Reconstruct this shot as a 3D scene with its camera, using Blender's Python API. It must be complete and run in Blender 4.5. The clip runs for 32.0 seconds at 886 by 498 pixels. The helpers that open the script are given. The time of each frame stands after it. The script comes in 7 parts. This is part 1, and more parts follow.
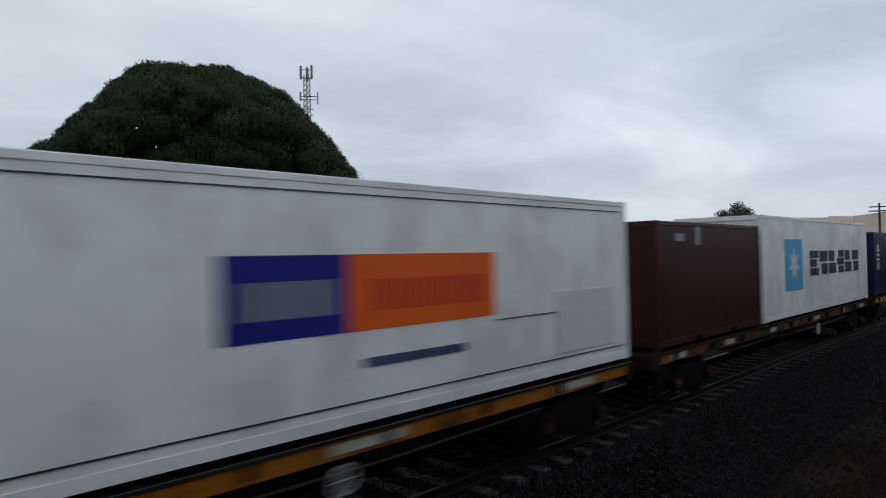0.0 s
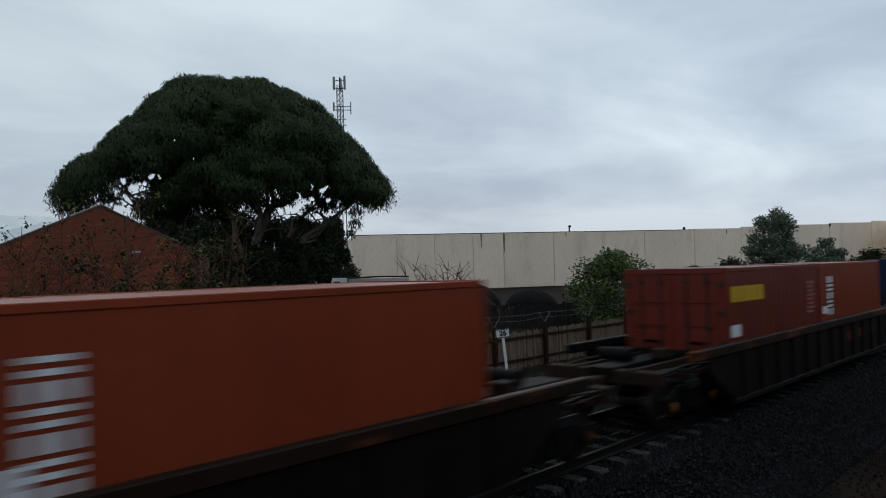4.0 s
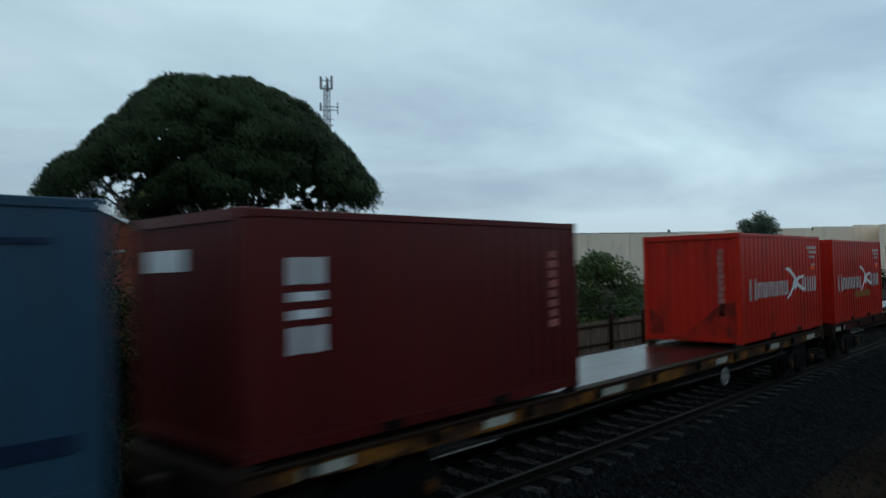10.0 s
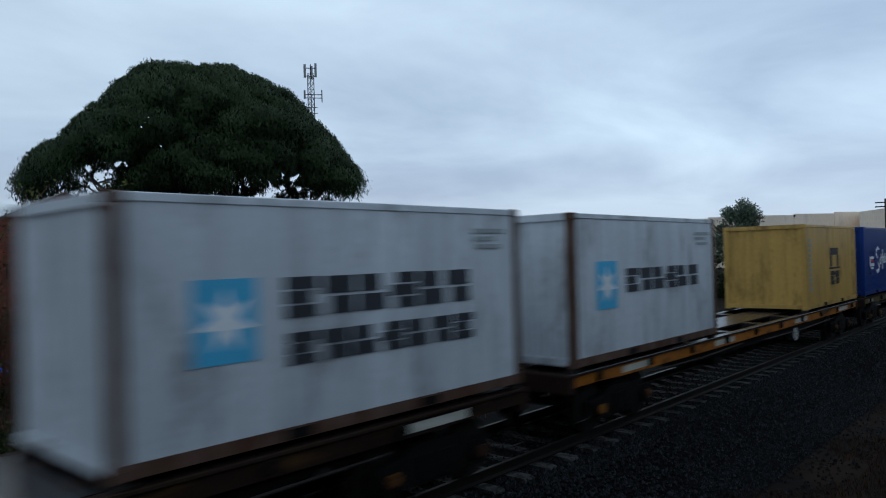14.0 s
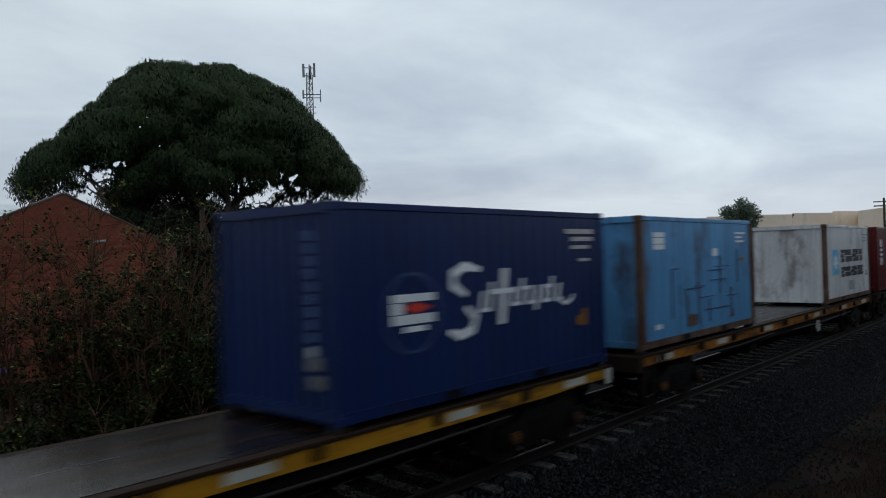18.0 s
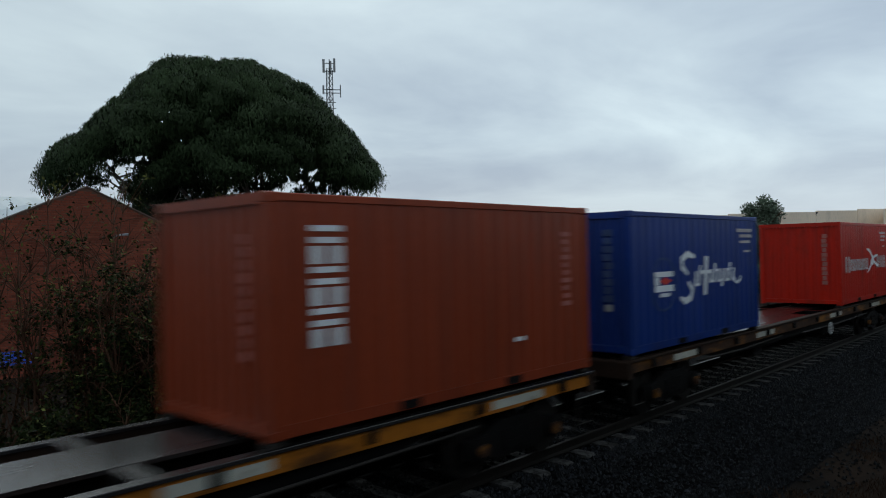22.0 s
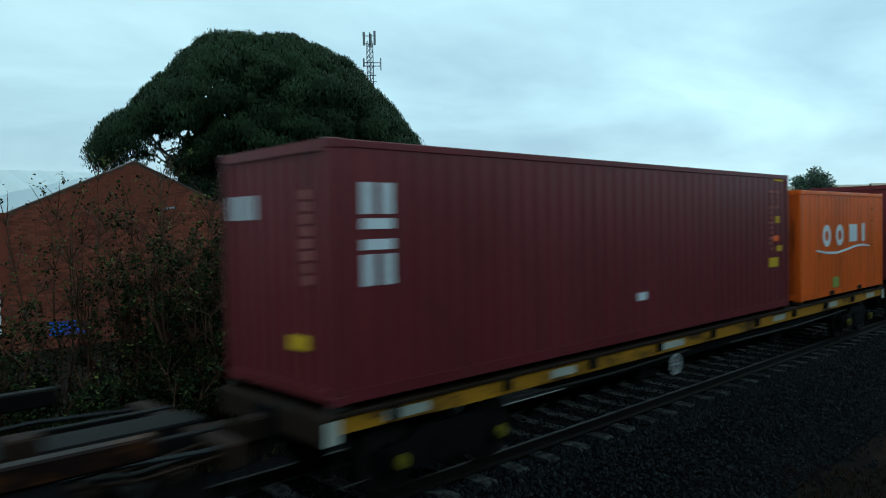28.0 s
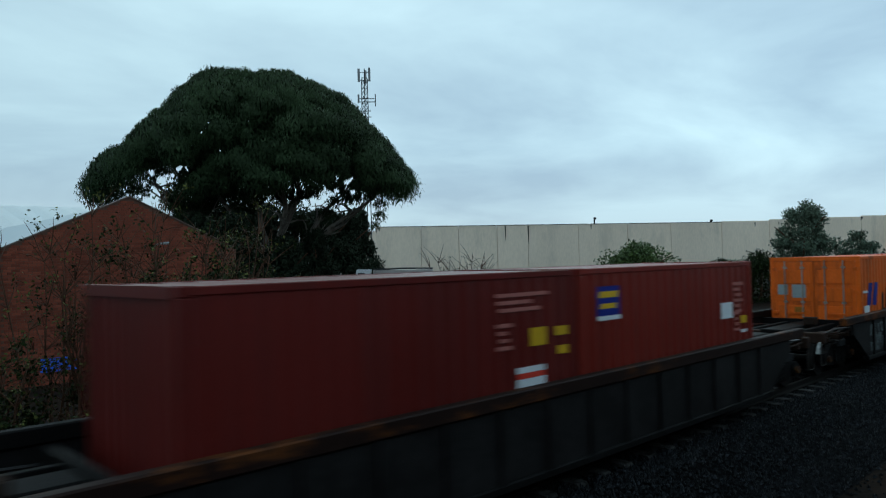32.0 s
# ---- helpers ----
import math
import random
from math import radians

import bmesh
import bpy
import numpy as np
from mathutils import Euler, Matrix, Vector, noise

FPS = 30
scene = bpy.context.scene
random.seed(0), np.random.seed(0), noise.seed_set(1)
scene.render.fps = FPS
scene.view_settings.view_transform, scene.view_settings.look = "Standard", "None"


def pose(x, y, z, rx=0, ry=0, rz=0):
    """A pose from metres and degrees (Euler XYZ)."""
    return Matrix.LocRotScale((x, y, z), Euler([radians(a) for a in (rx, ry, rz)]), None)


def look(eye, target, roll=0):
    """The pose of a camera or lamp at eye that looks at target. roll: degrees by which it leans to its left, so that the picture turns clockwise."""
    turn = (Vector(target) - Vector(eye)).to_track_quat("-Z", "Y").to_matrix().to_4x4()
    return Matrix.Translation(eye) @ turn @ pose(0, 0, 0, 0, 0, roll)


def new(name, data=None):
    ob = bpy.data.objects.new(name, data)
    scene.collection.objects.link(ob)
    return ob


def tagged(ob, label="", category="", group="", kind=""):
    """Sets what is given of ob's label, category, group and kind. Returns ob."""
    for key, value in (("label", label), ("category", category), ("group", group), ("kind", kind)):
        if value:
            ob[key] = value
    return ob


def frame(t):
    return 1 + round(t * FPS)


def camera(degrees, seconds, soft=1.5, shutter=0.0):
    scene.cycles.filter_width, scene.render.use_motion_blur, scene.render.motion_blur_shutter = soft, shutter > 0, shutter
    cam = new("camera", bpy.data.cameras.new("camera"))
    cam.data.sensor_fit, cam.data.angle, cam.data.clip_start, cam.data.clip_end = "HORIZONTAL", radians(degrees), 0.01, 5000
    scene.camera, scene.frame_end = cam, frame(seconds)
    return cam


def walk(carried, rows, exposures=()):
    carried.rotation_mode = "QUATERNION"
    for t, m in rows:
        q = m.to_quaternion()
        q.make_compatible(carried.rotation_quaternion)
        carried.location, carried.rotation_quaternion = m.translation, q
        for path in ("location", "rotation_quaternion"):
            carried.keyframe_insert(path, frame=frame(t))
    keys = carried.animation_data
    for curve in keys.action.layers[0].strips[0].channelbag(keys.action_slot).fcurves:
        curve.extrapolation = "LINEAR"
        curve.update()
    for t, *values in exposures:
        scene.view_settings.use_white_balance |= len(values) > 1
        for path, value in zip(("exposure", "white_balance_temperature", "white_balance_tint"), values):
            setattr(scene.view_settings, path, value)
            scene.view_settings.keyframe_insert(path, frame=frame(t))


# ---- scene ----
cam = camera(63.1, 32.0, soft=1.0, shutter=0.7)
EYE = (0.0, 0.0, 3.15)
# seconds, yaw, pitch, roll: the camera is held in one spot and only turns
ROWS = [
    (0.0, -48.36, 0.76, 1.35),
    (0.5, -49.46, 0.91, 2.25),
    (1.0, -49.63, 0.97, 1.98),
    (1.5, -48.18, 0.73, 1.7),
    (2.0, -48.56, 1.36, 1.55),
    (2.5, -47.39, 1.01, 1.69),
    (3.0, -46.88, -0.03, 1.41),
    (3.5, -46.16, 0.72, 1.72),
    (5.5, -45.83, 2.8, 1.26),
    (6.0, -46.92, 3.82, 1.21),
    (6.5, -46.72, 3.44, 1.28),
    (7.0, -46.85, 3.23, 1.55),
    (7.5, -47.09, 3.17, 1.61),
    (8.0, -44.67, 2.09, 2.03),
    (8.5, -44.01, 2.47, 1.59),
    (9.0, -44.58, 2.78, 1.22),
    (9.5, -44.68, 2.96, 1.44),
    (10.0, -46.84, 1.53, 1.32),
    (10.5, -48.85, -0.4, 1.12),
    (11.0, -48.41, -0.44, 1.11),
    (11.5, -48.33, 0.02, 1.21),
    (12.0, -48.22, 0.13, 1.2),
    (12.5, -48.41, 0.22, 1.22),
    (13.0, -48.34, 0.22, 1.24),
    (13.5, -48.1, 0.56, 1.54),
    (15.5, -47.66, 0.56, 1.45),
    (16.0, -47.18, 0.4, 1.46),
    (16.5, -46.79, 0.11, 1.18),
    (17.0, -47.99, 0.29, 1.35),
    (17.5, -48.37, 0.54, 1.33),
    (18.0, -48.07, 0.55, 1.65),
    (18.5, -47.27, 0.56, 1.59),
    (19.0, -47.71, 0.68, 1.61),
    (19.5, -46.7, 0.6, 1.63),
    (20.0, -47.41, 0.52, 1.66),
    (20.5, -47.64, 0.42, 1.53),
    (21.0, -47.49, 0.65, 1.63),
    (21.5, -47.25, 0.47, 1.49),
    (22.0, -46.6, 0.24, 1.25),
    (22.5, -47.15, 0.69, 1.67),
    (23.0, -46.58, 0.6, 1.66),
    (23.5, -46.6, 1.75, 2.5),
    (24.0, -45.19, 0.4, 1.64),
    (24.5, -44.9, -1.34, 0.92),
    (26.5, -46.76, -2.2, 2.1),
    (27.0, -43.7, -1.77, 1.58),
    (27.5, -43.99, -1.5, 2.22),
    (28.0, -43.41, -1.8, 1.18),
    (28.5, -43.08, -2.53, 1.2),
    (29.0, -43.08, -1.75, 1.17),
    (29.5, -43.28, -1.22, 1.23),
    (30.0, -43.27, -1.32, 1.24),
    (30.5, -43.46, -0.45, 1.23),
    (31.0, -43.35, -0.81, 1.13),
    (31.5, -43.49, -0.46, 1.23),
    (32.0, -43.83, 0.88, 1.44),
]
# seconds, stops, white balance: the phone drifts between neutral and cyan
EXPOSURES = [(0.0, 0.03, 6500, 8), (3.5, -0.03, 6500, 8), (5.5, 0.0, 5800, -6), (9.0, -0.05, 5800, -6), (10.0, -0.12, 5800, -6), (11.0, -0.06, 5800, -5), (12.0, 0.0, 5800, -4), (13.0, 0.0, 5700, 2), (13.5, 0.0, 5700, 3), (15.5, 0.0, 5900, 4), (17.0, 0.0, 6250, 5), (21.0, 0.0, 6600, 9),
             (22.0, 0.0, 6350, 2), (23.0, 0.0, 5800, -6), (24.5, 0.02, 5650, -13), (26.5, 0.18, 5380, -22), (28.5, 0.28, 5430, -20), (30.0, 0.17, 5400, -20), (31.0, 0.10, 5500, -16), (32.0, 0.10, 5620, -11)]
walk(cam, [(t, pose(*EYE, 90 + pitch, roll, yaw)) for t, yaw, pitch, roll in ROWS], EXPOSURES)


def travel(t):
    """How far the train has run since the start, in metres: it brakes from 15 to 8 m/s."""
    return ((((1.20074333e-06 * t - 7.10423817e-05) * t + 2.09403814e-03) * t - 0.155509834) * t + 14.943743) * t - 0.114

# ---- sky and light: an overcast evening ----
world = bpy.data.worlds.new("overcast_sky")
scene.world = world
world.use_nodes = True
wn, wl = world.node_tree.nodes, world.node_tree.links
wn.clear()
w_out = wn.new("ShaderNodeOutputWorld")
w_sky = wn.new("ShaderNodeTexSky")
w_sky.sky_type, w_sky.sun_disc = "NISHITA", False
w_sky.sun_elevation, w_sky.sun_rotation = radians(38), radians(39)
w_coord = wn.new("ShaderNodeTexCoord")
# the cloud sheet lies flat overhead, so that its folds close up towards the horizon
w_split = wn.new("ShaderNodeSeparateXYZ")
wl.new(w_coord.outputs["Generated"], w_split.inputs["Vector"])
w_rise = wn.new("ShaderNodeMath")
w_rise.operation, w_rise.inputs[1].default_value = "ADD", 0.16
wl.new(w_split.outputs["Z"], w_rise.inputs[0])
w_high = wn.new("ShaderNodeMath")
w_high.operation, w_high.inputs[1].default_value = "MAXIMUM", 0.05
wl.new(w_rise.outputs[0], w_high.inputs[0])
w_flat = wn.new("ShaderNodeCombineXYZ")
for axis in ("X", "Y"):
    w_div = wn.new("ShaderNodeMath")
    w_div.operation = "DIVIDE"
    wl.new(w_split.outputs[axis], w_div.inputs[0])
    wl.new(w_high.outputs[0], w_div.inputs[1])
    wl.new(w_div.outputs[0], w_flat.inputs[axis])
w_map = wn.new("ShaderNodeMapping")
w_map.inputs["Rotation"].default_value = (0, 0, radians(38))
w_map.inputs["Scale"].default_value = (0.9, 1.1, 1.0)
w_map.inputs["Location"].default_value = (1.7, 0.4, 0.0)
wl.new(w_flat.outputs["Vector"], w_map.inputs["Vector"])
w_noise = wn.new("ShaderNodeTexNoise")
w_noise.inputs["Scale"].default_value, w_noise.inputs["Detail"].default_value, w_noise.inputs["Roughness"].default_value = 0.75, 6.0, 0.52
w_noise.inputs["Distortion"].default_value = 0.35
wl.new(w_map.outputs["Vector"], w_noise.inputs["Vector"])
w_ramp = wn.new("ShaderNodeValToRGB")
w_ramp.color_ramp.elements[0].position, w_ramp.color_ramp.elements[0].color = 0.36, (0.75, 0.835, 0.915, 1)
w_ramp.color_ramp.elements[1].position, w_ramp.color_ramp.elements[1].color = 0.67, (0.44, 0.505, 0.625, 1)
wl.new(w_noise.outputs["Fac"], w_ramp.inputs["Fac"])
# a mauve evening tinge low in the sky
w_low = wn.new("ShaderNodeMapRange")
w_low.inputs["From Min"].default_value, w_low.inputs["From Max"].default_value = 0.0, 0.15
w_low.inputs["To Min"].default_value, w_low.inputs["To Max"].default_value = 0.7, 0.0
wl.new(w_split.outputs["Z"], w_low.inputs["Value"])
w_tinge = wn.new("ShaderNodeMix")
w_tinge.data_type = "RGBA"
wl.new(w_low.outputs["Result"], w_tinge.inputs[0])
wl.new(w_ramp.outputs["Color"], w_tinge.inputs[6])
w_tinge.inputs[7].default_value = (0.54, 0.555, 0.63, 1)
# the cloud is a little brighter down the line, duller over the shed
w_dot = wn.new("ShaderNodeVectorMath")
w_dot.operation = "DOT_PRODUCT"
w_dot.inputs[1].default_value = (0.90, -0.40, 0.20)
wl.new(w_coord.outputs["Generated"], w_dot.inputs[0])
w_range = wn.new("ShaderNodeMapRange")
w_range.interpolation_type = "LINEAR"
w_range.inputs["From Min"].default_value, w_range.inputs["From Max"].default_value = -0.4, 0.8
w_range.inputs["To Min"].default_value, w_range.inputs["To Max"].default_value = 0.82, 1.06
wl.new(w_dot.outputs["Value"], w_range.inputs["Value"])
w_cloud = wn.new("ShaderNodeBackground")
wl.new(w_range.outputs["Result"], w_cloud.inputs["Strength"])
wl.new(w_tinge.outputs[2], w_cloud.inputs["Color"])
w_blue = wn.new("ShaderNodeBackground")
w_blue.inputs["Strength"].default_value = 0.05
wl.new(w_sky.outputs["Color"], w_blue.inputs["Color"])
w_mix = wn.new("ShaderNodeMixShader")
w_mix.inputs["Fac"].default_value = 0.94
wl.new(w_blue.outputs["Background"], w_mix.inputs[1])
wl.new(w_cloud.outputs["Background"], w_mix.inputs[2])
wl.new(w_mix.outputs["Shader"], w_out.inputs["Surface"])

sun = new("sun", bpy.data.lights.new("sun", "SUN"))
sun.data.energy, sun.data.angle, sun.data.color = 0.3, radians(60), (1.0, 0.96, 0.92)
sun.matrix_world = look((24, 30, 30), (0, 0, 0))


# ---- materials ----
def material(name, color, rough=0.7, metal=0.0, spread=0.25, grain=14.0, broad=0.8, bump=0.15, second=None, amount=0.0,
             stretch=(1, 1, 1), island=0.0, threshold=0.62, spec=0.2, streaks=0.0):
    """A surface with broad stains, fine grain, a second colour in patches (rust, dirt, moss) and fine relief."""
    m = bpy.data.materials.new(name)
    m.use_nodes = True
    n, l = m.node_tree.nodes, m.node_tree.links
    p = n["Principled BSDF"]
    p.inputs["Metallic"].default_value = metal
    p.inputs["Specular IOR Level"].default_value = spec
    co, info, add = n.new("ShaderNodeTexCoord"), n.new("ShaderNodeObjectInfo"), n.new("ShaderNodeVectorMath")
    mp = n.new("ShaderNodeMapping")
    mp.inputs["Scale"].default_value = stretch
    mul = n.new("ShaderNodeMath")
    mul.operation, mul.inputs[1].default_value = "MULTIPLY", 37.0
    l.new(info.outputs["Random"], mul.inputs[0])
    l.new(co.outputs["Object"], add.inputs[0])
    l.new(mul.outputs[0], add.inputs[1])
    l.new(add.outputs[0], mp.inputs["Vector"])
    a, b = n.new("ShaderNodeTexNoise"), n.new("ShaderNodeTexNoise")
    for tex, scale in ((a, broad), (b, grain)):
        tex.inputs["Scale"].default_value, tex.inputs["Detail"].default_value = scale, 4.0
        l.new(mp.outputs["Vector"], tex.inputs["Vector"])
    mixed = n.new("ShaderNodeMath")
    mixed.operation = "MULTIPLY_ADD"
    mixed.inputs[1].default_value = 0.6
    l.new(a.outputs["Fac"], mixed.inputs[0])
    half = n.new("ShaderNodeMath")
    half.operation, half.inputs[1].default_value = "MULTIPLY", 0.4
    l.new(b.outputs["Fac"], half.inputs[0])
    l.new(half.outputs[0], mixed.inputs[2])
    ramp = n.new("ShaderNodeValToRGB")
    lo = [c * (1 - spread) for c in color]
    hi = [min(1.0, c * (1 + spread)) for c in color]
    ramp.color_ramp.elements[0].position, ramp.color_ramp.elements[0].color = 0.32, (*lo, 1)
    ramp.color_ramp.elements[1].position, ramp.color_ramp.elements[1].color = 0.68, (*hi, 1)
    l.new(mixed.outputs[0], ramp.inputs["Fac"])
    out = ramp.outputs["Color"]
    if second:
        c = n.new("ShaderNodeTexNoise")
        c.inputs["Scale"].default_value, c.inputs["Detail"].default_value, c.inputs["Roughness"].default_value = broad * 2.3, 6.0, 0.7
        l.new(mp.outputs["Vector"], c.inputs["Vector"])
        edge = n.new("ShaderNodeMapRange")
        edge.inputs["From Min"].default_value, edge.inputs["From Max"].default_value = threshold - 0.07, threshold + 0.07
        edge.inputs["To Max"].default_value = amount
        l.new(c.outputs["Fac"], edge.inputs["Value"])
        mx = n.new("ShaderNodeMix")
        mx.data_type = "RGBA"
        l.new(edge.outputs["Result"], mx.inputs[0])
        l.new(out, mx.inputs[6])
        mx.inputs[7].default_value = (*second, 1)
        out = mx.outputs[2]
    if streaks:
        run = n.new("ShaderNodeMapping")
        run.inputs["Scale"].default_value = (5.0, 5.0, 0.35)
        l.new(add.outputs[0], run.inputs["Vector"])
        s = n.new("ShaderNodeTexNoise")
        s.inputs["Scale"].default_value, s.inputs["Detail"].default_value = 1.0, 5.0
        l.new(run.outputs["Vector"], s.inputs["Vector"])
        fade = n.new("ShaderNodeMapRange")
        fade.inputs["From Min"].default_value, fade.inputs["From Max"].default_value = 0.48, 0.72
        fade.inputs["To Max"].default_value = streaks
        l.new(s.outputs["Fac"], fade.inputs["Value"])
        mx = n.new("ShaderNodeMix")
        mx.data_type = "RGBA"
        l.new(fade.outputs["Result"], mx.inputs[0])
        l.new(out, mx.inputs[6])
        mx.inputs[7].default_value = (*[c * 0.45 + 0.012 for c in color], 1)
        out = mx.outputs[2]
    if island:
        geo, hsv, rng = n.new("ShaderNodeNewGeometry"), n.new("ShaderNodeHueSaturation"), n.new("ShaderNodeMapRange")
        rng.inputs["To Min"].default_value, rng.inputs["To Max"].default_value = 1 - island, 1 + island
        l.new(geo.outputs["Random Per Island"], rng.inputs["Value"])
        if island > 0.84:      # wet glints put into the colour: a few stones are much paler than the rest
            power = n.new("ShaderNodeMath")
            power.operation, power.inputs[1].default_value = "POWER", 7.0
            l.new(geo.outputs["Random Per Island"], power.inputs[0])
            l.new(power.outputs[0], rng.inputs["Value"])
            rng.inputs["To Min"].default_value, rng.inputs["To Max"].default_value = 0.62, 5.0
        l.new(rng.outputs["Result"], hsv.inputs["Value"])
        l.new(out, hsv.inputs["Color"])
        out = hsv.outputs["Color"]
    l.new(out, p.inputs["Base Color"])
    rr = n.new("ShaderNodeMapRange")
    rr.inputs["To Min"].default_value, rr.inputs["To Max"].default_value = max(0.03, rough - 0.12), min(1.0, rough + 0.12)
    l.new(a.outputs["Fac"], rr.inputs["Value"])
    l.new(rr.outputs["Result"], p.inputs["Roughness"])
    if bump:
        bp = n.new("ShaderNodeBump")
        bp.inputs["Strength"].default_value, bp.inputs["Distance"].default_value = bump, 0.02
        l.new(b.outputs["Fac"], bp.inputs["Height"])
        l.new(bp.outputs["Normal"], p.inputs["Normal"])
    return m


RUST = (0.055, 0.022, 0.011)


def paint(name, color, rust=0.35, threshold=0.66, rough=0.38, spread=0.2, streaks=0.5):
    color = [c * (0.90 if max(color) < 0.7 else 1.0) for c in color]
    return material(name, color, rough, 0.0, spread, 22.0, 0.55, 0.05, RUST, rust, (1.0, 1.0, 0.45), threshold=threshold, spec=0.19, streaks=streaks)


P = {
    "red": paint("red_container_paint", (0.50, 0.017, 0.006), 0.4, 0.60),
    "well_red": paint("crimson_container_paint", (0.28, 0.010, 0.010), 0.15),
    "wine": paint("wine_red_container_paint", (0.165, 0.028, 0.033), 0.25, 0.66),
    "door_white": paint("grimy_white_door_paint", (0.72, 0.71, 0.69), 0.5, 0.60, spread=0.2, streaks=0.75),
    "oxide": paint("red_oxide_container_paint", (0.17, 0.026, 0.015), 0.3),
    "dark_brown": paint("dark_brown_container_paint", (0.125, 0.015, 0.012), 0.3),
    "maroon": paint("maroon_container_paint", (0.098, 0.011, 0.011), 0.35, 0.64),
    "brown": paint("brown_container_paint", (0.20, 0.022, 0.014), 0.3),
    "rust_brown": paint("rust_brown_container_paint", (0.25, 0.043, 0.016), 0.3),
    "old_brown": paint("weathered_brown_container_paint", (0.058, 0.014, 0.011), 0.8, 0.55, streaks=0.9),
    "orange": paint("orange_container_paint", (0.76, 0.128, 0.014), 0.7, 0.645),
    "amber": paint("amber_container_paint", (0.72, 0.130, 0.010), 0.6, 0.61),
    "yellow": paint("yellow_container_paint", (0.58, 0.36, 0.095), 0.6, 0.60),
    "navy": paint("navy_container_paint", (0.008, 0.023, 0.098), 0.3),
    "blue": paint("blue_container_paint", (0.009, 0.036, 0.20), 0.3),
    "worn_blue": paint("worn_blue_container_paint", (0.014, 0.052, 0.18), 0.35),
    "steel_blue": paint("faded_steel_blue_paint", (0.042, 0.092, 0.150), 0.35),
    "sky_blue": paint("faded_light_blue_paint", (0.105, 0.305, 0.56), 0.85, 0.58, streaks=0.6),
    "deep_blue": paint("deep_blue_container_paint", (0.010, 0.017, 0.060), 0.25),
    "white": paint("white_container_paint", (0.69, 0.69, 0.69), 0.6, 0.60, streaks=0.5),
    "reefer_white": material("clean_white_reefer_paint", (0.92, 0.905, 0.87), 0.45, 0.0, 0.06, 22, 0.35, 0.03, (0.62, 0.61, 0.585), 0.55, (1.0, 1.0, 0.7), threshold=0.53, spec=0.2, streaks=0.12),
    "pale_grey": paint("pale_grey_container_paint", (0.61, 0.645, 0.68), 0.6, 0.60, streaks=0.55),
    "grey": paint("dull_grey_container_paint", (0.29, 0.275, 0.265), 0.6, 0.54, streaks=1.0),
}
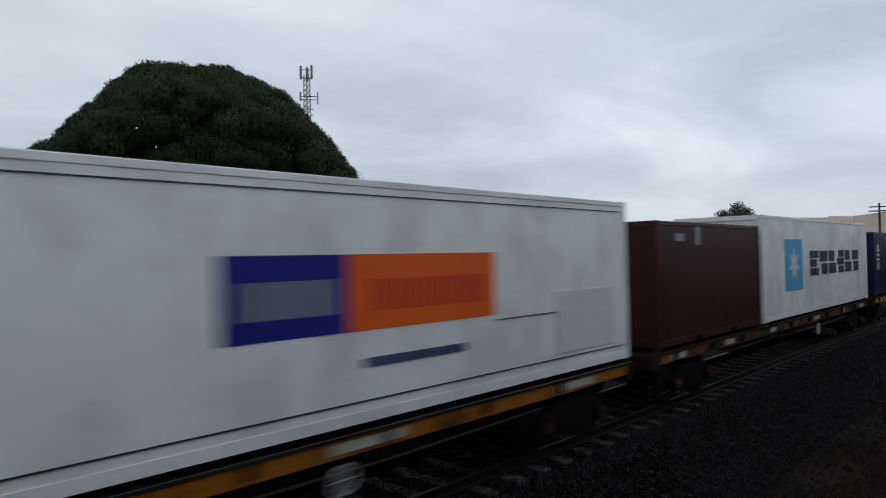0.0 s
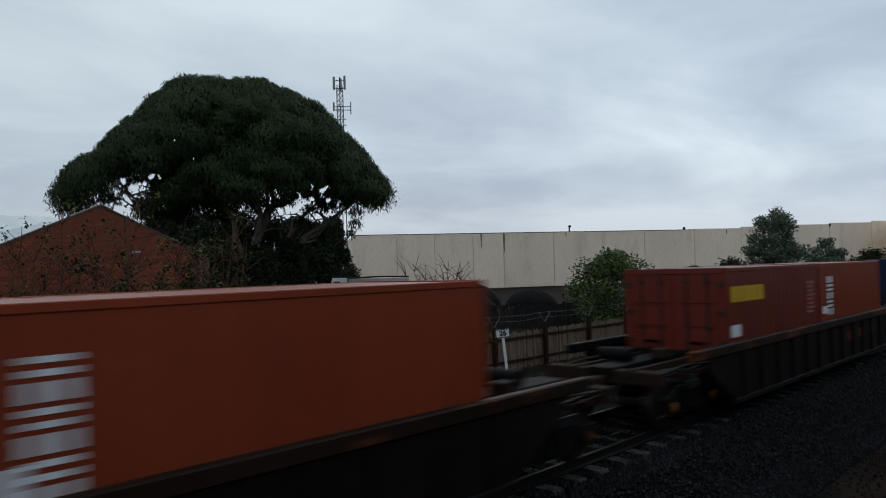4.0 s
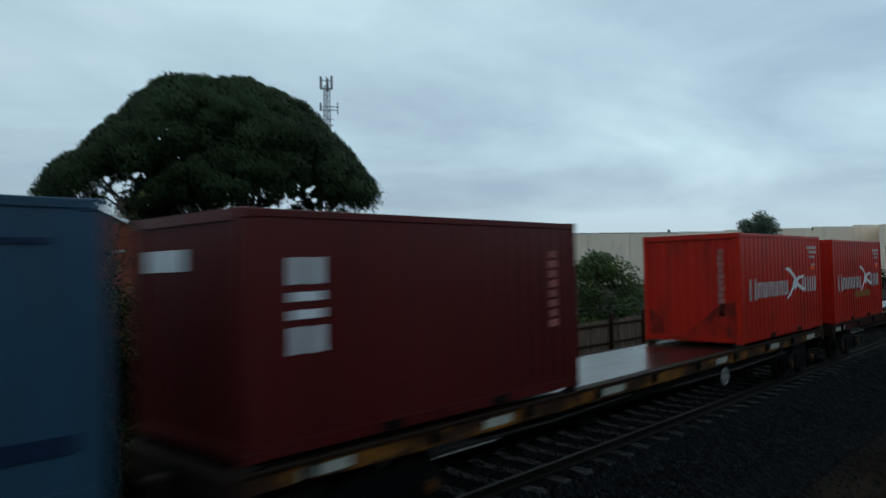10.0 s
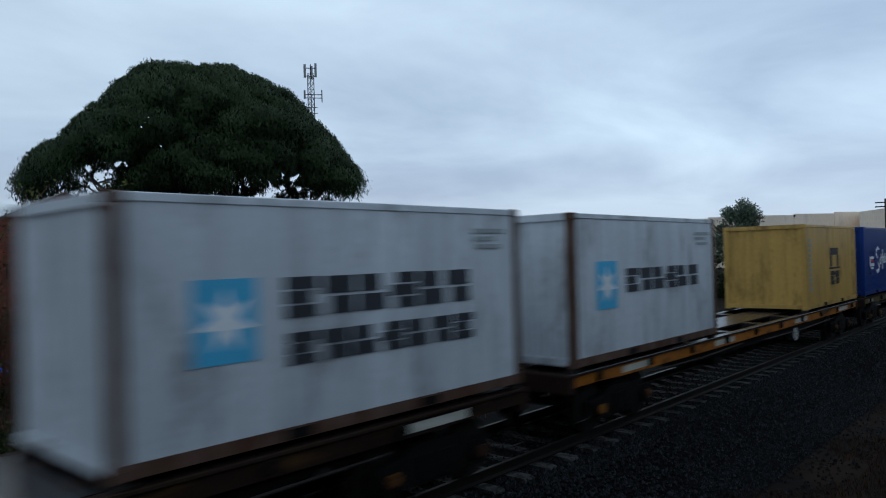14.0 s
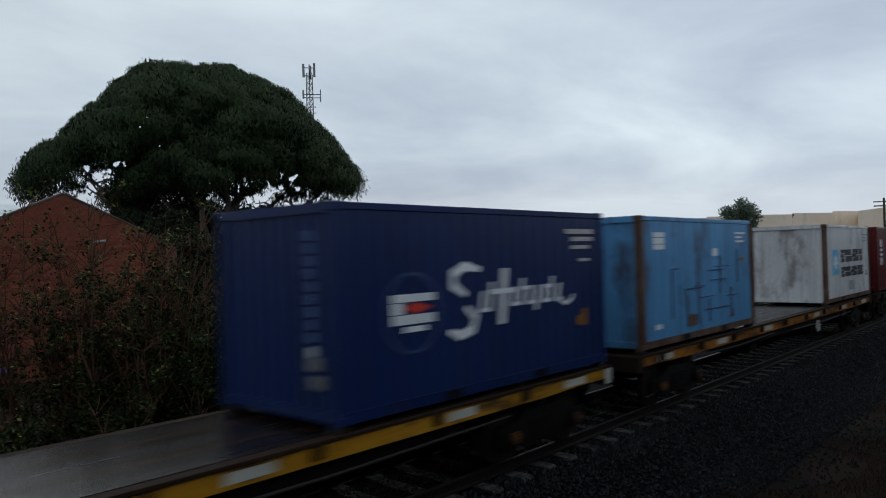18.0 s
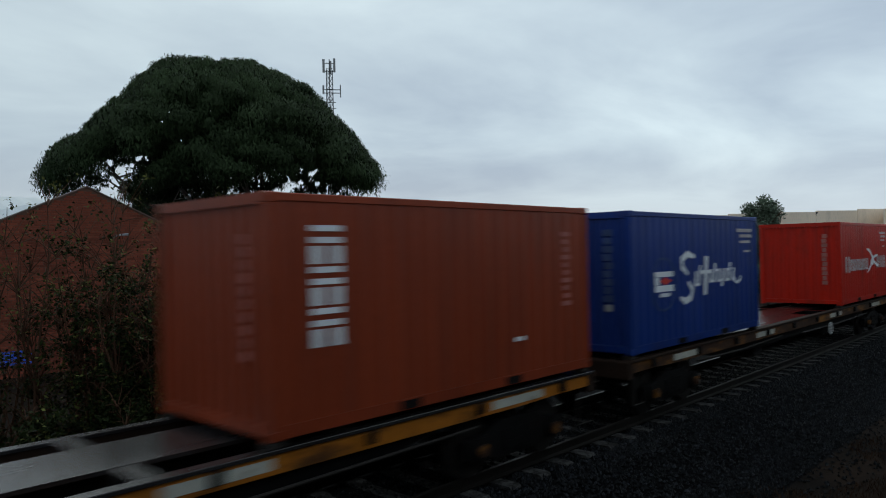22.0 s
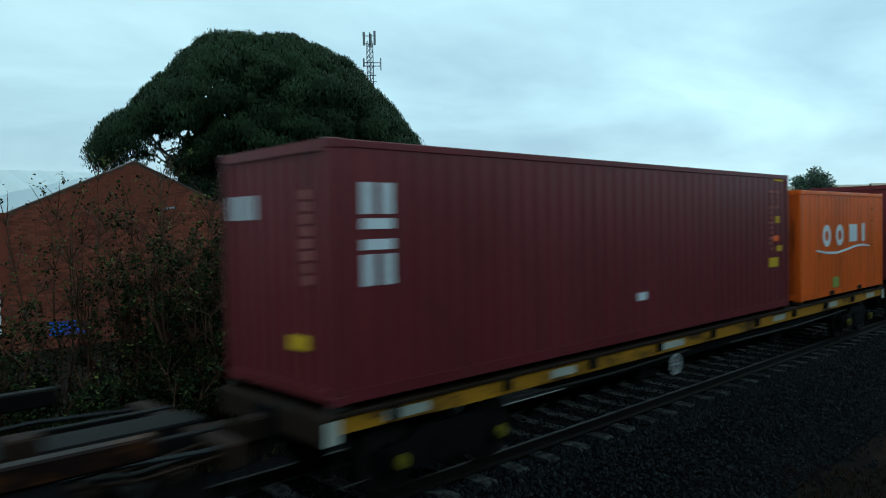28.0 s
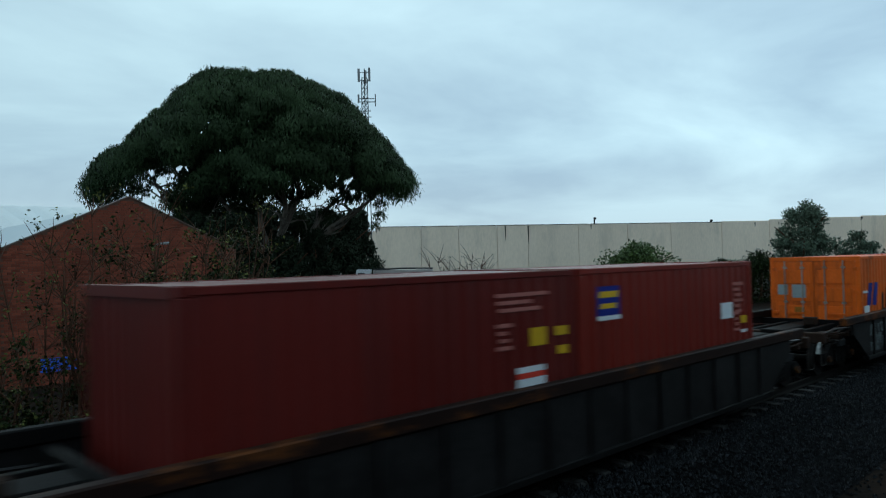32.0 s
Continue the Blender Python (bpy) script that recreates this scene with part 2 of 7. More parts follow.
M = {
    "grimy_post": material("grimy_grey_brown_post_paint", (0.115, 0.098, 0.088), 0.7, 0.0, 0.4, 14, 1.6, 0.15, (0.05, 0.032, 0.024), 0.8, (1, 1, 0.4), threshold=0.50, spec=0.1),
    "rust_post": material("rust_stained_post_paint", (0.12, 0.076, 0.058), 0.7, 0.0, 0.35, 14, 1.6, 0.15, (0.06, 0.026, 0.014), 0.8, (1, 1, 0.4), threshold=0.50, spec=0.1),
    "mark_white": material("white_marking", (0.72, 0.74, 0.76), 0.5, spread=0.12, bump=0.03),
    "mark_dark": material("dark_marking", (0.035, 0.037, 0.045), 0.5, spread=0.2, bump=0.03),
    "mark_black": material("black_marking", (0.02, 0.02, 0.02), 0.5, spread=0.2, bump=0.03),
    "mark_faint": material("faint_grey_marking", (0.13, 0.135, 0.15), 0.6, spread=0.25, bump=0.03),
    "chord_orange": material("battered_orange_chord_paint", (0.30, 0.105, 0.012), 0.6, 0.0, 0.3, 14, 1.2, 0.15, (0.03, 0.016, 0.010), 0.9, (0.45, 1, 1), threshold=0.53),
    "mark_cyan": material("light_blue_marking", (0.10, 0.42, 0.66), 0.5, spread=0.1, bump=0.03),
    "mark_blue": material("navy_marking", (0.012, 0.022, 0.22), 0.5, spread=0.1, bump=0.03),
    "mark_orange": material("orange_marking", (0.90, 0.13, 0.015), 0.5, spread=0.1, bump=0.03),
    "mark_yellow": material("yellow_marking", (0.62, 0.38, 0.015), 0.5, spread=0.2, bump=0.03),
    "mark_red": material("red_marking", (0.60, 0.05, 0.03), 0.5, spread=0.1, bump=0.03),
    "mark_grey": material("grey_overpaint", (0.30, 0.33, 0.33), 0.6, spread=0.15, bump=0.03),
    "mark_overpaint": material("blue_grey_overpaint", (0.16, 0.21, 0.27), 0.6, spread=0.2, bump=0.03),
    "mark_dim_red": material("worn_red_lettering", (0.36, 0.13, 0.11), 0.6, spread=0.25, bump=0.03),
    "mark_dim_blue": material("worn_blue_lettering", (0.045, 0.075, 0.17), 0.6, spread=0.25, bump=0.03),
    "mark_ochre": material("faded_ochre_marking", (0.27, 0.11, 0.013), 0.6, spread=0.3, bump=0.03),
    "mark_rust": material("dull_red_smear", (0.11, 0.018, 0.012), 0.7, 0, 0.4, 8, 2.0, 0.05),
    "mark_soot": material("soot_on_red_paint", (0.13, 0.010, 0.006), 0.7, 0, 0.3, 6, 0.8, 0.03, (0.40, 0.014, 0.006), 1.0, (1, 1, 0.6), threshold=0.50),
    "mark_slate": material("dark_blue_overpaint", (0.010, 0.020, 0.055), 0.6, spread=0.15, bump=0.03),
    "mark_green": material("green_marking", (0.30, 0.36, 0.08), 0.6, spread=0.15, bump=0.03),
    "mark_faded": material("faded_white_lettering", (0.50, 0.46, 0.45), 0.5, spread=0.25, bump=0.03),
    "mark_panel": material("pale_grey_panel_paint", (0.74, 0.73, 0.71), 0.5, spread=0.12, bump=0.03),
    "mark_smudge": material("faded_graffiti_paint", (0.125, 0.142, 0.142), 0.7, spread=0.35, broad=2.0, bump=0.03, second=(0.02, 0.019, 0.019), amount=0.9, threshold=0.53),
    "rust_steel": material("rusty_steel", (0.03, 0.018, 0.013), 0.8, 0.2, 0.3, 18, 1.2, 0.3, (0.03, 0.026, 0.024), 0.6, spec=0.08),
    "dark_steel": material("grimy_dark_steel", (0.0085, 0.008, 0.008), 0.7, 0.3, 0.35, 16, 1.0, 0.25, (0.015, 0.009, 0.006), 0.5, spec=0.08),
    "casting": material("worn_corner_casting_steel", (0.035, 0.03, 0.027), 0.7, 0.3, 0.3, 20, 2.0, 0.2),
    "sill_yellow": material("chipped_yellow_sill_paint", (0.42, 0.195, 0.012), 0.55, 0.0, 0.25, 14, 1.3, 0.12, (0.03, 0.018, 0.012), 0.9, (0.45, 1, 1), threshold=0.555),
    "sill_dull": material("dull_olive_yellow_sill_paint", (0.115, 0.085, 0.014), 0.6, 0.0, 0.3, 14, 1.3, 0.12, (0.03, 0.02, 0.014), 0.85, threshold=0.55),
    "well_steel": material("rusty_well_side_steel", (0.014, 0.0085, 0.007), 0.65, 0.2, 0.4, 12, 0.8, 0.2, (0.006, 0.0055, 0.0055), 0.8, threshold=0.50, spec=0.08),
    "well_grey": material("grimy_grey_well_side_steel", (0.019, 0.0175, 0.0175), 0.6, 0.2, 0.4, 12, 0.7, 0.2, (0.009, 0.008, 0.008), 0.7, threshold=0.52, spec=0.12),
    "well_rust": material("rusty_dark_well_chord", (0.018, 0.009, 0.007), 0.6, 0.1, 0.4, 14, 1.1, 0.2, (0.16, 0.052, 0.012), 0.8, (0.5, 1, 1), threshold=0.60, spec=0.10),
    "sill_orange": material("chipped_orange_sill_paint", (0.34, 0.115, 0.010), 0.55, 0.0, 0.25, 14, 1.1, 0.12, (0.02, 0.013, 0.01), 0.85, (0.5, 1, 1), threshold=0.58),
    "sill_rust": material("rusty_brown_sill", (0.045, 0.020, 0.010), 0.65, 0.1, 0.35, 14, 1.1, 0.2, (0.30, 0.12, 0.014), 0.85, (0.5, 1, 1), threshold=0.55),
    "sill_worn_orange": material("worn_orange_sill_paint", (0.34, 0.125, 0.012), 0.55, 0.0, 0.25, 14, 1.0, 0.12, (0.022, 0.012, 0.008), 0.95, (0.45, 1, 1), threshold=0.51),
    "bar_steel": material("worn_galvanised_door_bar", (0.36, 0.30, 0.26), 0.55, 0.2, 0.3, 16, 1.6, 0.06, RUST, 0.6, (1, 1, 0.4), threshold=0.56, spec=0.15),
    "brake_wheel": material("pale_grey_brake_wheel", (0.42, 0.42, 0.41), 0.6, spread=0.2, bump=0.03),
    "hub_yellow": material("grimy_yellow_axle_cap_paint", (0.20, 0.16, 0.012), 0.6, 0, 0.3, 12, 3.0, 0.1, (0.03, 0.02, 0.01), 0.7, threshold=0.55),
    "sill_dark": material("grimy_dark_sill", (0.020, 0.012, 0.008), 0.7, 0.1, 0.35, 14, 1.1, 0.2, (0.12, 0.06, 0.015), 0.7, (0.5, 1, 1), threshold=0.62, spec=0.08),
    "sill_white": material("dirty_white_reflective_patch", (0.48, 0.47, 0.41), 0.5, 0.0, 0.2, 14, 1.5, 0.1, (0.12, 0.08, 0.05), 0.6, threshold=0.62),
    "sill_red": material("faded_red_wagon_paint", (0.052, 0.0105, 0.008), 0.62, 0.0, 0.3, 14, 1.2, 0.15, (0.04, 0.018, 0.014), 0.6, spec=0.10),
    "wet_deck": material("wet_steel_deck", (0.022, 0.020, 0.021), 0.25, 0.0, 0.4, 9, 0.9, 0.02, (0.016, 0.012, 0.011), 0.8, (0.6, 1.4, 1.0), threshold=0.55, spec=0.36),
    "wet_plate": material("wet_timber_deck", (0.013, 0.0098, 0.0102), 0.24, 0.0, 0.6, 9, 1.0, 0.02, (0.005, 0.004, 0.004), 0.9, (0.22, 2.6, 1.0), threshold=0.50, spec=0.17),
    "brown_plank": material("wet_brown_plank", (0.030, 0.0155, 0.009), 0.22, 0.0, 0.5, 9, 1.0, 0.02, (0.010, 0.007, 0.006), 0.8, (0.22, 2.6, 1.0), threshold=0.50, spec=0.14),
    "wet_steel": material("wet_grey_steel", (0.016, 0.017, 0.019), 0.36, 0.2, 0.5, 14, 1.8, 0.10, (0.010, 0.008, 0.007), 0.8, threshold=0.50, spec=0.25),
    "wheel_steel": material("polished_wheel_steel", (0.03, 0.027, 0.025), 0.5, 0.6, 0.3, 20, 3.0, 0.1),
    "rail_steel": material("rail_steel", (0.017, 0.014, 0.012), 0.5, 0.5, 0.3, 20, 1.0, 0.1),
    "sleeper": material("weathered_concrete_sleeper", (0.060, 0.058, 0.056), 0.9, 0, 0.45, 25, 3.0, 0.3, (0.012, 0.011, 0.010), 0.9, threshold=0.50, spec=0.06),
    # island above 0.84 colours a few ballast stones pale, as painted glints
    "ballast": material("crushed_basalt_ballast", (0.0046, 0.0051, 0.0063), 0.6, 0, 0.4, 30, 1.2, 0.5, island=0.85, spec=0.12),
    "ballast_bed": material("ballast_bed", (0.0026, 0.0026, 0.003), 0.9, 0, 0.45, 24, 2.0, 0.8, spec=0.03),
    "earth": material("damp_dark_earth", (0.0085, 0.0060, 0.0045), 0.95, 0, 0.4, 9, 0.35, 0.6, (0.020, 0.012, 0.0075), 0.8, threshold=0.52, spec=0.04),
    "dry_grass": material("dry_brown_grass", (0.036, 0.017, 0.008), 0.9, 0, 0.3, 8, 1.0, 0.0, island=0.4),
    "yard_grass": material("rough_yard_grass", (0.075, 0.070, 0.026), 0.9, 0, 0.3, 8, 0.6, 0.0, island=0.4),
    "concrete": material("stained_cream_concrete_panel", (0.84, 0.70, 0.555), 0.85, 0, 0.12, 4, 0.12, 0.1, (0.60, 0.51, 0.41), 0.55, (1, 1, 0.35), threshold=0.60),
    "streak": material("dark_water_streak", (0.11, 0.09, 0.07), 0.9, 0, 0.4, 3, 1.0, 0.05),
    "brick": material("red_brown_brick", (0.17, 0.046, 0.026), 0.9, 0, 0.25, 10, 1.0, 0.3),
    "brick_joined": material("red_brown_brick_courses", (0.17, 0.046, 0.026), 0.9, 0, 0.25, 10, 1.0, 0.3, island=0.3),
    "mortar": material("grey_brown_mortar", (0.11, 0.060, 0.042), 0.95, 0, 0.2, 20, 2.0, 0.3),
    "roof_metal": material("pale_metal_roof", (0.42, 0.47, 0.50), 0.35, 0.5, 0.12, 6, 0.25, 0.05),
    "roof_edge": material("dull_brown_roof_edge", (0.12, 0.085, 0.07), 0.7, 0.2, 0.2),
    "paling": material("weathered_timber_paling", (0.17, 0.125, 0.09), 0.9, 0, 0.35, 20, 1.6, 0.3, (0.075, 0.052, 0.038), 0.7, (1, 1, 0.2), threshold=0.52),
    "old_post": material("dark_timber_post", (0.030, 0.016, 0.011), 0.9, 0, 0.3, 18, 1.5, 0.3, spec=0.08),
    "dark_paling": material("old_dark_fence_board", (0.024, 0.021, 0.02), 0.9, 0, 0.35, 18, 1.2, 0.3, spec=0.08),
    "bark": material("gum_bark", (0.17, 0.15, 0.125), 0.9, 0, 0.35, 12, 1.2, 0.4, (0.08, 0.066, 0.055), 0.7, threshold=0.5),
    "dark_bark": material("dark_twig_bark", (0.080, 0.040, 0.023), 0.9, 0, 0.3, 12, 2.0, 0.3),
    "gum_leaf": material("gum_leaf", (0.029, 0.045, 0.019), 0.6, 0, 0.45, 5, 0.35, 0.0, island=0.25, spec=0.06),
    "cypress_leaf": material("dark_cypress_leaf", (0.017, 0.023, 0.013), 0.8, 0, 0.3, 5, 0.4, 0.0, island=0.3, spec=0.08),
    "shrub_leaf": material("shrub_leaf", (0.018, 0.026, 0.008), 0.6, 0, 0.4, 5, 0.8, 0.0, island=0.6, spec=0.06),
    "tip_leaf": material("yellow_green_shrub_tip", (0.080, 0.085, 0.022), 0.6, 0, 0.35, 5, 0.8, 0.0, island=0.6, spec=0.1),
    "bush_leaf": material("bright_bush_leaf", (0.066, 0.096, 0.026), 0.6, 0, 0.4, 5, 0.6, 0.0, island=0.5),
    "grey_leaf": material("grey_green_leaf", (0.095, 0.125, 0.085), 0.7, 0, 0.25, 5, 0.5, 0.0, island=0.4),
    "mound": material("dark_soil_heap", (0.009, 0.009, 0.009), 0.95, 0, 0.4, 5, 0.5, 0.6, spec=0.08),
    "galvanised": material("galvanised_tower_steel", (0.075, 0.08, 0.088), 0.6, 0.3, 0.15),
    "antenna": material("grey_antenna_cover", (0.26, 0.265, 0.27), 0.6, 0, 0.1),
    "truck_white": material("white_truck_paint", (0.70, 0.71, 0.72), 0.35, 0, 0.08),
    "tipper_steel": material("ribbed_alloy_tipper_body", (0.52, 0.47, 0.45), 0.38, 0.8, 0.2, 8, 0.7, 0.1, (0.20, 0.15, 0.12), 0.5),
    "glass_dark": material("dark_cab_glass", (0.02, 0.025, 0.03), 0.08, 0, 0.1, bump=0.0, spec=0.8),
    "tyre": material("black_tyre", (0.018, 0.018, 0.018), 0.85, 0, 0.2),
    "blue_writing": material("bright_blue_wall_paint", (0.045, 0.12, 0.60), 0.6, 0, 0.15),
    "tarp": material("blue_tarpaulin", (0.025, 0.05, 0.22), 0.5, 0, 0.15),
    "sheet": material("grey_sheet_iron", (0.018, 0.018, 0.020), 0.6, 0.3, 0.3, 8, 0.8, 0.2),
    "blocking_wall": material("dark_unseen_wall", (0.045, 0.042, 0.04), 0.9, 0, 0.3, 12, 0.6, 0.3, (0.025, 0.026, 0.018), 0.7, spec=0.08),
    "sign_white": material("white_sign_enamel", (0.78, 0.78, 0.76), 0.4, 0, 0.06),
    "sign_black": material("black_sign_letters", (0.015, 0.015, 0.015), 0.5, 0, 0.1),
    "timber_pole": material("timber_power_pole", (0.07, 0.055, 0.045), 0.9, 0, 0.3),
}


# ---- mesh helpers ----
def box(bm, x0, x1, y0, y1, z0, z1):
    v = [bm.verts.new(c) for c in ((x0, y0, z0), (x1, y0, z0), (x1, y1, z0), (x0, y1, z0), (x0, y0, z1), (x1, y0, z1), (x1, y1, z1), (x0, y1, z1))]
    for f in ((0, 3, 2, 1), (4, 5, 6, 7), (0, 1, 5, 4), (1, 2, 6, 5), (2, 3, 7, 6), (3, 0, 4, 7)):
        bm.faces.new([v[i] for i in f])
    return bm


def bev_box(bm, x0, x1, y0, y1, z0, z1, r=0.012):
    """A box with chamfered edges along its longest way and at its ends."""
    start = len(bm.verts)
    box(bm, x0, x1, y0, y1, z0, z1)
    bm.verts.ensure_lookup_table()
    edges = {e for v in bm.verts[start:] for e in v.link_edges}
    bmesh.ops.bevel(bm, geom=list(edges), offset=r, segments=1, affect="EDGES")
    return bm


def prism(bm, outline, axis, a, b):
    """An outline of (u, v) pairs drawn out along an axis from a to b."""
    def at(u, v, w):
        return {"x": (w, u, v), "y": (u, w, v), "z": (u, v, w)}[axis]
    lo, hi = [bm.verts.new(at(u, v, a)) for u, v in outline], [bm.verts.new(at(u, v, b)) for u, v in outline]
    bm.faces.new(lo)
    bm.faces.new(hi[::-1])
    for i in range(len(outline)):
        j = (i + 1) % len(outline)
        bm.faces.new((lo[i], hi[i], hi[j], lo[j]))
    return bm


def ring(bm, cx, cz, r, y0, y1, steps=20):
    """A disc of thickness y0..y1 round an axle along y."""
    return prism(bm, [(cx + r * math.cos(i * math.tau / steps), cz + r * math.sin(i * math.tau / steps)) for i in range(steps)], "y", y0, y1)


def tube(bm, points, radii, sides=7):
    """A tapered round limb through the points."""
    rings = []
    for i, p in enumerate(points):
        q, o = Vector(points[min(i + 1, len(points) - 1)]), Vector(points[max(i - 1, 0)])
        d = (q - o).normalized()
        side = d.cross(Vector((0.31, 0.17, 0.93))).normalized()
        up = d.cross(side)
        rings.append([bm.verts.new(Vector(p) + (side * math.cos(k * math.tau / sides) + up * math.sin(k * math.tau / sides)) * radii[i]) for k in range(sides)])
    for a, b in zip(rings, rings[1:]):
        for k in range(sides):
            bm.faces.new((a[k], a[(k + 1) % sides], b[(k + 1) % sides], b[k]))
    bm.faces.new(rings[0][::-1])
    bm.faces.new(rings[-1])
    return bm


def mesh_of(bm, name, mat):
    me = bpy.data.meshes.new(name)
    bmesh.ops.recalc_face_normals(bm, faces=bm.faces)
    bm.to_mesh(me)
    bm.free()
    me.materials.append(mat)
    return me


def part(name, bm, mat, parent, label="", at=None):
    """ONE mesh object under a thing or under a part, from a bmesh or from a mesh that it shares."""
    me = bm if isinstance(bm, bpy.types.Mesh) else mesh_of(bm, name, mat)
    ob = new(name, me)
    ob.parent = parent
    if at is not None:
        ob.location = at
    return tagged(ob, label) if label else ob


def thing(name, label, category, group="", kind="", at=(0, 0, 0), turn=0):
    ob = new(name)
    ob.empty_display_size = 0.3
    ob.location, ob.rotation_euler = at, (0, 0, radians(turn))
    return tagged(ob, label, category, group, kind)


def solid(name, bm, mat, label, category, kind="", at=(0, 0, 0)):
    ob = new(name, bm if isinstance(bm, bpy.types.Mesh) else mesh_of(bm, name, mat))
    ob.location = at
    return tagged(ob, label, category, "", kind)


def pieces(verts, faces, name, mat):
    me = bpy.data.meshes.new(name)
    me.from_pydata(verts, [], faces)
    me.materials.append(mat)
    return me


def leaf_mesh(centres, size, name, mat, rng, droop=0.5, slim=0.38, facing=None):
    """Many small pointed leaves, one at each centre, turned outward along `facing` where it is given."""
    n = len(centres)
    ang, tilt = rng.uniform(0, math.tau, n), rng.normal(-droop, 0.55, n)
    d = np.stack([np.cos(ang) * np.cos(tilt), np.sin(ang) * np.cos(tilt), np.sin(tilt)], 1)
    s = np.cross(d, rng.normal(size=(n, 3)) if facing is None else np.asarray(facing) + 0.42 * rng.normal(size=(n, 3)))
    s /= np.linalg.norm(s, axis=1)[:, None] + 1e-9
    ln = (size * rng.uniform(0.6, 1.3, n))[:, None]
    c = np.asarray(centres)
    quad = np.stack([c - d * ln * 0.5, c + s * ln * slim * 0.5, c + d * ln * 0.5, c - s * ln * slim * 0.5], 1).reshape(-1, 3)
    f = np.arange(4 * n).reshape(n, 4)
    return pieces(quad.tolist(), f.tolist(), name, mat)


# ---- ground ----
RAIL_Y, GAUGE, GROUND = 7.584, 1.60, -0.60


def ground_height(x, y):
    """The sheet: level land, with the raised bed of the track."""
    d = abs(y - RAIL_Y)
    bed = max(0.0, min(1.0, (2.75 - d) / 0.9)) * 0.385
    return GROUND + bed + 0.05 * noise.noise((x * 0.3, y * 0.5, 0)) * (1 if d > 2.8 else 0.15)


xs = [-3000, -900, -420, -60, -40, -20] + list(np.arange(-6, 60, 1.0)) + list(np.arange(60, 130, 4.0)) + [200, 420, 900, 3000]
ys = [-3000, -600, -100, -30, -8] + list(np.arange(-2, 3.6, 0.45)) + list(np.arange(3.7, 6.0, 0.15)) + list(np.arange(6.1, 9.2, 0.13)) + list(np.arange(9.4, 22, 0.45)) + [26, 32, 40, 55, 75, 110, 200, 600, 3000]
verts = [(x, y, ground_height(x, y)) for y in ys for x in xs]
nx = len(xs)
faces = [(j * nx + i, j * nx + i + 1, (j + 1) * nx + i + 1, (j + 1) * nx + i) for j in range(len(ys) - 1) for i in range(nx - 1)]
ground = solid("ground", pieces(verts, faces, "ground", M["earth"]), None, "damp dark earth and weeds beside a railway", "ground", "structure")
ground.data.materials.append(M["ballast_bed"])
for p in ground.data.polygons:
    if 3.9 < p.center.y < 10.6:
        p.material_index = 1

rng = np.random.default_rng(5)


def stones(count, xr, yr, size):
    """Crushed stones as bent octahedra that lie on the ground."""
    base = np.array([(1, 0, 0), (-1, 0, 0), (0, 1, 0), (0, -1, 0), (0, 0, 1), (0, 0, -0.6)], float)
    tri = np.array([(0, 2, 4), (2, 1, 4), (1, 3, 4), (3, 0, 4), (2, 0, 5), (1, 2, 5), (3, 1, 5), (0, 3, 5)])
    x, y = rng.uniform(*xr, count), rng.uniform(*yr, count)
    z = np.array([ground_height(a, b) for a, b in zip(x, y)]) + 0.012
    k = rng.uniform(0.55, 1.35, (count, 6, 3)) * base * (size * rng.uniform(0.6, 1.4, count))[:, None, None]
    a = rng.uniform(0, math.tau, count)
    ca, sa = np.cos(a)[:, None], np.sin(a)[:, None]
    v = np.stack([k[:, :, 0] * ca - k[:, :, 1] * sa + x[:, None], k[:, :, 0] * sa + k[:, :, 1] * ca + y[:, None], k[:, :, 2] + z[:, None]], 2)
    return v.reshape(-1, 3), (np.arange(count)[:, None, None] * 6 + tri[None]).reshape(-1, 3)


sv, sf = [], []
base_index = 0
for count, xr, yr, size in ((26000, (2, 22), (3.9, 6.9), 0.030), (14000, (22, 45), (3.7, 6.9), 0.038), (7000, (2, 40), (6.9, 8.3), 0.026), (5000, (45, 90), (3.7, 7.0), 0.06), (1500, (6, 30), (3.0, 4.0), 0.028)):
    v, f = stones(count, xr, yr, size)
    sv.append(v), sf.append(f + base_index)
    base_index += len(v)
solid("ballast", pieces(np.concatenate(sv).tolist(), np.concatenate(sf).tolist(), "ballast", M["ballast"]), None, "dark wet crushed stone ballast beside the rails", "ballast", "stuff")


def grass_patch(name, label, mat, count, xr, yr, height, keep=None):
    x, y = rng.uniform(*xr, count), rng.uniform(*yr, count)
    if keep:
        ok = np.array([keep(a, b) for a, b in zip(x, y)])
        x, y = x[ok], y[ok]
    z = np.array([ground_height(a, b) for a, b in zip(x, y)])
    h = height * rng.uniform(0.4, 1.3, len(x))
    a = rng.uniform(0, math.tau, len(x))
    w = 0.005 + 0.02 * h
    lean = rng.normal(0, 0.35, (len(x), 2)) * h[:, None]
    p = np.stack([np.stack([x - w * np.cos(a), y - w * np.sin(a), z], 1), np.stack([x + w * np.cos(a), y + w * np.sin(a), z], 1), np.stack([x + lean[:, 0], y + lean[:, 1], z + h], 1)], 1).reshape(-1, 3)
    f = np.arange(len(p)).reshape(-1, 3)
    return solid(name, pieces(p.tolist(), f.tolist(), name, mat), None, label, "grass", "stuff")


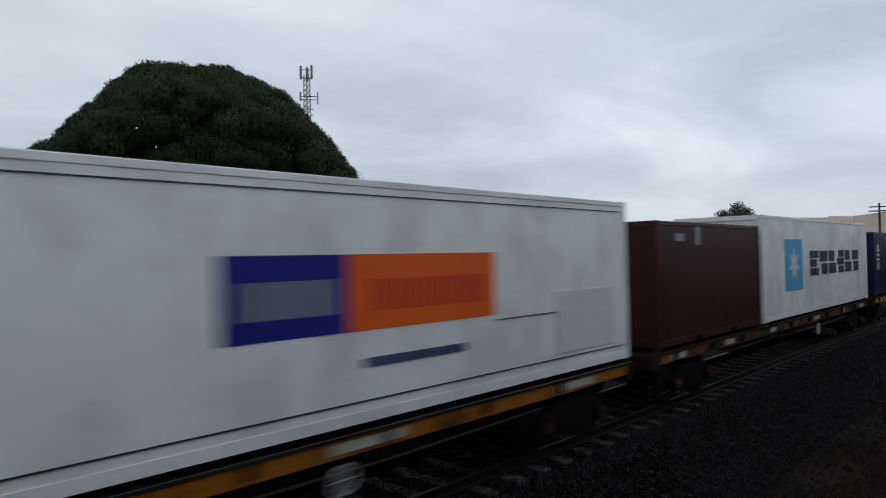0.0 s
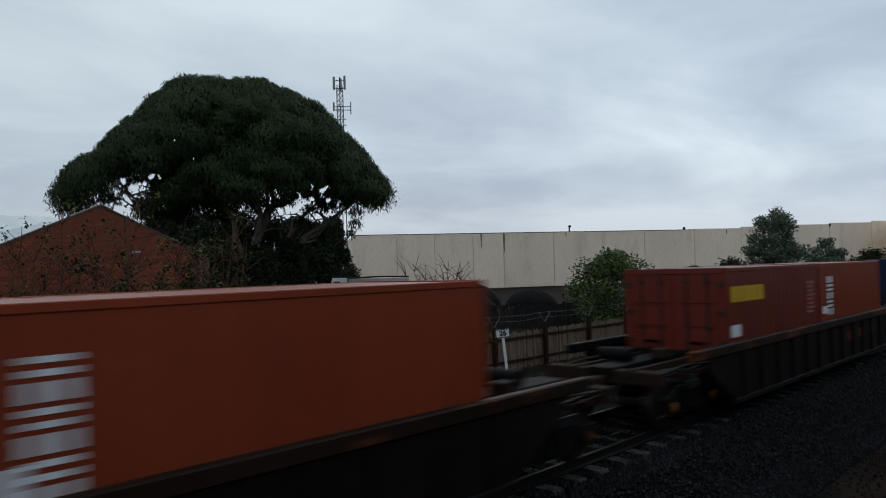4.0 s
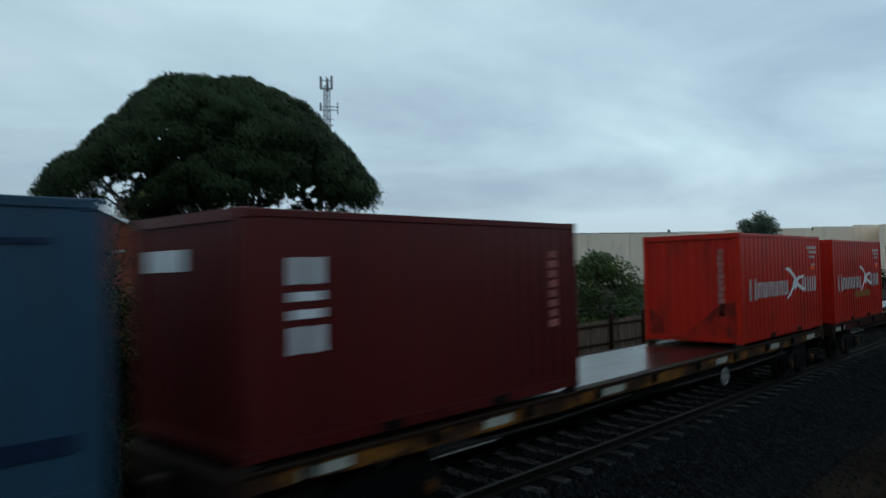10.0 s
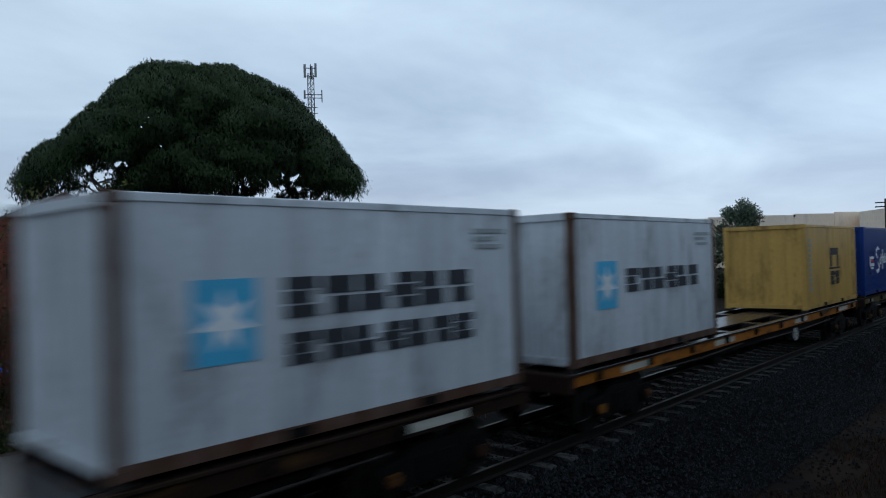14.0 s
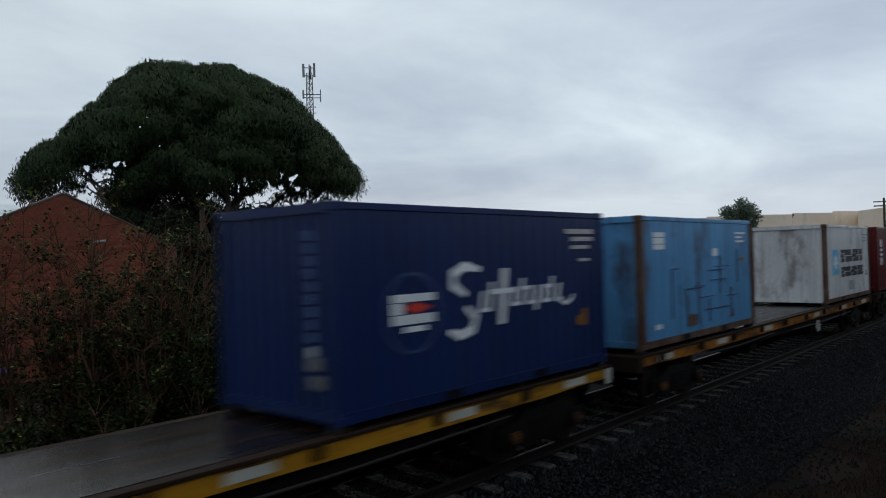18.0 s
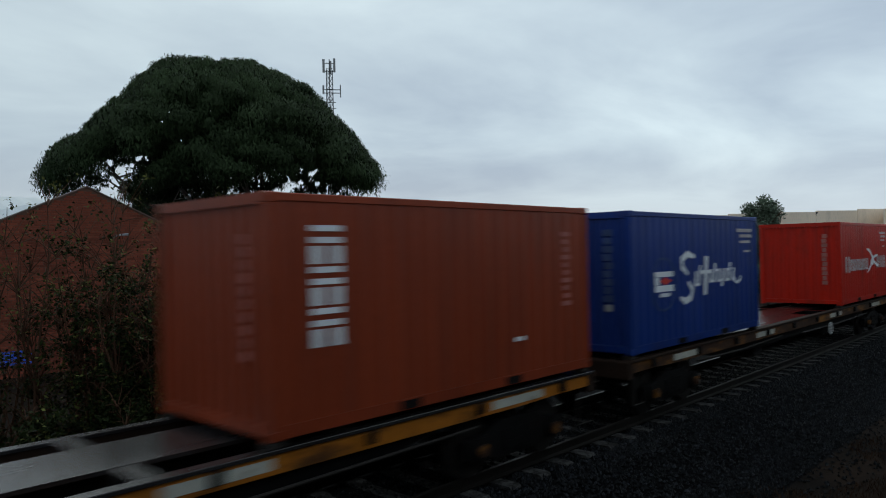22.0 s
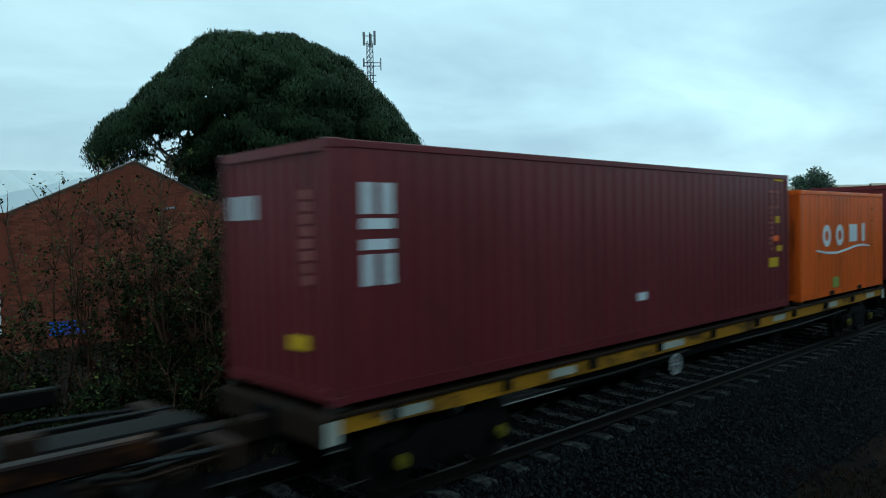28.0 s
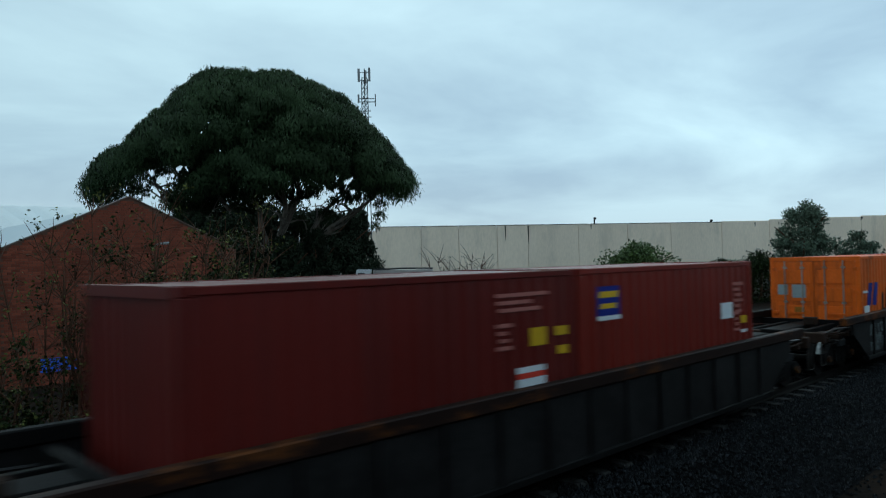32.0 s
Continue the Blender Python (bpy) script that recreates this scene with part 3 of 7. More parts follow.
grass_patch("dry_grass", "sparse dry brown grass at the edge of the ballast", M["dry_grass"], 52000, (3, 32), (0.8, 4.5), 0.075,
            lambda x, y: noise.noise((x * 0.5, y * 0.9, 3)) > (y - 3.3) * 0.6)
grass_patch("yard_grass", "rough green and straw grass behind the paling fence", M["yard_grass"], 22000, (8, 45), (16.8, 31), 0.22,
            lambda x, y: noise.noise((x * 0.2, y * 0.2, 8)) > -0.25)
grass_patch("trackside_weeds", "dark weeds along the far side of the track", M["yard_grass"], 9000, (0, 45), (10.4, 16.2), 0.25,
            lambda x, y: noise.noise((x * 0.3, y * 0.4, 1)) > 0.0)

# an added, unseen dark wall closes the land behind camera and blocks low light
bm = bmesh.new()
bev_box(bm, -70, 110, -3.4, -3.0, GROUND, 5.0, 0.05)
solid("wall_south", bm, M["blocking_wall"], "unseen dark wall added behind the place of view to block low light", "wall", "structure")

# ---- track ----
track = thing("railway_track", "single railway track with worn steel rails on pale concrete sleepers", "track", "", "structure", (0, RAIL_Y, 0))
profile = [(-0.07, -0.16), (0.07, -0.16), (0.07, -0.145), (0.012, -0.125), (0.010, -0.045), (0.036, -0.035), (0.036, -0.006), (0.028, 0.0), (-0.028, 0.0), (-0.036, -0.006), (-0.036, -0.035), (-0.010, -0.045), (-0.012, -0.125), (-0.07, -0.145)]
for side in (-1, 1):
    bm = bmesh.new()
    prism(bm, [(u + side * (GAUGE / 2 + 0.035), v) for u, v in profile], "x", -420, 480)
    part("rail", bm, M["rail_steel"], track)
bm = bmesh.new()
prism(bm, [(-1.28, -0.36), (1.28, -0.36), (1.28, -0.20), (1.24, -0.165), (0.55, -0.165), (0.45, -0.20), (-0.45, -0.20), (-0.55, -0.165), (-1.24, -0.165), (-1.28, -0.20)], "x", -0.12, 0.12)
sleeper_mesh = mesh_of(bm, "sleeper", M["sleeper"])
for i in range(160):
    s = part("sleeper", sleeper_mesh, None, track, "", (-8 + i * 0.67 + 0.02 * math.sin(i * 2.3), 0.015 * math.sin(i * 1.7), 0))
    s.rotation_euler = (0, 0, 0.012 * math.sin(i * 5.1))

# ---- the train ----
HALF, DECK, WELL_FLOOR = 1.219, 1.224, 0.38
MOVING = []      # (thing, rear end at the start, height)
shared = {}


def corrugated(bm, a, b, z0, z1, depth, pitch, at):
    """A folded sheet from a to b; at(u, d, z) gives the place of a point d deep in the sheet."""
    n = max(2, round((b - a) / pitch))
    step = (b - a) / n
    cols = []
    for i in range(n):
        for k, d in ((0.0, 0), (0.26, 0), (0.50, depth), (0.76, depth)):
            cols.append((a + (i + k) * step, d))
    cols.append((b, 0))
    pts = [[bm.verts.new(at(u, d, z)) for z in (z0, z1)] for u, d in cols]
    for p, q in zip(pts, pts[1:]):
        bm.faces.new((p[0], q[0], q[1], p[1]))


def container_meshes(length, height, mat, smooth):
    key = (length, height, mat.name, smooth)
    if key in shared:
        return shared[key]
    deep, pitch = (0.006, 1.1) if smooth else (0.013, 0.278)
    trim = M["grimy_post"] if mat == P["grey"] else M["rust_post"] if mat in (P["white"], P["pale_grey"], P["sky_blue"]) else mat
    m = {}
    bm = bmesh.new()
    corrugated(bm, 0.10, length - 0.10, 0.14, height - 0.09, deep, pitch, lambda u, d, z: (u, -HALF + 0.012 + d, z))
    m["side"] = mesh_of(bm, "side_panel", mat)
    bm = bmesh.new()
    corrugated(bm, -HALF + 0.12, HALF - 0.12, 0.14, height - 0.10, 0.03 if not smooth else 0.007, 0.25 if not smooth else 0.8, lambda u, d, z: (0.03 + d, u, z))
    m["end"] = mesh_of(bm, "end_panel", mat)
    bm = bmesh.new()
    corrugated(bm, 0.06, length - 0.06, -HALF + 0.05, HALF - 0.05, 0.018, 0.42, lambda u, d, z: (u, z, height - 0.012 - d))
    m["roof"] = mesh_of(bm, "roof_panel", mat)
    bm = bmesh.new()
    box(bm, 0.04, length - 0.04, -HALF + 0.04, HALF - 0.04, 0.09, 0.14)
    m["floor"] = mesh_of(bm, "floor", M["dark_steel"])
    bm = bmesh.new()
    bev_box(bm, 0.0, 0.15, -HALF, -HALF + 0.14, 0.10, height - 0.10, 0.02)
    m["post"] = mesh_of(bm, "corner_post", trim)
    bm = bmesh.new()
    bev_box(bm, -0.089, 0.089, -0.081, 0.081, -0.059, 0.059, 0.014)
    m["casting"] = mesh_of(bm, "corner_casting", m["post"].materials[0])
    bm = bmesh.new()
    bev_box(bm, 0.10, length - 0.10, -0.035, 0.035, -0.045, 0.045, 0.01)
    m["rail"] = mesh_of(bm, "top_rail", mat)
    bm = bmesh.new()
    for a, b in ((0.10, length * 0.32), (length * 0.32 + 0.02, length * 0.47), (length * 0.47 + 0.02, length - 0.10)):
        box(bm, a, b, -0.03, 0.03, -0.07, 0.065)
    m["sill"] = mesh_of(bm, "bottom_rail", trim)
    bm = bmesh.new()
    box(bm, -0.17, 0.17, -0.004, 0.12, -0.055, 0.05)
    m["pocket"] = mesh_of(bm, "fork_pocket", M["dark_steel"])
    bm = bmesh.new()
    box(bm, 0.0, 0.12, -HALF + 0.14, HALF - 0.14, -0.06, 0.06)
    m["header"] = mesh_of(bm, "end_rail", mat)
    shared[key] = m
    return m


def door_leaf(parent, mat, y0, y1, height, fittings):
    """One door of a container's end, with pressed panels, hinges, locking bars and handles."""
    bm = bmesh.new()
    box(bm, 0.01, 0.05, y0 + 0.01, y1 - 0.01, 0.16, height - 0.13)
    leaf = part("door", bm, mat, parent)
    for i in range(4):
        z = 0.30 + i * (height - 0.55) / 4
        bm = bmesh.new()
        bev_box(bm, -0.012, 0.0095, y0 + 0.10, y1 - 0.10, z, z + (height - 0.55) / 4 - 0.12, 0.006)
        part("door_panel", bm, mat, leaf)
    for f in (0.28, 0.72):
        y = y0 + (y1 - y0) * f
        bm = bmesh.new()
        tube(bm, [(-0.035, y, 0.12), (-0.035, y, height - 0.10)], [0.018, 0.018], 6)
        for z in (0.25, height * 0.5, height - 0.3):
            box(bm, -0.05, 0.0, y - 0.05, y + 0.05, z - 0.03, z + 0.03)
        part("locking_bar", bm, M["bar_steel"] if fittings == P["amber"] else fittings, leaf)
        bm = bmesh.new()
        box(bm, -0.07, -0.045, y - 0.03, y + 0.42 * (1 if f < 0.5 else -1), 0.95, 1.0)
        part("handle", bm, fittings, leaf)
    for k in range(4):
        z = 0.35 + k * (height - 0.7) / 3
        bm = bmesh.new()
        side = y0 if abs(y0) > abs(y1) else y1
        box(bm, -0.03, 0.02, side - 0.07, side + 0.07, z - 0.045, z + 0.045)
        part("hinge", bm, fittings, leaf)


def container(label, color, rear, length=6.058, height=2.591, base=DECK, doors=False, smooth=False, marks=(), end_marks=(), fittings=None):
    """A shipping container whose rear lower edge stands at `rear` on the train."""
    mat = P[color]
    m = container_meshes(length, height, mat, smooth)
    root = thing("shipping_container", label, "container", "containers on the train", "", (rear, RAIL_Y, base))
    part("side_panel", m["side"], None, root)
    far = part("side_panel", m["side"], None, root, "", (length, 0, 0))
    far.rotation_euler = (0, 0, math.pi)
    front = part("end_panel", m["end"], None, root, "", (length, 0, 0))
    front.rotation_euler = (0, 0, math.pi)
    if doors:
        dm = P["door_white"] if color == "reefer_white" else mat
        door_leaf(root, dm, -HALF + 0.13, 0.0, height, fittings or M["casting"])
        door_leaf(root, dm, 0.0, HALF - 0.13, height, fittings or M["casting"])
    else:
        part("end_panel", m["end"], None, root)
    part("roof_panel", m["roof"], None, root)
    part("floor", m["floor"], None, root)
    for x, ang in ((0, 0), (length, math.pi)):
        for flip in (0, 1):
            p = part("corner_post", m["post"], None, root, "", (x if not flip else (0.15 if x == 0 else length - 0.15), 0, 0))
            p.rotation_euler = (0, 0, ang + math.pi * flip)
        for z in (0.10, height - 0.04):
            e = part("end_rail", m["header"], None, root, "", (x, 0, z if z < 1 else height - 0.06))
            e.rotation_euler = (0, 0, ang)
        for y in (-HALF + 0.081, HALF - 0.081):
            for z in (0.059, height - 0.055):
                part("corner_casting", m["casting"], None, root, "", (0.087 if x == 0 else length - 0.087, y, z))
    for y in (-HALF + 0.036, HALF - 0.036):
        part("top_rail", m["rail"], None, root, "", (0, y, height - 0.05))
        part("bottom_rail", m["sill"], None, root, "", (0, y, 0.09))
    for u in ((2.0, 4.05) if length < 7 and base > 1 else ()):
        part("fork_pocket", m["pocket"], None, root, "", (u, -HALF + 0.004, 0.085))
    for i, (word, mat_name, shapes) in enumerate(marks):
        for j, outline in enumerate(shapes):
            bm = bmesh.new()
            prism(bm, list(outline), "y", -HALF + 0.0115, -HALF + 0.008 - 0.002 * i - 0.0004 * (j % 5))
            part(word, bm, M[mat_name], root)
    for word, mat_name, shapes in end_marks:
        for outline in shapes:
            bm = bmesh.new()
            prism(bm, [(HALF - u, v) for u, v in outline], "x", *((-0.013, -0.019) if doors else (0.028, 0.021)))
            part(word, bm, M[mat_name], root)
    MOVING.append((root, rear, base))
    return root


# plain shapes for the markings: (u along the side from its rear, v up from its base)
def rect(u0, v0, u1, v1, slant=0.0):
    return [(u0, v0), (u1, v0), (u1 + slant, v1), (u0 + slant, v1)]


def blocks(u0, u1, v0, v1, count, gap=0.2, slots=1):
    """A row of plain upright bars, in place of a word."""
    out, step = [], (u1 - u0) / count
    for i in range(count):
        a, w = u0 + i * step, (1 - gap) * step
        out += [rect(a, v0, a + 0.33 * w, v1), rect(a + 0.62 * w, v0, a + w, v1)] if slots else [rect(a, v0, a + w, v1)]
    return out


def slabs(u0, u1, v0, v1, count, gap=0.13, cut=0.07):
    """A row of plain blocks cut across by level slits, in place of a heavy word."""
    out, step = [], (u1 - u0) / count
    for i in range(count):
        a, b = u0 + i * step, u0 + (i + 1 - gap) * step
        h, n = v1 - v0, 2 + (i * 2 + 1) % 3 % 2
        for k in range(n):
            inset = 0.22 * (b - a) * ((i + k) % 2)
            out.append(rect(a + inset * (i % 2), v0 + h * (k + cut) / n, b - inset * ((i + 1) % 2), v0 + h * (k + 1 - cut) / n))
    return out


def strokes(u0, u1, v0, v1, count, width=0.07, slant=0.08):
    """A row of thin leaning bars of uneven height, in place of a written word."""
    step = (u1 - u0) / count
    return [rect(u0 + i * step, v0 - (0.10 if i % 5 == 3 else 0.0), u0 + i * step + width, v1 + (0.12 if i % 4 == 1 else 0.0), slant) for i in range(count)] + [rect(u0 + i * step + width, v0, u0 + (i + 1) * step - 0.02, v0 + 0.055) for i in range(0, count, 2)] + [rect(u0 + i * step + width + 0.05, v1 - 0.055, u0 + (i + 1) * step + 0.05, v1) for i in range(1, count, 3)]


def stack(u0, u1, v0, v1, count, gap=0.25):
    """An upright column of plain blocks."""
    step = (v1 - v0) / count
    return [rect(u0 + (0.12 * (u1 - u0) if i % 3 == 1 else 0), v0 + i * step, u1 - (0.15 * (u1 - u0) if i % 2 else 0), v0 + (i + 1 - gap) * step) for i in range(count)]


def cells(u0, u1, v0, v1, count, gap=0.22):
    """An upright column of plain paired bars, in turn level and upright."""
    out, step = [], (v1 - v0) / count
    for i in range(count):
        a, b = v0 + i * step, v0 + (i + 1 - gap) * step
        if i % 2:
            out += [rect(u0, a, u1, a + 0.34 * (b - a)), rect(u0, b - 0.34 * (b - a), u1, b)]
        else:
            out += [rect(u0, a, u0 + 0.36 * (u1 - u0), b), rect(u1 - 0.36 * (u1 - u0), a, u1, b)]
    return out


def lines(u0, u1, v1, rows, h=0.05, gap=0.05):
    return [rect(u0 + 0.03 * (i % 3), v1 - i * (h + gap) - h, u1 - 0.16 * (u1 - u0) * ((i * 2) % 3), v1 - i * (h + gap)) for i in range(rows)]


def disc(u, v, r, steps=18):
    return [(u + r * math.cos(i * math.tau / steps), v + r * math.sin(i * math.tau / steps)) for i in range(steps)]


def band(points, width):
    """A bent stripe through the points, thinner at its ends."""
    low, high, n = [], [], len(points)
    for i, p in enumerate(points):
        q, o = points[min(i + 1, n - 1)], points[max(i - 1, 0)]
        k = math.hypot(q[0] - o[0], q[1] - o[1])
        w = width / 2 * (0.55 if i in (0, n - 1) else 1.0)
        low.append((p[0] + w * (q[1] - o[1]) / k, p[1] - w * (q[0] - o[0]) / k))
        high.append((p[0] - w * (q[1] - o[1]) / k, p[1] + w * (q[0] - o[0]) / k))
    return [low + high[::-1]]


def hoop(u, v, r, width=0.14, steps=20):
    """A plain ring with a hairline slit."""
    turns = [0.01 + i * (math.tau - 0.02) / steps for i in range(steps + 1)]
    return [[(u + (r + width / 2) * math.cos(c), v + (r + width / 2) * math.sin(c)) for c in turns] + [(u + (r - width / 2) * math.cos(c), v + (r - width / 2) * math.sin(c)) for c in turns[::-1]]]


def star(u, v, r):
    return [[(u + r * (0.42 if k % 2 else 1.0) * math.cos(math.tau * k / 14 + 1.57), v + r * (0.42 if k % 2 else 1.0) * math.sin(math.tau * k / 14 + 1.57)) for k in range(14)]]


def shift(shapes, du, dv=0.0):
    return [[(u + du, v + dv) for u, v in s] for s in shapes]


CODES = ("marking", "mark_faded", blocks(4.85, 5.72, 2.23, 2.31, 7, 0.22, 0) + blocks(5.02, 5.72, 2.11, 2.18, 6, 0.25, 0) + blocks(5.02, 5.6, 1.98, 2.04, 5, 0.25, 0) + blocks(5.25, 5.6, 1.77, 1.82, 3, 0.25, 0))
CROSS = band([(2.95, 1.78), (3.25, 1.74), (3.55, 1.62), (3.85, 1.42), (4.15, 1.20), (4.55, 1.08), (4.85, 1.05)], 0.13) + band([(3.0, 0.80), (3.3, 0.92), (3.55, 1.10), (3.85, 1.32), (4.2, 1.45), (4.75, 1.50)], 0.12) + [[(3.55, 1.26), (3.85, 1.05), (4.15, 1.28), (3.85, 1.52)]]
CROSS = [[(3.83 + (u - 3.85) * 0.80, 1.33 + (v - 1.30) * 0.80) for u, v in o] for o in CROSS]
RED_LINE = (("lettering", "mark_faded", [rect(0.54, 0.98, 0.66, 1.50), rect(0.86, 0.98, 0.98, 1.50)] + blocks(1.06, 3.30, 1.03, 1.40, 6, 0.22) + [rect(1.10 + 0.75 * i, 1.33, 1.36 + 0.75 * i, 1.40) for i in range(3)] + [rect(1.47 + 0.75 * i, 1.03, 1.72 + 0.75 * i, 1.10) for i in range(3)] + blocks(4.40, 5.70, 1.05, 1.46, 3, 0.25)), ("emblem", "mark_white", CROSS), CODES, ("label", "mark_orange", [rect(5.15, 1.66, 5.5, 1.76)]))
RED_END = (("marking", "mark_dim_red", stack(1.88, 2.04, 0.65, 2.25, 11, 0.16)),)
SAIL = (("emblem", "mark_white", [rect(0.90, 1.08, 1.66, 1.20), rect(0.90, 1.36, 1.66, 1.46), rect(0.90, 1.21, 1.08, 1.35)] + [rect(1.10, 0.98, 1.50, 1.05)]),
        ("emblem", "mark_red", [[(1.10, 1.28), (1.32, 1.205), (1.60, 1.28), (1.32, 1.355)]]),
        ("script", "mark_white", band([(2.62, 1.72), (2.3, 1.78), (2.05, 1.68), (2.05, 1.52), (2.3, 1.38)], 0.13) + band([(2.3, 1.22), (2.5, 1.06), (2.42, 0.90), (2.15, 0.84), (1.95, 0.92)], 0.13)),
        ("emblem", "mark_dim_blue", hoop(1.26, 1.22, 0.50, 0.035)), ("lettering", "mark_white", [rect(3.02, 0.92, 3.16, 1.72, 0.10), rect(2.88, 1.36, 3.42, 1.43)] + strokes(2.58, 2.96, 1.12, 1.42, 2) + strokes(3.32, 4.72, 1.16, 1.44, 7) + band([(4.62, 1.16), (4.80, 1.10), (4.98, 1.16), (5.02, 1.24)], 0.06)), CODES)
SAIL_END = (("marking", "mark_dim_blue", stack(1.86, 2.06, 0.95, 2.3, 9, 0.2)), ("marking", "mark_grey", [rect(1.88, 0.78, 2.04, 0.9)]))


def star_line(rows, tone="mark_dark"):
    out = [("emblem", "mark_cyan", [rect(0.78, 0.92, 1.50, 1.76)]), ("emblem", "mark_white", [[(u, v) for u, v in s] for s in shift(star(0, 0, 0.34), 1.14, 1.34)])]
    out.append(("lettering", tone, slabs(1.85, 4.95, 1.30, 1.76, 6) if rows == 2 else slabs(1.85, 5.1, 1.16, 1.62, 6)))
    if rows == 2:
        out.append(("lettering", tone, slabs(1.88, 5.0, 0.80, 1.16, 7)))
    out.append(("marking", "mark_grey", lines(5.0, 5.7, 2.30, 3, 0.06, 0.05)))
    return tuple(out)


COLUMN = (("marking", "mark_white", cells(0.58, 1.00, 1.05, 2.16, 3)), ("marking", "mark_dim_red", stack(5.3, 5.5, 1.0, 2.2, 8, 0.3)))
TALL_COLUMN = (("marking", "mark_white", cells(0.56, 0.98, 0.92, 2.28, 6, 0.14)), ("marking", "mark_dim_red", lines(5.3, 5.55, 2.2, 10, 0.07, 0.05)), ("label", "mark_white", [rect(4.1, 0.62, 4.3, 0.68)]))
WAVE = (("emblem", "mark_white", hoop(1.68, 1.50, 0.20) + hoop(2.58, 1.50, 0.20) + [rect(3.3, 1.31, 3.88, 1.76), rect(4.28, 1.30, 4.5, 1.78)]),
        ("script", "mark_white", band([(1.0, 1.16), (1.7, 1.08), (2.4, 1.06), (3.1, 1.12), (3.8, 1.19), (4.4, 1.20), (4.9, 1.15)], 0.06)))

container("navy blue steel shipping container on a flat wagon", "deep_blue", 33.55, marks=COLUMN)
container("long white shipping container with a light blue emblem", "reefer_white", 20.04, 12.192, 2.896, marks=(
    ("emblem", "mark_cyan", [rect(1.9, 0.75, 3.6, 2.25)]), ("emblem", "mark_white", shift(star(0, 0, 0.55), 2.75, 1.5)), ("lettering", "mark_dark", slabs(4.4, 10.9, 1.10, 1.92, 6))))
container("weathered dark brown shipping container with rust", "old_brown", 13.70, marks=(("label", "mark_grey", [rect(0.9, 2.18, 1.35, 2.34), rect(1.95, 2.1, 2.2, 2.5)]),))
container("long white refrigerated container with blue and orange panel", "reefer_white", 0.23, 12.192, 2.896, doors=True, smooth=True, marks=(
    ("emblem", "mark_blue", [rect(3.72, 1.10, 5.38, 2.0)]), ("emblem", "mark_orange", [rect(5.384, 1.10, 8.15, 2.0)]),
    ("lettering", "mark_grey", blocks(3.95, 5.25, 1.32, 1.72, 4, 0.22)), ("lettering", "mark_red", blocks(5.75, 7.95, 1.32, 1.70, 8, 0.25)), ("lettering", "mark_dim_blue", blocks(5.62, 7.5, 0.66, 0.77, 12, 0.15, 0)), ("seam", "mark_dark", [rect(0.15, 2.70, 12.0, 2.712), rect(0.15, 0.265, 12.0, 0.28), rect(8.2, 1.02, 9.75, 1.032)]), ("panel", "mark_panel", [rect(9.75, 0.35, 11.6, 1.35)])))
W1 = WELL_FLOOR
container("red shipping container with white label squares in a well wagon", "well_red", -16.72, base=W1, marks=(("label", "mark_white", [rect(0.63, 1.72, 1.0, 2.08), rect(1.05, 1.56, 1.4, 2.05), rect(1.5, 1.56, 1.7, 2.05), rect(0.26, 1.31, 0.9, 1.44), rect(0.26, 1.46, 0.9, 1.53), rect(0.6, 1.58, 1.0, 1.66)]),))
container("dark blue shipping container with yellow and white labels", "deep_blue", -22.83, base=W1, doors=True, marks=(
    ("lettering", "mark_yellow", blocks(0.32, 1.68, 2.0, 2.2, 5, 0.2, 0)), ("lettering", "mark_white", [rect(0.38, 1.85, 1.5, 1.90), rect(0.06, 1.6, 0.55, 1.71), rect(0.15, 1.36, 0.58, 1.46)]), ("label", "mark_red", [rect(0.64, 1.49, 1.36, 1.58)]), ("label", "mark_white", [rect(0.64, 1.25, 1.36, 1.485)]), ("marking", "mark_slate", lines(5.3, 5.7, 2.2, 8, 0.07, 0.08))),
    end_marks=(("label", "mark_faint", [rect(0.2, 1.35, 0.75, 1.8)]), ("marking", "mark_faint", lines(1.35, 2.25, 1.95, 3, 0.09, 0.10)), ("marking", "mark_slate", lines(1.4, 2.3, 1.2, 5, 0.08, 0.12) + lines(0.3, 1.9, 2.35, 1, 0.1)), ("label", "mark_faint", [rect(1.0, 0.75, 1.3, 0.85)])))
container("rust orange shipping container with white column of letters", "rust_brown", -36.09, base=W1, marks=(("marking", "mark_white", cells(0.58, 1.08, 1.14, 2.26, 5)), ("label", "mark_white", [rect(0.09, 1.2, 0.54, 1.4)])))
container("brown shipping container with a yellow word on its side", "oxide", -42.17, base=W1, doors=True, marks=(
    ("lettering", "mark_yellow", blocks(0.22, 2.07, 1.84, 2.18, 5, 0.2, 0)), ("label", "mark_white", [rect(0.05, 1.09, 0.65, 1.35)]), ("marking", "mark_dim_red", lines(5.0, 5.6, 2.14, 8, 0.06, 0.05))))
container("rust brown shipping container with white column of letters", "rust_brown", -56.02, base=W1, marks=(("marking", "mark_white", cells(0.5, 0.88, 0.95, 2.2, 6)), ("label", "mark_white", [rect(0.25, 1.0, 0.48, 1.3)])))
container("maroon shipping container with white labels on its doors", "maroon", -62.12, base=W1, doors=True, marks=(("marking", "mark_white", cells(0.6, 0.95, 0.95, 2.2, 6)), ("label", "mark_white", [rect(0.3, 0.9, 0.55, 1.25)])),
    end_marks=(("marking", "mark_dim_red", lines(0.3, 1.05, 2.1, 4, 0.1, 0.16) + lines(1.4, 2.2, 2.0, 5, 0.1, 0.14)),))
container("navy blue shipping container with white script lettering", "navy", -72.21, marks=SAIL, end_marks=SAIL_END)
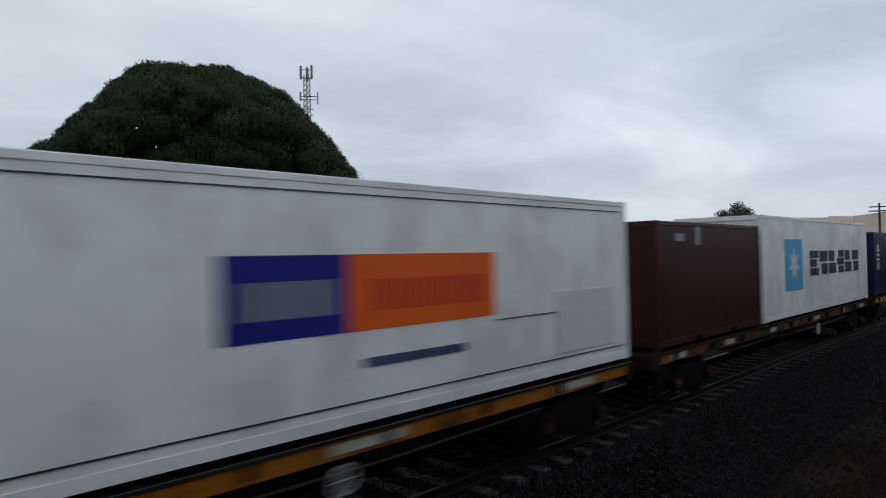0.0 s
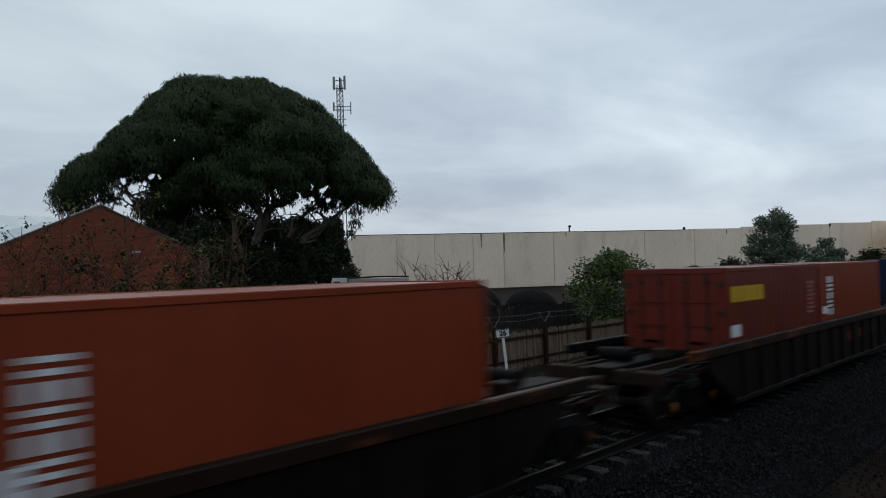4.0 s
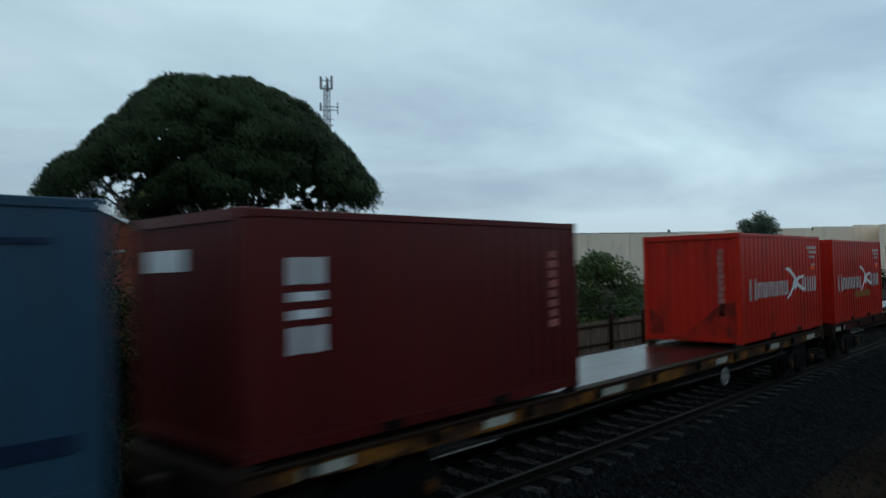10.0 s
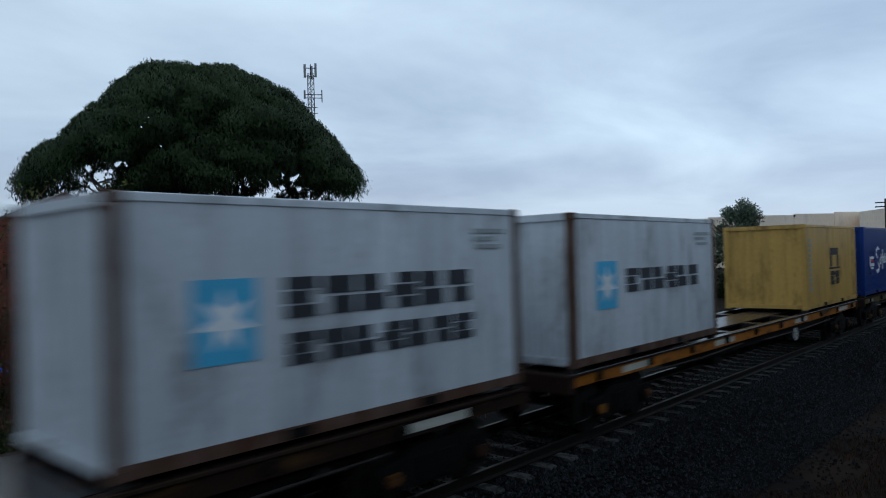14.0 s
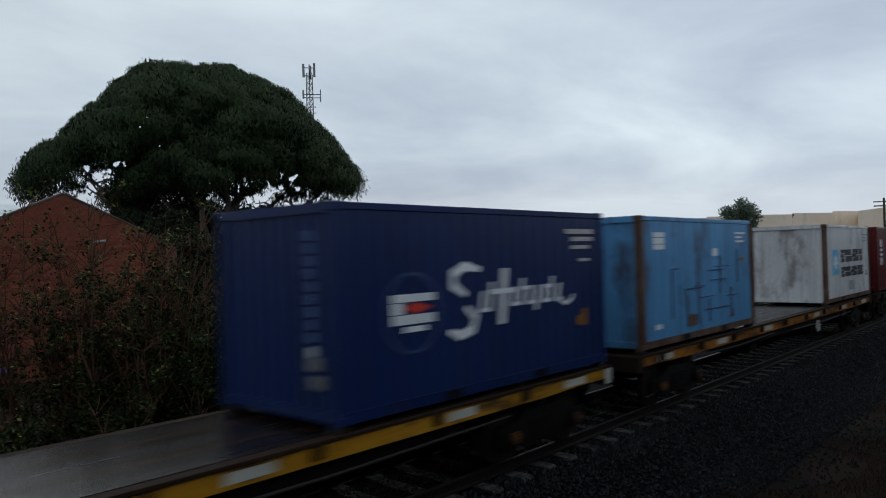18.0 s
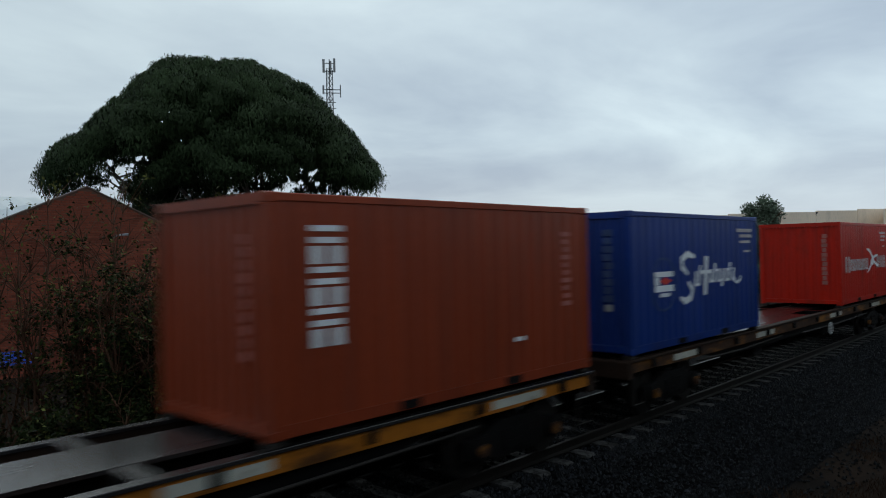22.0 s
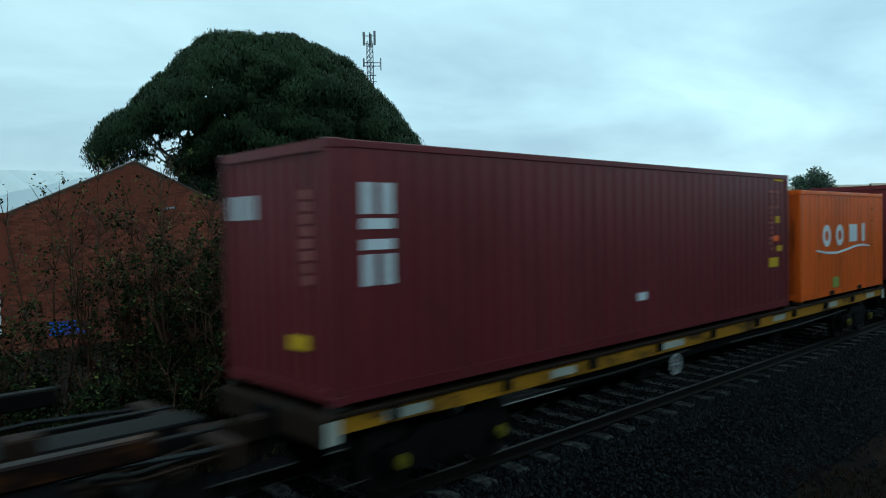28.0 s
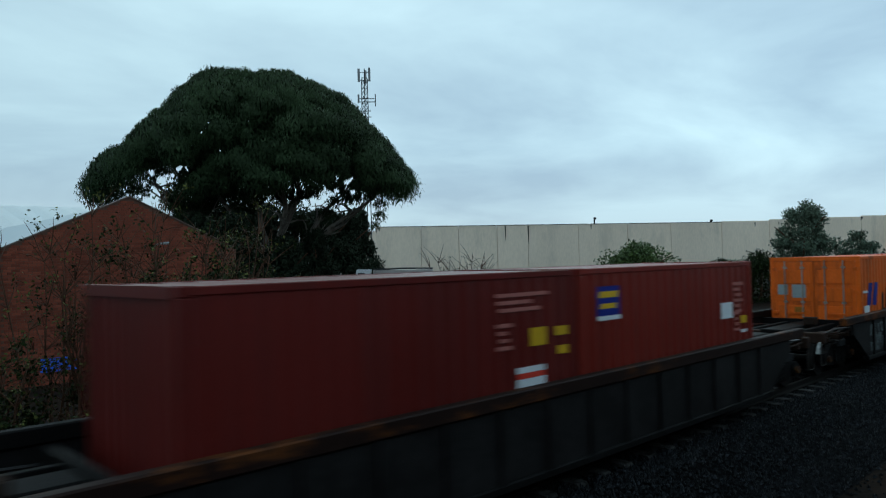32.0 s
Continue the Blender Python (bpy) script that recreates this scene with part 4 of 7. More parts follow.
for rear in (-85.14, -92.42, -111.15, -118.48):
    container("red shipping container with white lettering and cross emblem", "red", rear, base=DECK - (0.06 if -112 < rear < -90 else 0), marks=RED_LINE + ((("label", "mark_ochre", [rect(2.4, 0.72, 4.3, 0.92)]),) if rear == -111.15 else ()), end_marks=((("stain", "mark_soot", [[(0.9, 0.15), (2.28, 0.15), (2.27, 1.0), (2.0, 0.95), (1.7, 0.75), (1.4, 0.45)], [(0.13, 0.15), (0.6, 0.15), (0.4, 0.6), (0.14, 0.8)]]),) if rear == -118.48 else ()) + RED_END)
container("maroon shipping container with a white column of letters", "maroon", -131.41, marks=COLUMN, end_marks=(("marking", "mark_white", [rect(0.3, 1.95, 1.2, 2.2)]),))
container("faded steel blue container with dark overpainted patches", "steel_blue", -138.77, marks=(
    ("patch", "mark_slate", [rect(0.72, 0.56, 1.0, 0.75), rect(0.9, 0.752, 3.75, 1.46), rect(1.78, 1.462, 3.18, 1.9), rect(2.89, 1.902, 3.2, 2.17), rect(4.26, 0.46, 5.8, 0.62)]),
    ("label", "mark_red", [rect(0.25, 2.1, 0.85, 2.28), rect(0.25, 1.95, 0.85, 2.0)]), ("label", "mark_white", [rect(0.25, 2.004, 0.85, 2.096), rect(4.0, 1.79, 4.7, 1.92)]), ("marking", "mark_slate", [rect(4.4, 2.2, 5.6, 2.25)])),
    end_marks=(("marking", "mark_slate", [rect(0.5, 2.0, 1.9, 2.12), rect(0.7, 0.55, 1.0, 0.85)]), ("label", "mark_ochre", [rect(0.75, 1.58, 0.92, 1.72)])))
container("bright blue shipping container with white script lettering", "blue", -151.65, marks=SAIL, end_marks=SAIL_END)
container("mustard yellow shipping container with black block emblem", "yellow", -159.05, marks=(
    ("emblem", "mark_black", [rect(2.72, 1.62, 3.7, 1.85), rect(2.72, 1.25, 2.92, 1.615), rect(3.5, 1.25, 3.7, 1.615), rect(2.55, 1.16, 3.85, 1.22)] + slabs(2.72, 3.80, 0.64, 1.10, 2, 0.10, 0.05)),
    ("marking", "mark_grey", stack(0.35, 0.62, 0.55, 2.2, 11, 0.35))))
container("pale grey shipping container with dark letters and blue emblem", "pale_grey", -172.04, marks=star_line(1))
container("pale grey shipping container with two dark words", "pale_grey", -179.57, marks=star_line(2))
container("maroon shipping container with a white column of letters", "maroon", -192.40, marks=COLUMN, end_marks=(("marking", "mark_dim_red", lines(1.75, 2.05, 2.1, 6)),))
container("rust stained white shipping container with two dark words", "white", -199.88, marks=star_line(2) + (("label", "mark_grey", [rect(2.9, 0.32, 3.5, 0.66), rect(5.35, 0.75, 5.6, 0.95)]),))
container("faded light blue shipping container with rust stains", "sky_blue", -212.80, marks=(("label", "mark_white", [rect(0.55, 1.93, 1.05, 2.03), rect(0.55, 2.045, 1.05, 2.16), rect(0.55, 2.175, 1.05, 2.27), rect(3.5, 1.75, 3.8, 1.92), rect(0.55, 0.35, 0.85, 0.45)]), ("marking", "mark_white", lines(4.9, 5.6, 2.3, 3)), ("label", "mark_ochre", [rect(5.2, 1.6, 5.45, 1.68)]), ("scratch", "mark_dim_blue", [rect(1.35, 1.5, 1.7, 1.53), rect(2.0, 1.06, 2.9, 1.085), rect(2.4, 1.1, 3.0, 1.12), rect(3.2, 1.42, 4.1, 1.445), rect(3.35, 1.2, 4.3, 1.22), rect(3.0, 0.55, 4.4, 0.585), rect(4.2, 0.8, 5.0, 0.82), rect(3.6, 1.5, 4.5, 1.515), rect(2.7, 0.85, 3.5, 0.865)]), ("streak", "rust_post", [rect(1.32, 0.5, 1.36, 1.5), rect(2.05, 0.3, 2.10, 0.95), rect(2.62, 0.3, 2.66, 1.2), rect(3.22, 0.3, 3.26, 0.8), rect(3.9, 0.9, 3.93, 1.75), rect(4.55, 0.3, 4.60, 1.0), rect(5.0, 1.1, 5.03, 1.9)]), ("stain", "rust_post", [[(2.05, 0.3), (2.5, 0.28), (2.55, 0.5), (2.2, 0.55)], [(4.4, 0.3), (4.7, 0.3), (4.62, 0.48)]])))
container("dark navy shipping container with white script lettering", "navy", -220.27, marks=SAIL + (("label", "mark_ochre", [rect(5.15, 0.72, 5.26, 0.88), rect(5.32, 0.70, 5.42, 0.98)]),), end_marks=SAIL_END + (("label", "mark_faint", [rect(1.85, 0.62, 2.15, 0.78), rect(1.88, 0.4, 2.2, 0.56)]),))
container("dull grey shipping container with two dark words", "grey", -233.04, marks=star_line(2, "mark_black") + (("label", "mark_dark", [rect(2.85, 0.34, 3.0, 0.72), rect(3.06, 0.34, 3.2, 0.6), rect(3.55, 0.36, 3.7, 0.74), rect(4.05, 0.42, 4.22, 0.66)]),))
container("bright red shipping container with white lettering and cross emblem", "red", -240.66, marks=RED_LINE[:3], end_marks=RED_END)
container("bright blue shipping container with white script lettering", "blue", -253.66, marks=SAIL, end_marks=SAIL_END)
container("rust brown shipping container with a tall white column of letters", "rust_brown", -261.11, marks=TALL_COLUMN, end_marks=(("marking", "mark_dim_red", stack(1.9, 2.0, 0.8, 2.2, 10)),))
container("worn blue shipping container with grey paint over its script", "worn_blue", -274.23, marks=(("patch", "mark_overpaint", [rect(0.75, 1.47, 2.3, 1.95), rect(1.9, 1.25, 2.25, 1.466), [(2.95, 0.98), (3.25, 0.92), (3.32, 1.16), (3.78, 1.12), (3.86, 1.52), (3.30, 1.58), (3.24, 1.74), (2.92, 1.70)]]),) + SAIL + (("marking", "mark_grey", [rect(5.4, 0.5, 5.6, 0.62), rect(5.4, 1.0, 5.6, 1.2)]),), end_marks=SAIL_END)
container("rust streaked orange shipping container with white letters over a wave", "orange", -281.80, marks=tuple((n_, m_, shift(o_, 0.14, 0.02)) for n_, m_, o_ in WAVE) + (("patch", "mark_red", [rect(3.7, 1.84, 4.3, 2.2)]), ("marking", "mark_ochre", lines(5.1, 5.35, 2.2, 10, 0.07, 0.05))))
container("long tall maroon shipping container with white upright letters", "wine", -294.72, 12.192, 2.896, marks=(
    ("marking", "mark_white", cells(0.47, 0.88, 0.98, 2.55, 6)), ("label", "mark_yellow", [rect(0.34, 0.52, 0.58, 0.7), rect(11.3, 2.72, 11.9, 2.78), rect(11.4, 1.5, 11.75, 1.68), rect(11.45, 0.95, 11.8, 1.12)]),
    ("label", "mark_orange", [rect(11.62, 1.14, 11.95, 1.26)]), ("marking", "mark_grey", lines(11.0, 11.35, 2.45, 14, 0.06, 0.05) + lines(11.4, 11.7, 2.45, 4, 0.06, 0.05)), ("label", "mark_white", [rect(5.8, 1.15, 5.95, 1.22)])))
container("orange shipping container with white letters over a wave", "orange", -302.08, marks=WAVE + (("label", "mark_green", [rect(2.05, 0.2, 2.5, 0.46)]), ("marking", "mark_ochre", lines(5.08, 5.18, 2.2, 12, 0.06, 0.05))))
container("long tall maroon shipping container with white upright letters", "wine", -314.97, 12.192, 2.896, marks=(
    ("marking", "mark_white", cells(0.42, 0.86, 1.28, 2.48, 3, 0.12)), ("label", "mark_white", [rect(5.99, 0.64, 6.27, 0.77)]), ("label", "mark_yellow", [rect(11.44, 2.75, 11.9, 2.79), rect(11.49, 1.85, 11.7, 2.0), rect(11.56, 1.24, 11.82, 1.36), rect(11.15, 0.91, 11.62, 1.11)]),
    ("label", "mark_orange", [rect(11.39, 1.46, 11.65, 1.58)]), ("marking", "mark_dim_red", lines(11.18, 11.38, 2.55, 12, 0.06, 0.05) + lines(11.48, 11.66, 2.55, 4, 0.06, 0.05))),
    end_marks=(("marking", "mark_white", blocks(0.12, 0.85, 2.05, 2.35, 3, 0.2, 1)), ("label", "mark_yellow", [rect(1.5, 0.55, 1.92, 0.72)]), ("marking", "mark_dim_red", stack(1.85, 2.0, 1.3, 2.4, 8))))
container("bright red shipping container with white lettering in a well wagon", "red", -325.15, base=W1, marks=RED_LINE + (("label", "mark_white", [rect(3.9, 1.72, 4.35, 2.0)]),))
container("amber orange shipping container with blue emblem and steel doors", "amber", -331.27, base=W1, doors=True, fittings=P["amber"], marks=(
    ("emblem", "mark_blue", [rect(0.5, 1.18, 0.84, 1.82, 0.22), rect(1.0, 1.18, 1.34, 1.82, 0.22)]), ("lettering", "mark_black", strokes(1.85, 5.25, 0.98, 1.5, 9, 0.15)),
    ("label", "mark_white", [rect(0.2, 1.55, 0.6, 1.62), rect(0.25, 1.0, 0.7, 1.2)]), ("label", "mark_yellow", [rect(4.6, 1.75, 4.95, 1.95), rect(5.35, 1.7, 5.75, 2.05)]), ("marking", "mark_ochre", lines(4.6, 5.5, 2.4, 3))),
    end_marks=(("label", "mark_grey", [rect(0.22, 1.5, 0.5, 1.8), rect(0.62, 1.42, 1.0, 1.8)]), ("label", "mark_ochre", [rect(0.68, 0.95, 0.95, 1.15)])))
container("brown shipping container with a blue and yellow sticker", "brown", -344.38, base=W1, marks=(("label", "mark_blue", [rect(0.5, 1.84, 1.13, 2.3)]), ("label", "mark_yellow", [rect(0.54, 2.12, 1.06, 2.22, 0.04), rect(0.56, 1.95, 1.0, 2.03, 0.04)]), ("label", "mark_white", [rect(0.5, 1.77, 1.13, 1.836), rect(4.67, 1.49, 5.15, 1.8), rect(5.53, 1.16, 5.78, 1.22)]), ("marking", "mark_dim_red", lines(5.2, 5.65, 2.18, 6, 0.06, 0.05) + lines(5.2, 5.45, 1.6, 4, 0.06, 0.05)), ("label", "mark_yellow", [rect(5.52, 1.35, 5.78, 1.5)])))
container("brown shipping container with yellow squares and white labels", "dark_brown", -350.50, base=W1, marks=(("label", "mark_yellow", [rect(5.0, 1.55, 5.35, 1.8), rect(5.55, 1.65, 5.85, 1.78), rect(5.6, 1.38, 5.85, 1.5)]), ("label", "mark_white", [rect(4.7, 0.95, 5.3, 1.12), rect(4.7, 1.2, 5.3, 1.28)]), ("label", "mark_red", [rect(4.7, 1.124, 5.3, 1.196)]), ("marking", "mark_dim_red", lines(4.3, 5.4, 2.3, 3) + lines(4.3, 4.6, 1.9, 4))))


# ---- wagons ----
AXLE_R = 0.42
WHEELS = []


def wheel_mesh():
    if "wheel" not in shared:
        bm = bmesh.new()
        for s in (-1, 1):
            y = s * (GAUGE / 2 + 0.04)
            ring(bm, 0, 0, AXLE_R, y - 0.06, y + 0.06, 28)
            ring(bm, 0, 0, AXLE_R + 0.028, y - s * 0.062 - 0.012, y - s * 0.062 + 0.012, 28)
            ring(bm, 0, 0, 0.13, y - 0.10, y + 0.10, 12)
            for k in range(6):
                a = k * math.tau / 6
                ring(bm, 0.26 * math.cos(a), 0.26 * math.sin(a), 0.045, y + s * 0.058, y + s * 0.070, 8)
        ring(bm, 0, 0, 0.08, -1.02, 1.02, 10)
        shared["wheel"] = mesh_of(bm, "wheelset", M["wheel_steel"])
        bm = bmesh.new()
        outline = [(-1.12, 0.30), (-1.12, 0.56), (-0.72, 0.60), (-0.42, 0.74), (0.42, 0.74), (0.72, 0.60), (1.12, 0.56), (1.12, 0.30), (0.74, 0.32), (0.48, 0.22), (-0.48, 0.22), (-0.74, 0.32)]
        prism(bm, outline, "y", -0.06, 0.06)
        for x in (-0.86, 0.86):
            ring(bm, x, AXLE_R, 0.17, -0.12, 0.12, 14)
        for x in (-0.22, 0.0, 0.22):
            ring(bm, x, 0.36, 0.09, -0.11, 0.11, 10)
            box(bm, x - 0.085, x + 0.085, -0.1, 0.1, 0.42, 0.60)
        shared["side_frame"] = mesh_of(bm, "side_frame", M["dark_steel"])
        bm = bmesh.new()
        bev_box(bm, -0.20, 0.20, -1.0, 1.0, 0.52, 0.80, 0.03)
        box(bm, -0.8, -0.7, -0.7, 0.7, 0.34, 0.46)
        box(bm, 0.7, 0.8, -0.7, 0.7, 0.34, 0.46)
        for s in (-1, 1):
            box(bm, s * 0.42 - 0.04, s * 0.42 + 0.04, -0.78, 0.78, 0.28, 0.40)
        shared["bolster"] = mesh_of(bm, "bogie", M["dark_steel"])
        bm = bmesh.new()
        ring(bm, 0, 0, 0.085, -0.03, 0.03, 10)
        box(bm, -0.06, 0.06, -0.02, 0.025, -0.06, 0.06)
        shared["cap"] = mesh_of(bm, "bearing_cap", M["sill_rust"])
        shared["yellow_cap"] = shared["cap"].copy()
        shared["yellow_cap"].materials[0] = M["hub_yellow"]
        bm = bmesh.new()
        box(bm, -0.45, 0.0, -0.09, 0.09, -0.10, 0.10)
        bev_box(bm, -0.12, 0.36, -0.13, 0.13, -0.14, 0.14, 0.03)
        shared["coupler"] = mesh_of(bm, "coupler", M["rust_steel"])
    return shared["wheel"]


def bogie(parent, x, cap="cap"):
    wheel = wheel_mesh()
    b = part("bogie", shared["bolster"], None, parent, "", (x, 0, 0))
    for y in (-1.02, 1.02):
        part("side_frame", shared["side_frame"], None, b, "", (0, y, 0))
        for dx in (-0.86, 0.86):
            part("bearing_cap", shared[cap], None, b, "", (dx, y + math.copysign(0.145, y), AXLE_R))
    for dx in (-0.86, 0.86):
        w = part("wheelset", wheel, None, b)
        w.matrix_parent_inverse = Matrix.Translation((dx, 0, AXLE_R))
        WHEELS.append(w)


def running_gear(root, length, inset=2.1, cap="cap"):
    wheel_mesh()
    bogie(root, inset, cap)
    bogie(root, length - inset, cap)
    for x, turn in ((0.18, math.pi), (length - 0.18, 0)):
        c = part("coupler", shared["coupler"], None, root, "", (x, 0, 0.86))
        c.rotation_euler = (0, 0, turn)


def flat_wagon(label, front, rear, loads, deck, sill, patches, solid_deck=False, plated=None):
    """A container flat wagon: two side sills with painted patches, centre sill, cross bearers, deck and bogies."""
    length = front - rear
    root = thing("flat_wagon", label, "rail wagon", "wagons of the train", "", (rear, RAIL_Y, 0))
    top = DECK - 0.085
    for s in (-1, 1):
        bm = bmesh.new()
        y = s * 1.13
        prism(bm, [(0.25, top - 0.22), (1.2, top - 0.22), (2.2, top - 0.245), (length - 2.2, top - 0.245), (length - 1.2, top - 0.22), (length - 0.25, top - 0.22), (length - 0.25, top - 0.036), (0.25, top - 0.036)], "y", y - 0.05, y + 0.05)
        side = part("side_sill", bm, M[sill if s < 0 else "rust_steel"], root)
        bm = bmesh.new()
        bev_box(bm, 0.25, length - 0.25, y - 0.085, y + 0.085, top - 0.034, top + 0.012, 0.006)
        # except on orange sills, the dark flange colour stands in for the shaded gap
        part("flange", bm, M["wet_deck" if sill == "sill_orange" else "rust_steel"], side)
        if s < 0:
            for a, b in patches:
                bm = bmesh.new()
                box(bm, a * length, b * length, y - 0.056, y - 0.0505, top - 0.195, top - 0.075)
                part("painted_patch", bm, M["sill_white"], side, "dirty white painted patch")
        k = 1.1
        while k < length - 1:
            bm = bmesh.new()
            bev_box(bm, k - 0.07, k + 0.07, min(y + s * 0.058, y + s * 0.11), max(y + s * 0.058, y + s * 0.11), top - 0.19, top - 0.04, 0.012)
            part("stake_pocket", bm, M["dark_steel"], side)
            k += 1.95
    bm = bmesh.new()
    prism(bm, [(3.4, top - 0.25), (4.6, top - 0.46), (length - 4.6, top - 0.46), (length - 3.4, top - 0.25)], "y", -1.04, -1.0)
    part("truss_plate", bm, M["dark_steel"], root)
    for x0, x1, z in ((3.2, length * 0.42, top - 0.36), (length * 0.5, length - 3.0, top - 0.42)):
        bm = bmesh.new()
        tube(bm, [(x0, -1.09, z), ((x0 + x1) / 2, -1.10, z - 0.03), (x1, -1.09, z + 0.02)], [0.022] * 3, 6)
        part("air_pipe", bm, M["casting"], root)
    bm = bmesh.new()
    tube(bm, [(0.17 * math.cos(k * math.tau / 14), 0, 0.17 * math.sin(k * math.tau / 14)) for k in range(15)], [0.02] * 15, 6)
    for k in range(3):
        q = k * math.pi / 3
        tube(bm, [(-0.16 * math.cos(q), 0, -0.16 * math.sin(q)), (0.16 * math.cos(q), 0, 0.16 * math.sin(q))], [0.012, 0.012], 5)
    part("hand_brake_wheel", bm, M["brake_wheel"], root, "pale hand brake wheel", (length * (0.39 if sill == "sill_yellow" else 0.63), -1.13, top - 0.52))
    bm = bmesh.new()
    box(bm, 0.1, length - 0.1, -0.22, 0.22, top - 0.46, top - 0.03)
    part("centre_sill", bm, M["dark_steel"], root)
    for x in (0.25, length - 0.25):
        bm = bmesh.new()
        bev_box(bm, x - 0.1, x + 0.1, -1.2, 1.2, top - 0.33, top - 0.004, 0.02)
        beam = part("end_sill", bm, M["rust_steel"], root)
        if sill == "sill_yellow" and rear < -200:
            bm = bmesh.new()
            box(bm, x - 0.095, x + 0.095, -1.206, -1.2005, top - 0.31, top - 0.05)
            part("painted_end", bm, M["sill_white"], beam, "dirty white painted beam end")
    n = int(length / (1.55 if solid_deck else 2.3))
    if solid_deck:
        for i in range(n):
            a, b = 0.4 + i * (length - 0.8) / n, 0.4 + (i + 1) * (length - 0.8) / n - 0.012
            if deck == "wet_plate":
                for k in range(8 if i % 2 == 0 else 0):      # long planks, two bays each
                    y, b = -1.04 + k * 0.26, min(length - 0.4, 0.4 + (i + 2) * (length - 0.8) / n) - 0.015
                    bm = bmesh.new()
                    box(bm, a, b, y + 0.0015, y + 0.2585, top - 0.02, top + 0.016 + 0.001 * ((i + k * 3) % 3))
                    part("plank", bm, M["wet_plate" if (i * 3 + k * 5) % 7 > 1 else "brown_plank"], root)
            else:
                bm = bmesh.new()
                box(bm, a, b, -1.04, 1.04, top - 0.02, top + 0.02 + 0.004 * (i % 2))
                part("deck_plate", bm, M[deck], root)
    else:
        stretches = [(0.36, 6.4, "sill_red"), (6.41, length - 9.95, deck), (length - 9.94, length - 0.36, "sill_red")] if sill == "sill_red" else [(0.36, length - 0.36, deck)]
        for x0, x1, surface in stretches:
            bm = bmesh.new()
            box(bm, x0, x1, -0.52, 0.52, top - 0.028, top + 0.016)
            part("deck_plate", bm, M[surface], root)
        for s in (-1, 1) if plated else ():
            bm = bmesh.new()
            bev_box(bm, plated[0], plated[1] - 0.5 * s, min(s * 0.53, s * 1.035), max(s * 0.53, s * 1.035), top - 0.01, top + 0.015, 0.004)
            part("side_plate", bm, M["wet_plate"], root)
        for i in range(n + 1):
            x = 0.6 + i * (length - 1.2) / n
            for s in (-1, 1):
                bm = bmesh.new()
                box(bm, x - 0.11, x + 0.11, min(s * 0.525, s * 1.04), max(s * 0.525, s * 1.04), top - 0.14, top + 0.012)
                part("cross_bearer", bm, M[deck if sill != "sill_red" else "sill_red"], root)
    for i in range(3):
        bm = bmesh.new()
        x = length * (0.36 + 0.14 * i)
        if i == 1:
            ring(bm, x, 0.62, 0.20, -0.75, -0.05, 14)
            part("brake_reservoir", bm, M["dark_steel"], root)
        else:
            bev_box(bm, x - 0.28, x + 0.28, -0.92, -0.45, 0.42, 0.80, 0.03)
            part("equipment_box", bm, M["dark_steel"], root)
    for x in (0.5, length - 0.5):
        bm = bmesh.new()
        tube(bm, [(x - 0.18, -1.2, top - 0.3), (x - 0.18, -1.2, 0.35), (x + 0.18, -1.2, 0.35), (x + 0.18, -1.2, top - 0.3)], [0.016] * 4, 6)
        part("step", bm, M["casting"], root)
    for a, b in loads:
        for x in (a + 0.1 - rear, b - 0.1 - rear):
            for y in (-1.1, 1.1):
                bm = bmesh.new()
                bev_box(bm, x - 0.09, x + 0.09, y - 0.09, y + 0.09, top + 0.013, DECK, 0.015)
                part("twist_lock", bm, M["casting"], root)
    running_gear(root, length, cap="yellow_cap" if sill == "sill_yellow" and rear < -270 else "cap")
    MOVING.append((root, rear, 0.0))
    return root


